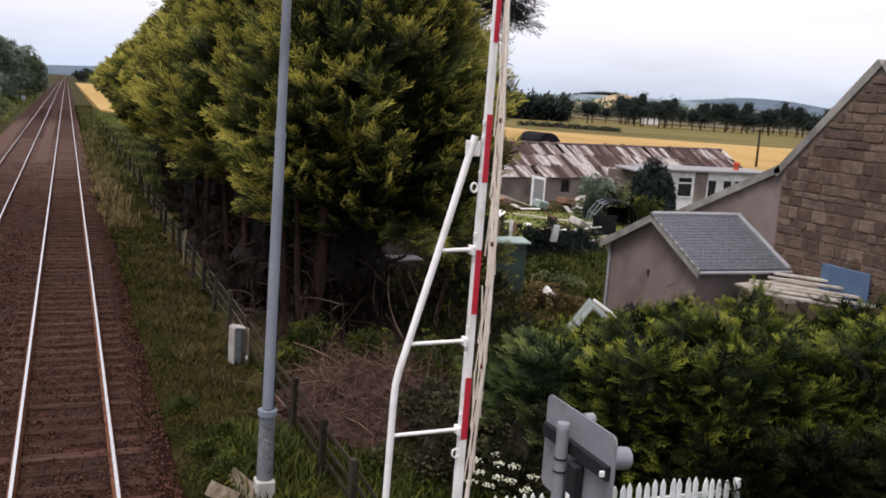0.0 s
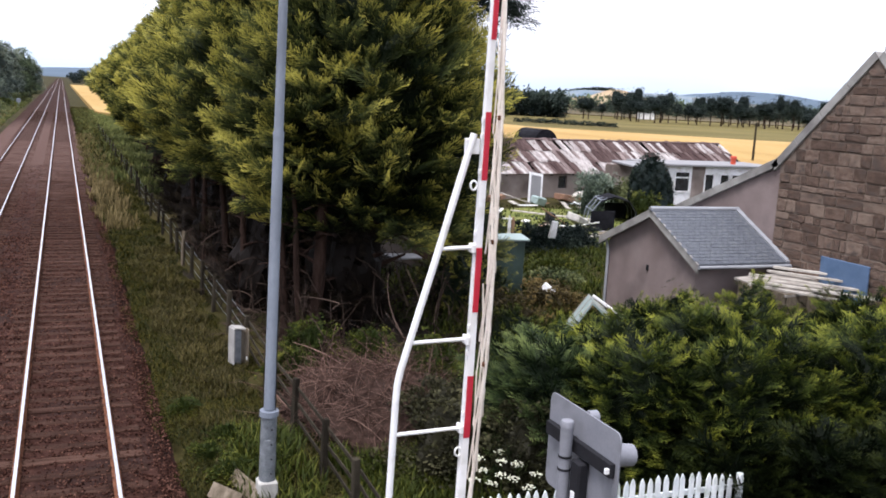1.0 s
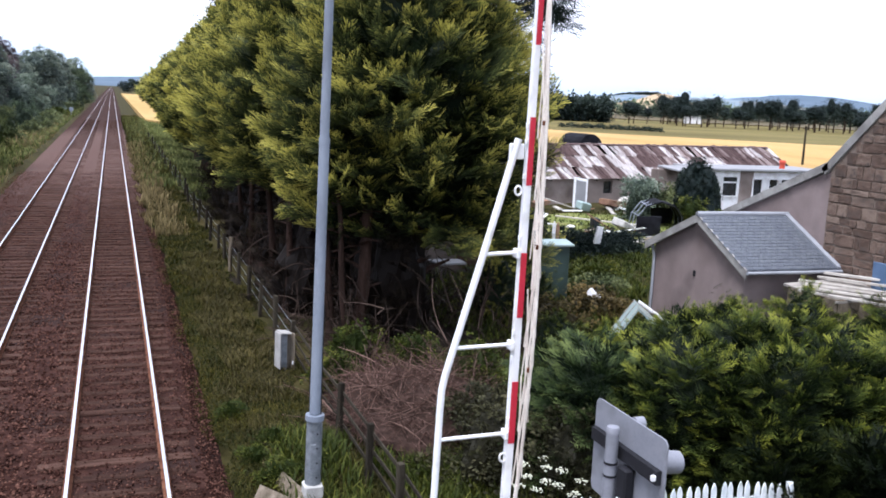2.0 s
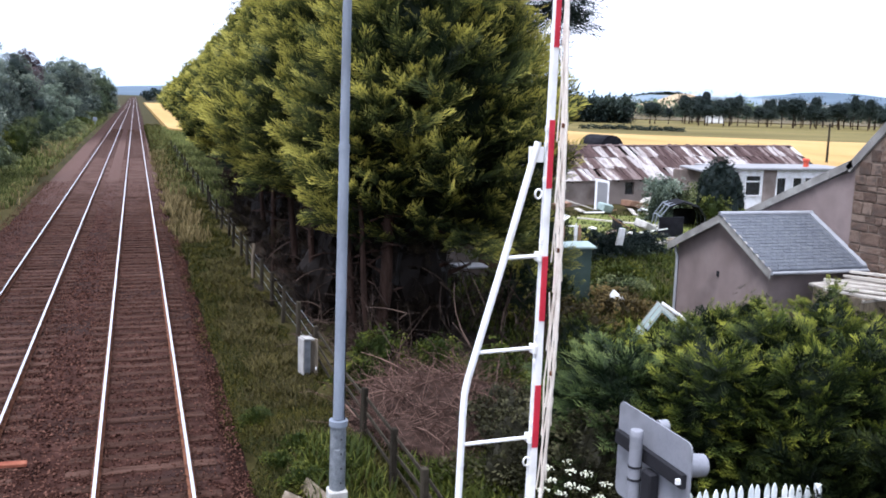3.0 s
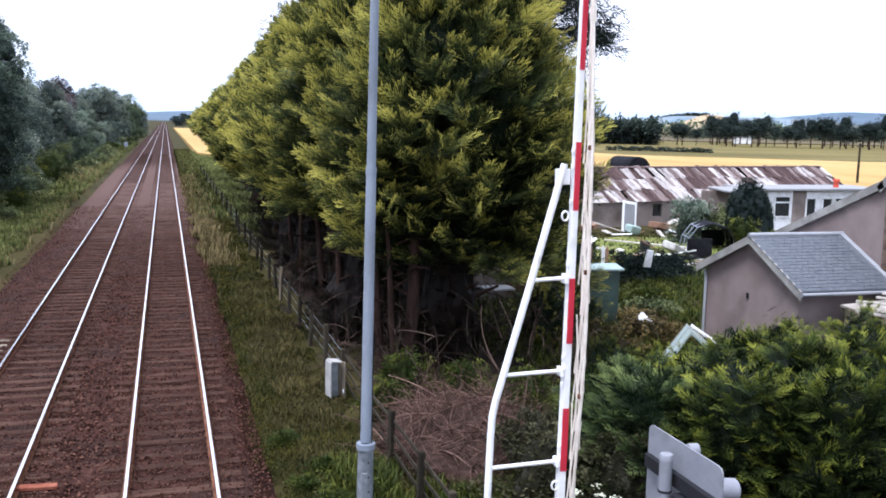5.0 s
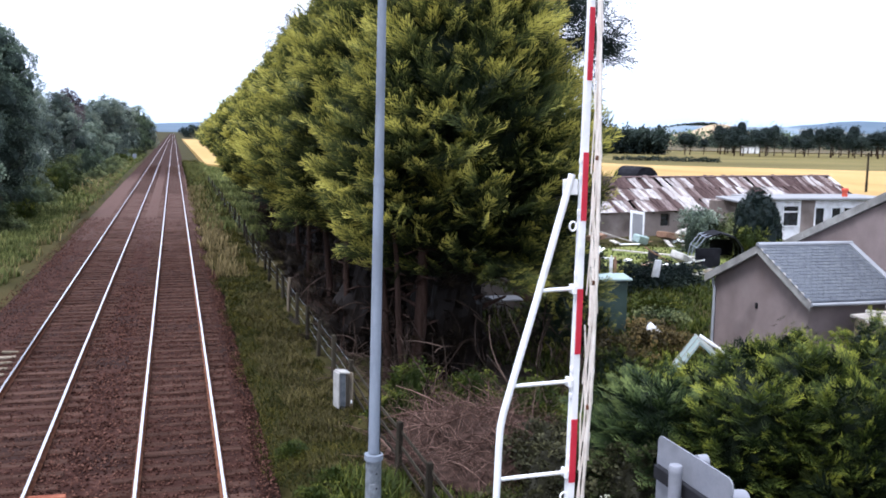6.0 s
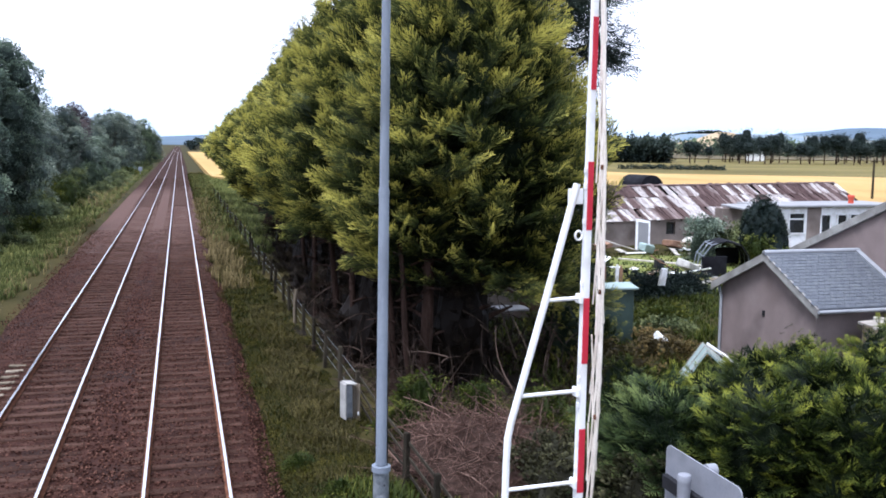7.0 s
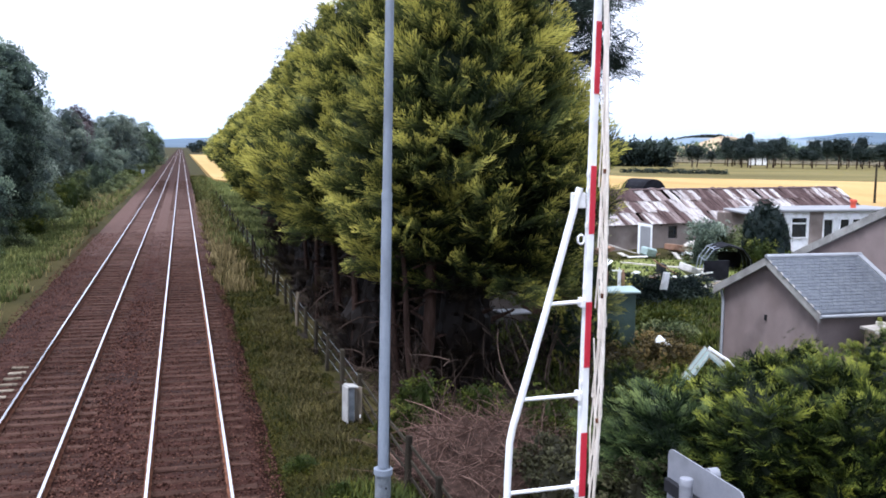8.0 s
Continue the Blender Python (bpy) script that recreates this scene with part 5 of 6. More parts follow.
            x, y = cx + u * math.cos(turn) - v * math.sin(turn), cy + u * math.sin(turn) + v * math.cos(turn)
            V.append((x, y, ground_z(x, y) + (lift if ring < 8 else -0.05) + 0.03 * noise.noise(Vector((x * 2, y * 2, seed)))))
    F += [(0, 1 + i, 1 + (i + 1) % n) for i in range(n)]
    for r in range(7):
        a, b = 1 + r * n, 1 + (r + 1) * n
        F += [(a + i, b + i, b + (i + 1) % n, a + (i + 1) % n) for i in range(n)]
    return tagged(part(name, mesh_of(name, V, F, [mat], smooth=True)), label, category, kind="structure")


patch("leaf_litter", 9.4, 37, 5.2, 21, 0.06, M["litter"], "bare soil and leaf litter under the trees, darkened as in shade", "soil", 4)
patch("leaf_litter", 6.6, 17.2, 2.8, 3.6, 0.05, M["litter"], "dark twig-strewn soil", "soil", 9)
patch("yard_grass", 26, 43.5, 9, 6.5, 0.06, M["lawn"], "mown yard grass among the debris", "lawn", 6, turn=0.6)


def blades(n, fx, fy, h, w, seed, lean=0.35, zoff=0.0, power=1.0):
    """Grass blades over a strip: two crossing triangles' worth of bent blade each."""
    rg = np.random.default_rng(seed)
    y = fy[0] + (fy[1] - fy[0]) * rg.random(n) ** power
    x = fx[0] + (fx[1] - fx[0]) * rg.random(n)
    x += 0.25 * np.sin(y * 0.9) + 0.15 * np.sin(y * 2.7 + 1)
    cl = 0.55 + 0.45 * np.sin(x * 2.1 + np.sin(y * 1.3)) * np.sin(y * 1.7 + np.sin(x * 1.9))
    hh = h * rg.uniform(0.5, 1.3, n) * (0.55 + 0.6 * cl)
    z = np.array([ground_z(a, b) for a, b in zip(x, y)]) + zoff
    z = np.where(z < -0.5, -0.34, z)
    a = rg.uniform(0, 6.283, n)
    dx, dy = np.cos(a), np.sin(a)
    l = rg.uniform(0.1, lean, n) * hh * 1.6
    B = np.stack([x, y, z], 1)
    S = np.stack([-dy, dx, np.zeros(n)], 1) * (w * rg.uniform(0.6, 1.4, n))[:, None]
    L = np.stack([dx, dy, np.zeros(n)], 1) * l[:, None]
    up = np.array([0, 0, 1.0])
    mid = B + L * 0.35 + up * (hh * 0.6)[:, None]
    V = np.stack([B - S, B + S, mid + S * 0.8, mid - S * 0.8, B + L + up * hh[:, None]], 1)
    F = np.array([(0, 1, 2), (0, 2, 3), (3, 2, 4)])
    base = rg.uniform(-0.25, 0.35, n)
    t = np.stack([base, base, base + 0.25, base + 0.25, base + 0.6], 1)
    return V.reshape(-1, 3), (F[None] + (np.arange(n) * 5)[:, None, None]).reshape(-1, 3), t.ravel()


def cover(name, label, arrays, mat):
    v, f, t = joined(arrays)
    return tagged(part(name, big_mesh(name, v, f, M[mat], t)), label, "grass", kind="stuff")


cover("grass", "rough olive grass on the railway verge", [blades(64000, (1.6, 4.1), (9, 34), 0.095, 0.008, 1, 0.9, power=1.2), blades(24000, (1.7, 4.0), (30, 75), 0.17, 0.018, 2, 0.8), blades(9000, (1.7, 4.6), (70, 200), 0.5, 0.05, 3),
      ], "grass")
cover("bank_grass", "tall yellow-green grass along the line", [blades(16000, (-9.8, -7.0), (26, 80), 0.36, 0.024, 4), blades(12000, (-11.5, -7.0), (75, 260), 0.5, 0.06, 5), blades(9000, (-15, -9), (26, 60), 0.6, 0.03, 12),
      blades(9000, (4.3, 8.5), (56, 118), 0.45, 0.04, 14), blades(5000, (1.9, 4.2), (62, 190), 0.5, 0.05, 15), blades(6000, (4.3, 9.0), (95, 185), 0.6, 0.06, 18)], "bank_grass")
cover("dry_grass", "pale dry grass along the ballast edge", [blades(4500, (1.5, 3.0), (42, 110), 0.5, 0.025, 7), blades(1500, (-7.8, -6.8), (30, 130), 0.4, 0.025, 8), blades(1200, (-10.5, -7.4), (95, 200), 0.7, 0.05, 17)], "straw")
cover("olive_grass", "long olive and brown grass on the verge", [blades(2500, (2.2, 3.8), (10, 18), 0.16, 0.008, 6, 0.9), blades(9000, (2.3, 3.8), (19, 38), 0.19, 0.010, 16, 0.9)], "dry_olive")
cover("weeds", "bright green weeds and rank grass behind the fence", [blades(9000, (4.2, 7.6), (10.6, 15.5), 0.32, 0.016, 9, 0.6), blades(2500, (2.4, 3.8), (10.5, 17), 0.3, 0.018, 10, 0.6), blades(8000, (9, 17), (18, 32), 0.4, 0.022, 11, 0.6)], "weed")
cover("yard_weeds", "uneven yard grass", [blades(7000, (17, 36), (32, 52), 0.22, 0.03, 13, 0.6), blades(11000, (13, 24), (23, 38), 0.28, 0.024, 19, 0.6)], "weed")


for x, y, r, h in ((2.55, 14.9, 0.34, 0.34), (2.35, 15.9, 0.30, 0.26), (2.75, 16.6, 0.36, 0.30), (2.2, 18.4, 0.30, 0.22), (2.5, 13.0, 0.4, 0.3), (3.3, 15.2, 0.3, 0.4)):
    shrub(x, y, r, h, 200, 0.12, int(x * 100 + y), "weed", "leafy bright green weed clump on the verge", "weed_clump", "leaves", 0.4, "weed clumps", -0.33)


# ---- lamp column ----
pole = thing("lamp_column", "tall grey galvanised lamp column on a concrete footing", "lamp column", (2.93, 13.8, -0.4))
part("footing", box((0.30, 0.30, 0.62), (0, 0, 0.21), bevel=0.025), M["concrete"], pole, "pale concrete footing")
base = part("base_tube", tube([(0, 0, 0.5), (0.01, 0, 1.58)], [0.128, 0.124], 20), M["galv_dark"], pole, "blotched weathered base tube")
part("collar", tube([(0.01, 0, 1.57), (0.01, 0, 1.66)], [0.148, 0.148], 20), M["galv"], pole)
part("shaft", tube([(0.01, 0, 1.68), (0.05, 0, 5.92), (0.05, 0, 5.96)], [0.086, 0.078, 0.076], 20), M["galv"], pole, "lower grey steel shaft")
part("joint_ring", tube([(0.049, 0, 5.88), (0.05, 0, 5.98)], [0.083, 0.083], 20), M["galv"], pole)
part("shaft", tube([(0.05, 0, 5.95), (0.11, 0, 12.0)], [0.070, 0.058], 20), M["galv"], pole, "upper grey steel shaft")
part("door", box((0.10, 0.02, 0.42), (-0.03, -0.122, 1.0), bevel=0.008), M["galv_dark"], base)
for i in range(4):
    part("bolt", tube([(0.03, -0.13, 0.66 + 0.24 * i), (0.03, -0.148, 0.66 + 0.24 * i)], 0.014, 6), M["black"], base)
part("cable", tube([(0.115, -0.03, 1.1), (0.10, -0.03, 1.7), (0.105, -0.03, 3.4)], 0.008, 6), M["black"], pole, "thin black cable")

# ---- raised barrier ----
bar = thing("level_crossing_barrier", "raised red and white level crossing barrier with folded cream skirt", "barrier", (4.96, 10.9, 0))
TILT = 0.0098


def bx(z):
    return TILT * z


part("pedestal", box((0.5, 0.6, 0.95), (0.0, 0.25, 0.05), bevel=0.03), M["grey_paint"], bar, "grey machine pedestal")
boom = tube([(0, 0, 0.5), (bx(8.8), 0, 8.8)], 0.05, 4)
bmesh.ops.delete(boom, geom=boom.verts[:], context="VERTS")
for z0, z1 in ((0.5, 8.8),):
    v = []
    for z, k in ((z0, 1.0), (z1, 0.72)):
        v.append([boom.verts.new((bx(z) + sx * 0.055 * k, sy * 0.06 * k, z)) for sx, sy in ((-1, -1), (1, -1), (1, 1), (-1, 1))])
    for i in range(4):
        boom.faces.new((v[0][i], v[0][(i + 1) % 4], v[1][(i + 1) % 4], v[1][i]))
    boom.faces.new(v[0][::-1])
    boom.faces.new(v[1])
    bmesh.ops.bevel(boom, geom=boom.edges[:], offset=0.012, segments=2, affect="EDGES")
boom = part("boom", boom, M["white_paint"], bar, "white boom")
for z0, z1 in ((0.52, 0.83), (1.72, 2.58), (3.45, 4.31), (5.19, 6.06), (6.96, 7.86)):
    zc = (z0 + z1) / 2
    k = 1.0 - 0.28 * (zc - 0.5) / 8.3
    if z1 < 8.8:
        part("red_band", box((0.096 * k, 0.006, z1 - z0), (bx(zc) + 0.003, -0.0605 * k - 0.002, zc), (-0.16, 0.56, 0), 0.002), M["red_paint"], boom, "red reflective band")
stay = part("stay_frame", tube([(-0.10, 0, 5.78), (-0.52, 0, 4.22), (-0.94, 0, 2.72), (-0.98, 0, 2.52), (-0.995, 0, 2.2), (-1.03, 0, 0.6)], 0.047, 14), M["white_paint"], bar, "white tubular stay frame")
part("stay_foot", box((1.15, 0.12, 0.10), (-0.54, 0, 0.62), bevel=0.01), M["white_paint"], bar)
for z, x in ((4.30, -0.52), (3.07, -0.86), (1.84, -1.03)):
    part("rung", tube([(x, 0, z - 0.01), (-0.03, 0, z + 0.01)], 0.027, 10), M["white_paint"], stay)
    part("clamp", box((0.05, 0.16, 0.12), (bx(z) - 0.075, 0, z), bevel=0.01), M["white_paint"], stay)
part("top_bracket", box((0.20, 0.05, 0.20), (-0.12, 0, 5.62), bevel=0.01), M["white_paint"], stay)
for z in (5.12, 1.52):
    q = [(-0.055 + 0.045 * math.cos(a) - 0.02, -0.02, z + 0.06 * math.sin(a)) for a in (2 * math.pi * k / 12 for k in range(13))]
    part("guide_ring", tube(q, 0.014, 8), M["white_paint"], boom, "white steel guide ring")
for z in (2.05, 2.9, 3.25, 4.5, 5.3, 5.75, 5.95):
    part("hinge_lug", box((0.03, 0.05, 0.07), (bx(z) - 0.062, -0.03, z), bevel=0.008), M["white_paint"], boom)
skirt = part("skirt", box((0.03, 0.02, 0.3), (bx(1.2), -0.33, 1.1), bevel=0.004), M["cream"], bar, "folded cream slatted skirt")


def sk_y(z):
    pts = [(0.7, -0.22), (1.9, -0.34), (2.9, -0.43), (3.6, -0.45), (4.7, -0.43), (6.0, -0.37), (8.0, -0.18), (8.6, -0.12)]
    for (a, b), (c, d) in zip(pts, pts[1:]):
        if z <= c:
            return b + (d - b) * (z - a) / (c - a)
    return -0.12


outer = [(bx(z) + 0.04, sk_y(z), z) for z in (0.7, 1.3, 1.9, 2.4, 2.9, 3.6, 4.7, 6.0, 7.0, 8.0, 8.6)]
part("bottom_rail", tube(outer, 0.021, 6), M["cream"], skirt)
rg = random.Random(44)
for i in range(36):
    z0 = 0.75 + 0.194 * i
    z1 = z0 + 1.75
    up = i % 2 == 0
    f0, f1 = (0.25 + 0.2 * rg.random(), 0.96) if up else (0.92, 0.35 + 0.2 * rg.random())
    a = Vector((bx(z0) + 0.065 + rg.uniform(-0.015, 0.03), sk_y(z0) * f0, z0))
    b = Vector((bx(z1) + 0.05 + rg.uniform(-0.015, 0.03), sk_y(min(z1, 8.5)) * f1, min(z1, 8.5)))
    o = part("slat", box((0.012, 0.026, (b - a).length), bevel=0.003), M["cream"], skirt)
    o.matrix_basis = Matrix.Translation((a + b) / 2) @ (b - a).to_track_quat("Z", "Y").to_matrix().to_4x4()
for z in (2.85, 4.45, 6.0):
    part("hinge_pin", box((0.03, 0.035, 0.06), (bx(z), sk_y(z), z), bevel=0.006), M["rail_rust"], skirt)
for z in (3.55, 3.68, 3.8, 3.92):
    part("rivet", tube([(bx(z) - 0.012, sk_y(z) * 0.62, z), (bx(z) - 0.03, sk_y(z) * 0.62, z)], 0.012, 6), M["black"], skirt)

# ---- road signal seen from behind ----
sig = thing("crossing_signal", "grey road signal seen from behind on a grey post", "traffic signal", (4.21, 7.0, -0.35))
post = part("post", tube([(0, 0, 0), (0, 0, 3.70)], 0.058, 18), M["grey_paint"], sig)
part("cap", tube([(0, 0, 3.68), (0, 0, 3.735), (0, 0, 3.748)], [0.062, 0.062, 0.054], 18), M["grey_paint"], post, "paler round cap")
for z in (3.40, 3.28):
    part("band", tube([(0, 0, z), (0, 0, z + 0.02)], 0.063, 18), M["black"], post)
corner = [(sy * (0.61 - 0.07) + 0.07 * math.cos(a), sz * (0.46 - 0.07) + 0.07 * math.sin(a)) for sy, sz, a0 in ((1, 1, 0), (-1, 1, 90), (-1, -1, 180), (1, -1, 270)) for a in (radians(a0 + d) for d in (0, 30, 60, 90))]
plate = part("backing_plate", prism([(u - 0.05, v + 3.38) for u, v in corner], "x", 0.135, 0.15), M["grey_paint"], sig, "grey backing plate")
part("cross_bar", box((0.055, 1.14, 0.13), (0.105, -0.05, 3.50), bevel=0.006), M["black"], sig, "black mounting bar")
part("junction_box", box((0.10, 0.16, 0.42), (0.075, -0.14, 3.20), bevel=0.015), M["black"], sig, "black junction box")
part("label_plate", box((0.006, 0.07, 0.09), (0.022, -0.14, 3.08), bevel=0.002), M["white_paint"], sig, "small white label")
part("bar_end", box((0.06, 0.03, 0.05), (0.07, -0.60, 3.50), bevel=0.004), M["white_paint"], sig)
for y in (-0.42, 0.32):
    lamp = part("lamp_hood", tube([(0.15, y, 3.56), (0.20, y, 3.56), (0.42, y, 3.54)], [0.12, 0.105, 0.10], 18), M["grey_paint"], sig, "round grey lamp hood")
part("lamp_hood", tube([(0.15, -0.10, 3.80), (0.24, -0.10, 3.80)], 0.06, 18), M["grey_paint"], sig)

# ---- picket fence ----
fence = thing("picket_fence", "white painted picket fence with pointed tops", "fence", (0, 0, 0))
pk = prism([(-0.04, -0.2), (0.04, -0.2), (0.04, 0.90), (0.022, 0.96), (0, 1.0), (-0.022, 0.96), (-0.04, 0.90)], "y", -0.011, 0.011)
pk_me = bpy.data.meshes.new("picket")
pk.to_mesh(pk_me)
pk.free()
pk_me.materials.append(M["picket"])
rg = random.Random(9)
for i in range(32):
    o = part("picket", pk_me, parent=fence)
    o.matrix_basis = pose(4.98 + 0.1375 * i, 10.55 - 0.055 * (i / 4.5) * 0.5, rg.uniform(-0.015, 0.02) + (0.05 * max(0, (i - 14) / 12) if i < 27 else -0.02 * (i - 27)), 0, rg.uniform(-1.5, 1.5), 0)
for z in (0.15, 0.68):
    part("fence_rail", box((4.45, 0.035, 0.08), (7.1, 10.535, z), (0, 0, -0.5)), M["picket"], fence)
for x, y in ((4.9, 10.6), (6.95, 10.57), (9.32, 10.42)):
    part("fence_post", box((0.09, 0.09, 1.35), (x, y, 0.25), bevel=0.01), M["picket"], fence)

# ---- post and rail fence along the line ----
lf = thing("boundary_fence", "weathered timber post and rail fence along the railway", "fence", (0, 0, 0))
py = [11.0, 12.7, 14.5, 16.6, 19.0, 21.9, 24.4, 26.8, 29.2, 31.5, 33.7, 36, 38.4, 41, 44, 47, 50, 54, 58, 62, 67, 72, 78, 84, 90, 98, 106, 116]
rg = random.Random(21)
px = [4.02 + rg.uniform(-0.07, 0.07) for _ in py]
for x, y in zip(px, py):
    o = part("post", box((0.11, 0.11, 1.45), (0, 0, 0.08), bevel=0.015), M["dark_wood"], lf)
    o.matrix_basis = pose(x, y, rg.uniform(-0.06, 0.05), rg.uniform(-3, 3), rg.uniform(-3, 3), rg.uniform(0, 20))
for i in range(len(py) - 1):
    a, b = Vector((px[i] + 0.06, py[i], 0)), Vector((px[i + 1] + 0.06, py[i + 1], 0))
    for z in (0.62, 0.32, 0.02):
        if i < 5:
            o = part("fence_rail", box(((b - a).length + 0.1, 0.025, 0.07), bevel=0.004), M["dark_wood"], lf)
            o.matrix_basis = Matrix.Translation((a + b) / 2 + Vector((0, 0, z + rg.uniform(-0.03, 0.03)))) @ (b - a).to_track_quat("X", "Z").to_matrix().to_4x4() @ Euler((0, radians(rg.uniform(-1.5, 1.5)), 0)).to_matrix().to_4x4()
        else:
            part("wire", tube([a + Vector((0, 0, z)), (a + b) / 2 + Vector((0, 0, z - 0.03)), b + Vector((0, 0, z))], 0.006, 4), M["galv_dark"], lf)
part("broken_post", tube([(3.93, 33.6, -0.4), (3.94, 33.65, 0.5), (4.0, 33.7, 0.98)], [0.06, 0.065, 0.08], 8), M["old_wood"], lf, "pale broken stump")

case = thing("equipment_case", "small pale grey lineside equipment case on a post", "equipment case", (3.78, 21.3, -0.35), 12)
body = part("body", box((0.18, 0.26, 0.80), (-0.06, 0.03, 0.55), bevel=0.015), M["galv_dark"], case)
part("side_panel", box((0.035, 0.34, 0.86), (-0.17, 0, 0.56), bevel=0.006), M["coping"], case, "pale side panel")
part("lid", box((0.26, 0.34, 0.04), (-0.02, 0, 0.985), (0, 8, 0), 0.008), M["coping"], case)
part("back_board", box((0.03, 0.30, 0.9), (0.17, 0.04, 0.5), (0, 0, 14), 0.006), M["old_wood"], case, "weathered back board")
part("leg", box((0.08, 0.08, 0.4), (0, 0, 0.1), bevel=0.01), M["galv_dark"], case)
part("hasp", box((0.03, 0.03, 0.08), (0.16, -0.12, 0.25), bevel=0.005), M["white_paint"], case)

for i, (x, y, rz, s) in enumerate(((2.72, 14.35, 12, 0.75), (2.36, 14.0, 34, 0.55), (2.70, 13.55, -14, 0.6), (2.30, 13.3, 20, 0.7))):
    g = tagged(part("trespass_guard", prism([(-0.14, 0), (0.14, 0), (0.0, 0.20)], "y", -0.6 * s, 0.6 * s), M["old_wood"]), "pale triangular timber trespass guard beside the track", "guard", "trespass guards")
    g.matrix_basis = pose(x, y, -0.24, rg.uniform(-3, 3), 0, rz)


# lineside bits
rg = random.Random(66)
for i in range(7):
    # timber blocks added to stand for bleached sleeper ends
    o = tagged(part("concrete_slab", box((0.45, 0.16, 0.06), bevel=0.012), M["old_wood"]), "pale worn block set in the ballast beside the rail", "slab", "lineside slabs")
    o.matrix_basis = pose(-4.62 + rg.uniform(-0.06, 0.06), 24.5 + 0.66 * i, -0.165, rg.uniform(-3, 3), rg.uniform(-3, 3), rg.uniform(-4, 4))
o = tagged(part("rusty_plate", box((0.75, 0.16, 0.07), bevel=0.012), M["rust_red"]), "rusty red-brown iron bar lying on the ballast", "iron bar")
o.matrix_basis = pose(-2.28, 16.72, -0.13, 2, 3, 4)
sg = thing("lineside_sign", "small pale grey lineside box on a post", "sign", (-7.3, 190, -0.4))
part("post", tube([(0, 0, 0), (0, 0, 1.3)], 0.06, 8), M["galv"], sg)
part("box", box((0.7, 0.4, 0.75), (0, 0, 1.5), bevel=0.05), M["galv"], sg)

# ---- undergrowth below the trees ----
def twigs(n, cx, cy, rx, ry, h, seed, length=(0.5, 1.6), thick=0.010, flat=0.5):
    """Curved dead twigs heaped up, as one set of arrays."""
    rg = np.random.default_rng(seed)
    V, F, k = [], [], 0
    for _ in range(n):
        a, r = rg.uniform(0, 6.283), math.sqrt(rg.random())
        x, y = cx + rx * r * math.cos(a), cy + ry * r * math.sin(a)
        top = h * max(0.05, 1 - r ** 2) * rg.random()
        q = np.array([x, y, ground_z(x, y) + top])
        d = rg.normal(0, 1, 3) * np.array([1, 1, flat]) + np.array([0, 0, 0.25])
        d /= np.linalg.norm(d)
        ln, th = rg.uniform(*length), thick * rg.uniform(0.5, 1.6)
        bend = rg.normal(0, 0.9, 3) + np.array([0, 0, -0.45])
        segs = 5
        for s in range(segs):
            u = np.cross(d, (0.3, 0.5, 0.8))
            u /= np.linalg.norm(u)
            w = np.cross(d, u)
            t = th * (1 - 0.8 * s / segs)
            V += [q + u * t, q + (-0.5 * u + 0.87 * w) * t, q + (-0.5 * u - 0.87 * w) * t]
            if s:
                b = k + 3 * (s - 1)
                for i in range(3):
                    F.append((b + i, b + (i + 1) % 3, b + 3 + (i + 1) % 3))
                    F.append((b + i, b + 3 + (i + 1) % 3, b + 3 + i))
            q = q + d * ln / segs
            d = d + bend / segs
            d /= np.linalg.norm(d)
        k += 3 * segs
    return np.array(V), np.array(F), np.zeros(k)


pile = thing("brush_pile", "heap of dead brown branches and twigs", "brush pile", (0, 0, 0))
v, f, _ = joined([twigs(2400, 5.9, 17.6, 1.9, 2.6, 1.05, 51, thick=0.007, flat=0.8), twigs(120, 5.9, 17.6, 1.8, 2.4, 1.15, 52, (1.0, 2.2), 0.017, 0.4)])
tagged(part("twig_tangle", big_mesh("twig_tangle", v, f, M["twig"]), parent=pile), kind="stuff")
bm = bmesh.new()
bmesh.ops.create_icosphere(bm, subdivisions=4, radius=1.0)
for q in bm.verts:
    w = 1 + 0.25 * noise.noise(q.co * 2.2) + 0.15 * noise.noise(q.co * 6)
    q.co = Vector((5.9 + q.co.x * 1.8 * w, 17.6 + q.co.y * 2.5 * w, -0.35 + max(-0.1, q.co.z * 0.72 * w)))
# mound takes the shade-darkened bark, so the heap is dark inside
part("mound", bm, M["bark_dark"], pile, "dark inner mound of the heap in shaded bark colour")

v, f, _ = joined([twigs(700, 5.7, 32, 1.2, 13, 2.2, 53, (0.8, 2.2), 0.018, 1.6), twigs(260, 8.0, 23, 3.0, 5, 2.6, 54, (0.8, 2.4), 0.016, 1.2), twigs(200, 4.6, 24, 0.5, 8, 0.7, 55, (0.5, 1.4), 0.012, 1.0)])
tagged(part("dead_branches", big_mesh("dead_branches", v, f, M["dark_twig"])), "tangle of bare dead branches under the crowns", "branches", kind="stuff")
rg = random.Random(77)
stem_spots = [(6.15, 23.6, 0.20, 4.6), (5.45, 23.7, 0.13, 4.2), (5.75, 23.3, 0.10, 4.0), (4.9, 27.2, 0.12, 4.2), (5.1, 30.6, 0.14, 4.0), (4.9, 35.0, 0.13, 3.8), (5.2, 39, 0.12, 3.6)]
for i, (x, y, r, h) in enumerate(stem_spots):
    t = thing("bare_cypress", "bare reddish brown cypress in the shade of taller ones", "tree", (x, y, -0.3), group="bare stems")
    # every stem but the first gets the bark with painted shade
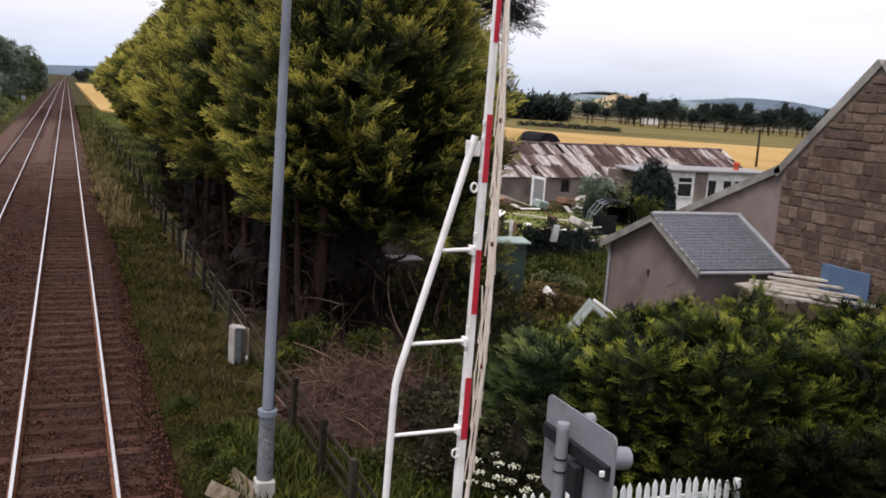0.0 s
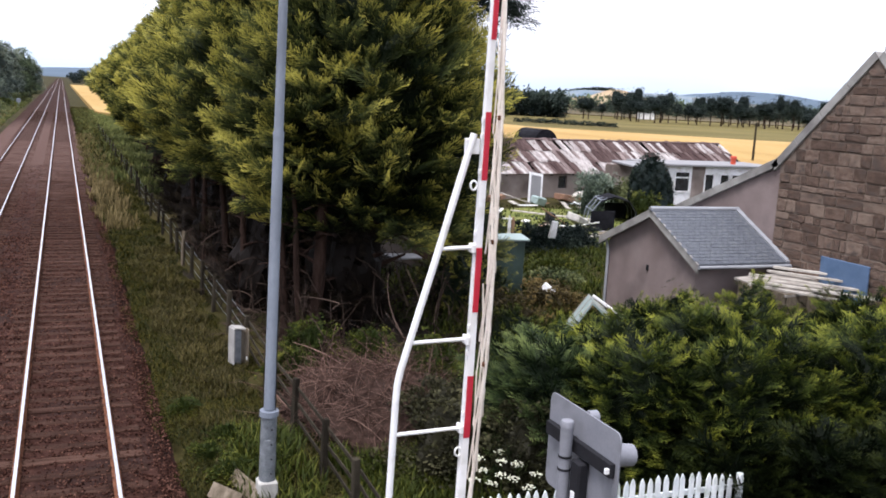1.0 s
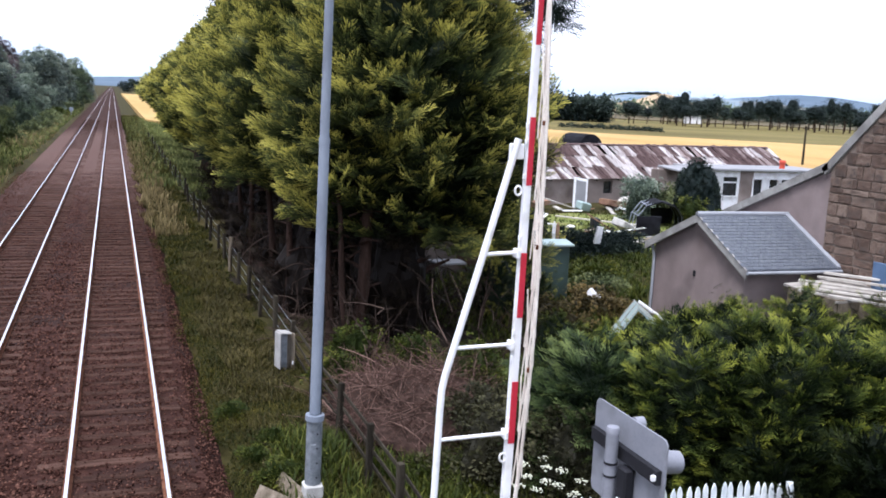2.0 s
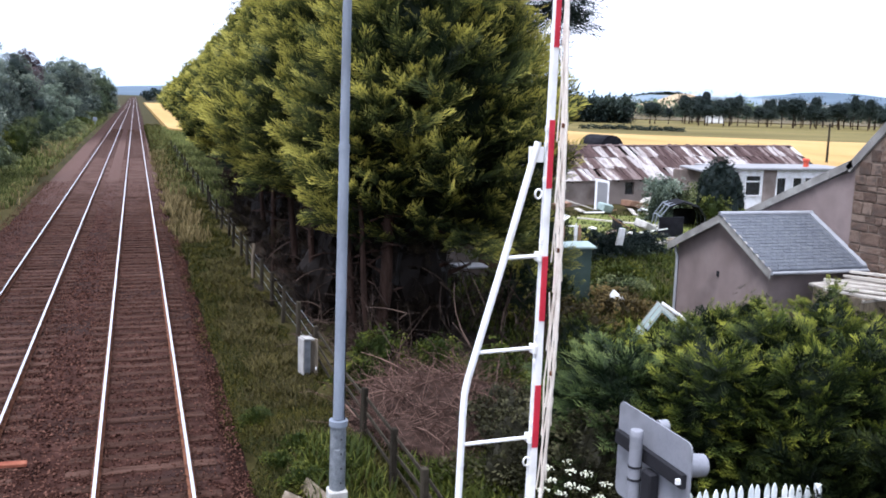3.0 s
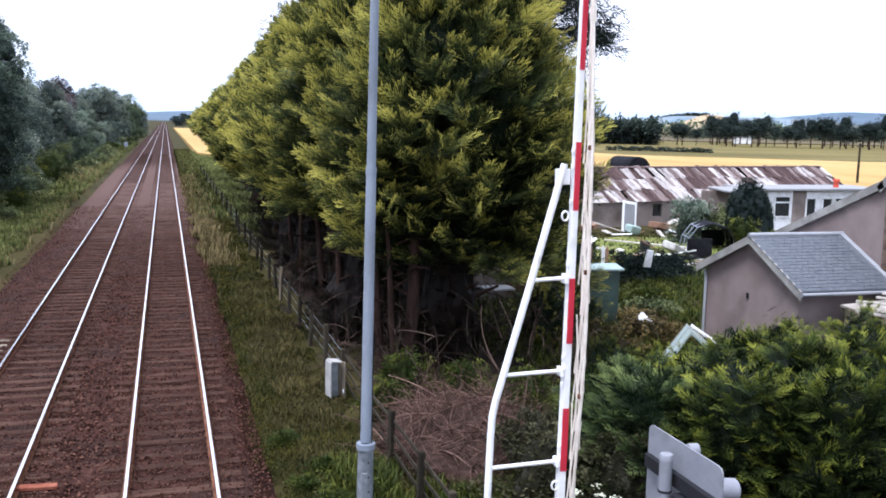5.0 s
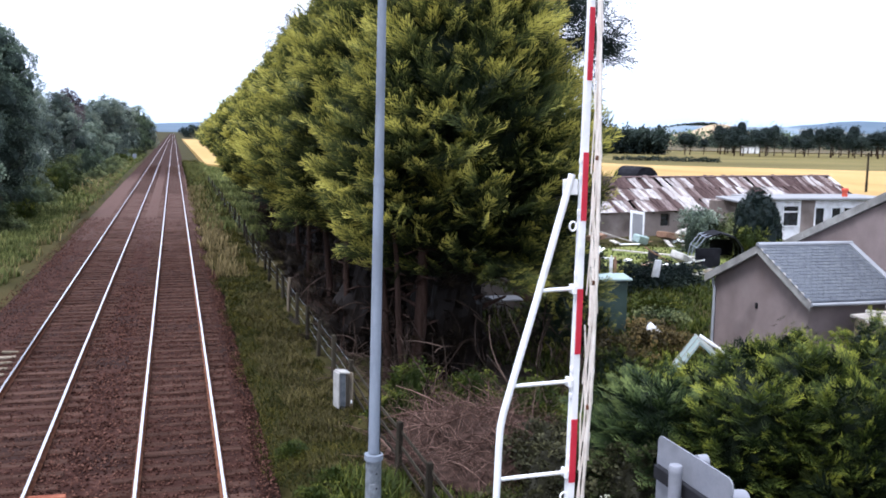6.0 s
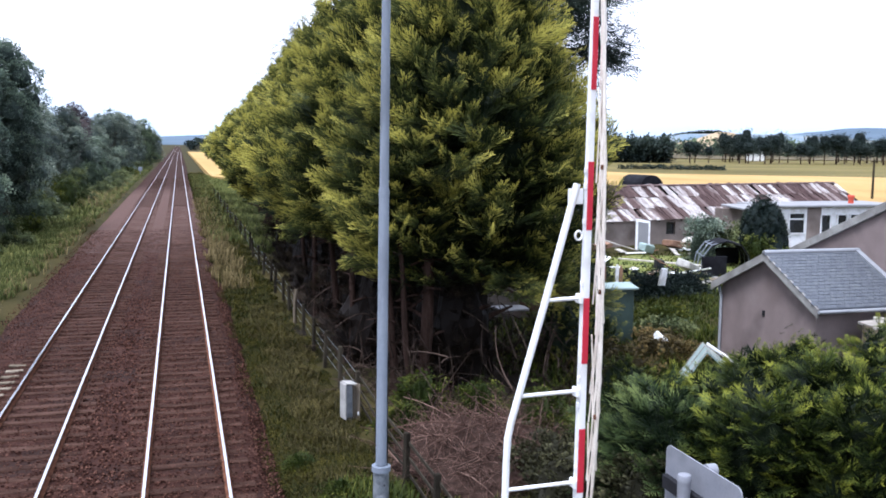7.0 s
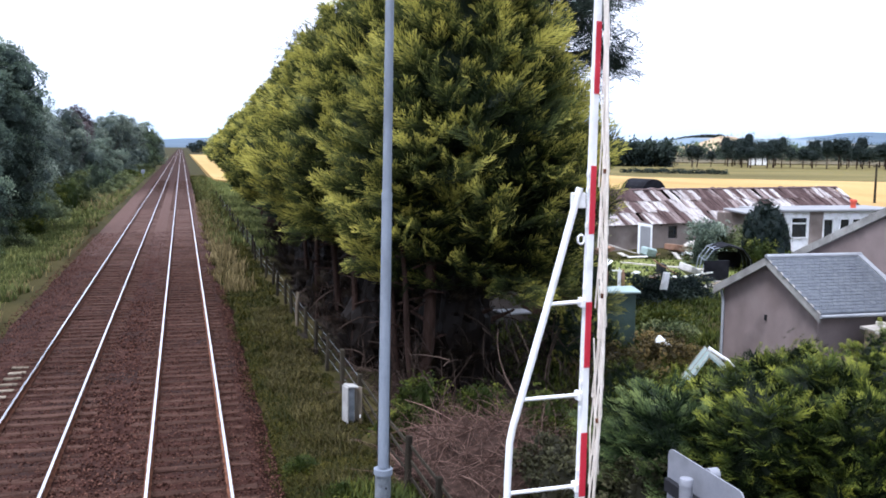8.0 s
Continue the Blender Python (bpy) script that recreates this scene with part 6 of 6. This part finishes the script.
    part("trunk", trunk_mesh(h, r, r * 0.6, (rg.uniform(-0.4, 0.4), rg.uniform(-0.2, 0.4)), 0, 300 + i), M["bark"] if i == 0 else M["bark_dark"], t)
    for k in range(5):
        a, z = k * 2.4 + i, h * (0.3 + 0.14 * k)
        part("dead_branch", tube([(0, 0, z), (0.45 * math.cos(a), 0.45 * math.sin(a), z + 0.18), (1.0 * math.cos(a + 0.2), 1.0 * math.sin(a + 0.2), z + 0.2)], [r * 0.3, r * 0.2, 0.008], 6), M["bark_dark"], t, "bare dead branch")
# two rows of near-black shrubs that stand for the shade under the crowns
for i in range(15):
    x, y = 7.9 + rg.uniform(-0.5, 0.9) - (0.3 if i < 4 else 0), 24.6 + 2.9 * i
    shrub(x, y, 1.7 if i < 4 else 2.0, rg.uniform(3.6, 4.4), 520, 0.42, 210 + i, "gloom", "undergrowth beneath the cypress row, painted near-black for shade", "undergrowth", "cypress", 0.75, "undergrowth")
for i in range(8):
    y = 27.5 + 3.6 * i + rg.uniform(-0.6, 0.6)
    shrub(5.9 + rg.uniform(-0.3, 0.4), y, 1.5, rg.uniform(3.0, 3.6), 360, 0.42 + 0.002 * y, 240 + i, "gloom", "undergrowth beneath the cypress row, painted near-black for shade", "undergrowth", "cypress", 0.8, "undergrowth")
for x, y, r, h in ((5.6, 21.6, 0.7, 0.9), (4.7, 19.6, 0.5, 0.8), (6.9, 20.9, 0.8, 0.9), (7.9, 19.6, 0.9, 1.0)):
    shrub(x, y, r, h, 420, 0.20, int(x * 100), "weed", "low leafy green sapling at the edge of the heap", "sapling", "leaves", 0.5, "saplings")

# ---- big hedge ----
HEDGE = [(8.0, 13.7, 1.5, 2.35), (9.3, 12.9, 1.9, 2.60), (10.6, 12.3, 1.9, 2.70), (11.9, 12.5, 1.9, 2.72), (13.2, 11.9, 2.0, 2.80), (14.5, 12.6, 2.0, 2.95), (15.8, 12.8, 2.1, 3.10), (16.6, 10.6, 2.2, 2.7),
         (8.5, 15.3, 1.6, 2.2), (10.2, 15.0, 1.8, 2.35), (11.9, 15.2, 1.8, 2.45), (13.6, 15.2, 1.9, 2.55), (12.4, 17.4, 1.5, 2.1),
         (9.7, 11.0, 1.2, 1.6), (10.9, 10.4, 1.35, 1.75), (12.3, 9.8, 1.6, 2.0), (14.4, 9.4, 1.9, 2.35), (16.9, 15.6, 1.4, 2.5), (18.2, 13.0, 1.8, 2.6)]
# bushes nearer than y 11.2 take the green with painted shade
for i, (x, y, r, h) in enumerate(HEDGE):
    shrub(x, y, r, h, 2700 if y < 14.5 else 1700, 0.36, 400 + i, "hedge_shade" if y < 11.2 else "hedge_sage" if x < 9 else "hedge", "low hedge bush with shade put into its green" if y < 11.2 else "billowing bright green cypress hedge bush", "hedge_bush", "cypress", 0.56, "garden hedge")
for x, y, r, h in ((6.2, 14.2, 1.0, 1.3), (6.7, 15.6, 1.0, 1.2), (7.1, 13.1, 0.9, 1.5)):
    shrub(x, y, r, h, 700, 0.22, int(y * 50), "bramble", "brownish green bramble bush beside the hedge", "bramble_bush", "leaves", 0.7, "brambles")

# flowers by the picket fence
FLOW = [(6.14, 12.8, 0.58), (6.22, 12.15, 0.56), (6.63, 12.4, 0.6), (6.45, 11.65, 0.54), (5.95, 11.9, 0.56), (7.3, 12.2, 0.75), (6.4, 12.5, 0.62), (6.3, 11.9, 0.6), (6.75, 12.0, 0.58), (6.05, 12.45, 0.52), (6.55, 12.9, 0.6), (5.8, 12.2, 0.5)]
for i, (x, y, h) in enumerate(FLOW):
    t = thing("cow_parsley", "flowering white umbel above the weeds", "flower", (x, y, -0.3), group="white flowers")
    part("stem", tube([(0, 0, 0), (0.02, 0.01, h * 0.6), (0.0, 0.03, h + 0.25)], 0.006, 5), M["weed"], t)
    bm = bmesh.new()
    rg2 = random.Random(600 + i)
    for k in range(24):
        a, r = rg2.uniform(0, 6.28), 0.10 * math.sqrt(rg2.random())
        bmesh.ops.create_icosphere(bm, subdivisions=1, radius=rg2.uniform(0.009, 0.017), matrix=Matrix.Translation((r * math.cos(a), 0.03 + r * math.sin(a), h + 0.27 - r * 0.35 + rg2.uniform(-0.02, 0.02))))
    tagged(part("flower_head", bm, M["petal"], t, "flat white flower head"), kind="stuff")

# ---- garden and yard things ----
cab = thing("garden_store", "dark green metal garden store with a pale lid", "cabinet", (13.95, 28.0, -0.35), -10)
body = part("body", box((1.05, 0.8, 1.9), (0, 0, 0.95), bevel=0.02), M["green_metal"], cab)
part("lid", box((1.25, 1.0, 0.07), (0.03, 0, 1.96), (3, -1, 0), 0.015), M["pale_green"], cab, "pale green sloping lid")
for i in range(3):
    for j in range(2):
        part("louvre", box((0.02, 0.16, 0.06), (-0.53, -0.22 + 0.25 * j, 1.75 - 0.17 * i), bevel=0.006), M["black"], body)
for x, y, h, m in ((14.35, 29.7, 2.3, "brown_board"), (14.8, 29.6, 2.25, "white_paint"), (15.0, 29.7, 2.2, "brown_board")):
    t = thing("garden_stake", "painted wooden garden stake with a pointed head", "stake", (x, y, -0.3), group="garden stakes")
    part("shaft", box((0.12, 0.05, h), (0, 0, h / 2), bevel=0.008), M[m], t)
    part("point", prism([(-0.06, h), (0.06, h), (0, h + 0.18)], "y", -0.025, 0.025), M[m], t)

rg = random.Random(31)
def garden_bush(seed, x, y, r, h, m, lab):
    return shrub(x, y, r, h, int(260 + 300 * r), 0.2 + y * 0.003, seed, m, lab, "garden_bush", "cypress" if m in ("cypress", "hedge") else "leaves", 0.62)


garden_bush(500, 14.6, 31.4, 1.4, 3.0, "cypress", "dark clipped conifer bush behind the store")
garden_bush(501, 18.4, 36.0, 1.4, 1.1, "pine", "dark green low garden hedge")
garden_bush(502, 20.2, 36.4, 1.4, 1.1, "pine", "dark green low garden hedge")
garden_bush(503, 21.8, 37.0, 1.2, 1.0, "pine", "dark green low garden hedge")
garden_bush(504, 29.2, 47.6, 1.15, 2.7, "sage_tree", "pale green feathery bush in the yard")
garden_bush(505, 30.6, 48.4, 1.2, 2.0, "shrub", "olive bush beside the barn")
garden_bush(506, 34.2, 50.6, 1.2, 2.2, "shrub", "yellow-green bush by the annexe")
garden_bush(507, 31.0, 45.0, 1.0, 1.5, "weed", "yellow-green bush beside the tarp")
garden_bush(508, 11.9, 23.2, 1.0, 0.7, "russet", "low russet garden plant")
garden_bush(509, 12.0, 24.6, 1.1, 0.7, "russet", "low olive garden plant")
garden_bush(510, 14.2, 25.0, 1.0, 0.6, "russet", "low russet garden plant")
garden_bush(511, 15.1, 26.8, 0.9, 0.5, "russet", "low leafy garden plant")
garden_bush(512, 11.2, 21.8, 1.1, 0.9, "hedge", "low green garden plant")
garden_bush(513, 12.4, 20.2, 1.1, 0.8, "hedge", "low green garden plant")
garden_bush(514, 10.4, 18.6, 1.2, 1.0, "hedge", "low green garden plant")
garden_bush(515, 14.4, 18.6, 1.1, 1.9, "hedge", "green bush by the garage")
garden_bush(516, 12.8, 27.0, 0.9, 1.1, "cypress", "dark bush in front of the store")
garden_bush(517, 11.2, 26.2, 1.3, 2.0, "cypress", "dark bush by the trees")
garden_bush(518, 16.0, 18.2, 1.0, 2.35, "hedge", "tall green shoots by the garage")
garden_bush(519, 13.4, 17.6, 1.4, 1.7, "hedge", "green bush behind the hedge")
garden_bush(520, 16.2, 28.6, 0.8, 0.4, "shrub", "low olive garden plant")
garden_bush(521, 14.7, 19.3, 1.0, 2.0, "hedge", "feathery green bush by the garage")
garden_bush(522, 15.0, 20.6, 0.9, 1.3, "hedge", "feathery green bush by the garage")
garden_bush(523, 15.3, 17.3, 1.4, 2.6, "hedge", "feathery green bush behind the hedge")
garden_bush(524, 12.2, 18.9, 1.2, 1.45, "hedge", "feathery green bush behind the hedge")
garden_bush(525, 17.7, 15.5, 1.3, 2.7, "hedge", "feathery green bush by the cottage")
garden_bush(526, 17.3, 16.8, 1.1, 2.4, "hedge", "feathery green bush by the cottage")
garden_bush(527, 17.5, 31, 1.0, 0.4, "weed", "low leafy garden plant")
garden_bush(528, 22.8, 52.6, 1.6, 3.2, "shrub", "yellow-green tree branch mass by the barn")
garden_bush(529, 48.5, 52.5, 1.6, 2.2, "shrub", "green bush behind the annexe")


dome = thing("clipped_conifer", "dark green dome-shaped conifer in the yard", "tree", (33.2, 47.6, -0.35))
V, F, q = fan_boughs("round", -1.6, 3.7, 1.5, 420, 10, 0.45, 0.24, 610, "cypress_far", lump=0.1)
part("crown", big_mesh("crown", V, F, M["pine"], q), parent=dome)
bm = lumpy_core(-1.4, 3.6, 1.5, "round", None, 0.92, 5)
me = bpy.data.meshes.new("inner_foliage")
bm.to_mesh(me)
bm.free()
me.materials.append(M["pine"])
# core a little darker than the sprays, for inner shade
me.attributes.new("tip", "FLOAT", "POINT").data.foreach_set("value", np.full(len(me.vertices), -0.1, np.float32))
part("inner_foliage", me, parent=dome)

# covered frame
tp = thing("covered_frame", "bent metal frame half covered with black sheeting", "frame", (28.6, 44.6, -0.35), -20)
arcs = []
for k in range(3):
    y = -0.9 + 0.9 * k
    pts = [(-1.35, y, 0), (-1.2, y, 0.75), (-0.75, y, 1.35), (0, y, 1.55), (0.8, y, 1.35), (1.2, y, 0.8), (1.3, y, 0)]
    part("hoop", tube(pts, 0.035, 6), M["galv"], tp, "bent steel hoop")
for z, x in ((0.75, -1.2), (1.35, -0.75)):
    part("tie", tube([(x, -0.9, z), (x, 0.9, z)], 0.03, 6), M["galv"], tp)
out = [(-0.78, 1.30), (-0.4, 1.48), (0, 1.60), (0.8, 1.40), (1.24, 0.82), (1.36, 0.05), (1.30, 0.05), (1.18, 0.80), (0.76, 1.34), (0, 1.53), (-0.4, 1.42), (-0.76, 1.24)]
part("sheeting", prism(out, "y", -1.0, 1.0), M["tarp"], tp, "sagging black plastic sheeting")
part("sheeting", box((1.3, 0.05, 0.9), (0.5, 0.95, 0.6), (4, 0, 6)), M["tarp"], tp)

# debris
door = thing("old_door", "white framed glazed door leaning on rubbish", "door", (28.3, 53.0, -0.35), 14)
fr = part("leaf", box((1.2, 0.05, 2.0), (0, 0.12, 1.0), (-10, 9, 0), 0.01), M["white_paint"], door)
part("pane", box((0.86, 0.06, 1.6), (0, 0.115, 1.02), (-10, 9, 0)), M["roof_felt"], door, "dull grey glass")
def scrap(name, at, size, rot, m, lab):
    bm = box(size, bevel=min(size) * 0.12)
    bmesh.ops.subdivide_edges(bm, edges=bm.edges[:], cuts=2, use_grid_fill=True)
    for q in bm.verts:
        q.co += Vector((noise.noise(q.co * 3 + Vector(at)), noise.noise(q.co * 3.3 - Vector(at)), noise.noise(q.co * 2.7 + Vector((at[1], at[0], 0))))) * 0.05
    o = tagged(part(name, bm, M[m]), lab, "debris", "yard debris")
    o.matrix_basis = pose(*at, *rot)


scrap("plank", (25.2, 44.6, 0.05), (5.2, 0.16, 0.06), (0, 2, -38), "grey_wood", "long pale plank lying across the yard")
scrap("plank", (23.2, 41.5, 0.0), (2.4, 0.14, 0.05), (0, 6, 30), "grey_wood", "pale plank on the rubble")
scrap("plank", (24.4, 40.8, 0.1), (2.2, 0.2, 0.06), (0, -14, -60), "white_paint", "white painted board on the rubble")
scrap("plank", (23.8, 42.4, 0.3), (1.9, 0.12, 0.06), (0, 28, 10), "brown_board", "tilted brown board in the rubble")
scrap("plank", (22.2, 39.4, -0.1), (3.0, 0.3, 0.25), (0, 0, -12), "old_wood", "heavy old timber baulk")
scrap("plank", (23.4, 38.4, -0.15), (2.2, 0.16, 0.12), (0, 0, 15), "grey_wood", "pale timber on the grass")
scrap("sheet_scrap", (22.4, 47.0, 0.0), (1.2, 0.8, 0.05), (12, -18, 40), "white_paint", "white sheet scrap on the grass")
scrap("sheet_scrap", (27.4, 51.0, 0.1), (0.9, 0.6, 0.5), (10, 12, 20), "pale_green", "pale blue-grey box lying on rubbish")
scrap("sheet_scrap", (30.4, 52.6, 0.1), (1.6, 1.0, 0.4), (0, 8, 10), "brown_board", "broken brown boards heaped by the barn")
scrap("sheet_scrap", (31.6, 52.9, 0.25), (1.2, 0.9, 0.25), (5, -10, 40), "grey_wood", "pale broken boards by the barn")
scrap("sheet_scrap", (32.6, 52.7, 0.15), (1.1, 0.7, 0.5), (0, 10, -15), "tarp", "dark rubbish by the barn")
scrap("plank", (25.9, 51.8, 0.25), (2.6, 0.2, 0.06), (0, 16, -25), "grey_wood", "pale plank by the old door")
scrap("sheet_scrap", (25.2, 52.6, 0.1), (1.3, 0.8, 0.3), (0, -8, 30), "brown_board", "broken boards by the barn")
scrap("plank", (24.3, 53.0, 0.1), (2.2, 0.25, 0.08), (0, 8, 5), "grey_wood", "bleached board by the barn")
scrap("sheet_scrap", (19.3, 34.4, 0.85), (0.3, 0.1, 0.75), (6, 5, 10), "white_paint", "white cloth hung on a bush")
scrap("sheet_scrap", (14.5, 25.9, 0.1), (0.5, 0.4, 0.5), (20, 30, 10), "white_paint", "white rag among the plants")
scrap("sheet_scrap", (24.9, 41.9, 0.2), (1.1, 0.8, 0.4), (10, 22, 30), "concrete", "broken slabs in the rubble")
scrap("sheet_scrap", (25.6, 40.6, 0.3), (1.3, 0.1, 1.1), (0, 0, -10), "tarp", "dark board standing behind the garage")
scrap("sheet_scrap", (24.2, 43.6, 0.1), (0.45, 0.45, 0.5), (0, 4, 0), "black", "black tub on the grass")
scrap("sheet_scrap", (11.9, 32.6, 0.15), (1.5, 0.6, 0.06), (8, 4, 20), "roof_felt", "pale plastic sheet scrap under the trees")
scrap("sheet_scrap", (10.4, 32.4, 0.12), (1.1, 0.5, 0.05), (-6, 10, -10), "roof_felt", "pale plastic sheet scrap under the trees")


rg = random.Random(91)
for i in range(34):
    u = rg.random()
    x, y = (rg.uniform(22.5, 26.5), rg.uniform(38.5, 44)) if u < 0.5 else (rg.uniform(23.5, 33), rg.uniform(50.2, 52.8)) if u < 0.85 else (rg.uniform(20, 25), rg.uniform(44, 50))
    m = rg.choice(["grey_wood", "white_paint", "brown_board", "concrete", "old_wood", "brown_board", "roof_felt", "old_wood"])
    size = (rg.uniform(0.5, 1.9), rg.uniform(0.1, 0.4), rg.uniform(0.04, 0.14))
    o = tagged(part("board_scrap", box(size, bevel=0.01), M[m]), {"grey_wood": "bleached board scrap lying in the yard", "white_paint": "white painted scrap lying in the yard", "brown_board": "brown board scrap lying in the yard",
               "concrete": "broken grey slab in the yard", "old_wood": "old dark timber in the yard", "roof_felt": "scrap of grey roofing in the yard"}[m], "debris", "yard debris")
    o.matrix_basis = pose(x, y, ground_z(x, y) + 0.10 + 0.15 * rg.random(), rg.uniform(-12, 12), rg.uniform(-16, 16), rg.uniform(0, 180))

cloche = thing("cloche", "collapsed garden cloche of clear sheeting and white battens", "cloche", (13.75, 22.1, -0.28), -25)
part("sheet", prism([(-0.7, 0.05), (0, 1.1), (0.9, 0.35), (0.86, 0.32), (0, 1.05), (-0.66, 0.02)], "y", -0.6, 0.6), M["pale_green"], cloche, "cloudy clear sheeting")
for y in (-0.55, 0.0, 0.5):
    part("batten", tube([(-0.72, y, 0.05), (0, y, 1.12), (0.92, y, 0.36)], 0.013, 6), M["grey_wood"], cloche)
part("board", box((1.5, 0.16, 0.06), (0.62, -0.62, 0.90), (0, 32, -8), 0.008), M["white_paint"], cloche, "white painted board")

tel = thing("telegraph_pole", "slim dark timber pole in the wheat", "pole", (math.sin(radians(40.6)) * 122, math.cos(radians(40.6)) * 122, -0.4))
part("shaft", tube([(0, 0, 0), (0, 0, 5.4)], [0.16, 0.11], 8), M["dark_wood"], tel)
part("cross_arm", box((0.9, 0.1, 0.1), (0, 0, 5.1), bevel=0.01), M["dark_wood"], tel)

# ---- stones of the gable ----
stone_me = []
for s in range(6):
    bm = box((1, 1, 1), bevel=0.10)
    for q in bm.verts:
        q.co += Vector((0, noise.noise(q.co * 2 + Vector((s * 5, 0, 0))), noise.noise(q.co * 2 + Vector((0, s * 5, 0))))) * 0.10
    me = bpy.data.meshes.new("stone")
    bm.to_mesh(me)
    bm.free()
    me.materials.append(M["stone"])
    stone_me.append(me)
rg = random.Random(8)
z, made = 1.6, 0
while z < 7.6:
    h = rg.choice([0.17, 0.22, 0.27, 0.36]) if z < 6.8 else 0.22
    lo, hi = 14.67, 20.63
    top = z + h
    if top > 4.85:
        hw = 3.0 * (1 - (top - 4.85) / 2.9)
        lo, hi = 17.65 - hw + 0.02, 17.65 + hw - 0.02
    y = hi
    while y > lo + 0.15:
        w = min(rg.choice([0.22, 0.34, 0.45, 0.6, 0.75]) * rg.uniform(0.8, 1.2), y - lo)
        yc = y - w / 2
        clear = not (15.2 < yc < 16.8 and 3.6 < z + h / 2 < 5.35)
        if clear and y > 15.9 and w > 0.12 and made < 330:
            o = part("stone", stone_me[rg.randrange(6)], parent=gable)
            o.matrix_basis = Matrix.Translation((18.70, yc, z + h / 2)) @ Euler((radians(rg.uniform(-2.5, 2.5)), 0, 0)).to_matrix().to_4x4() @ Matrix.Diagonal((0.03 + 0.06 * rg.random(), w - rg.uniform(0.01, 0.06), h - rg.uniform(0.01, 0.06), 1))
            made += 1
        y -= w
    z = top
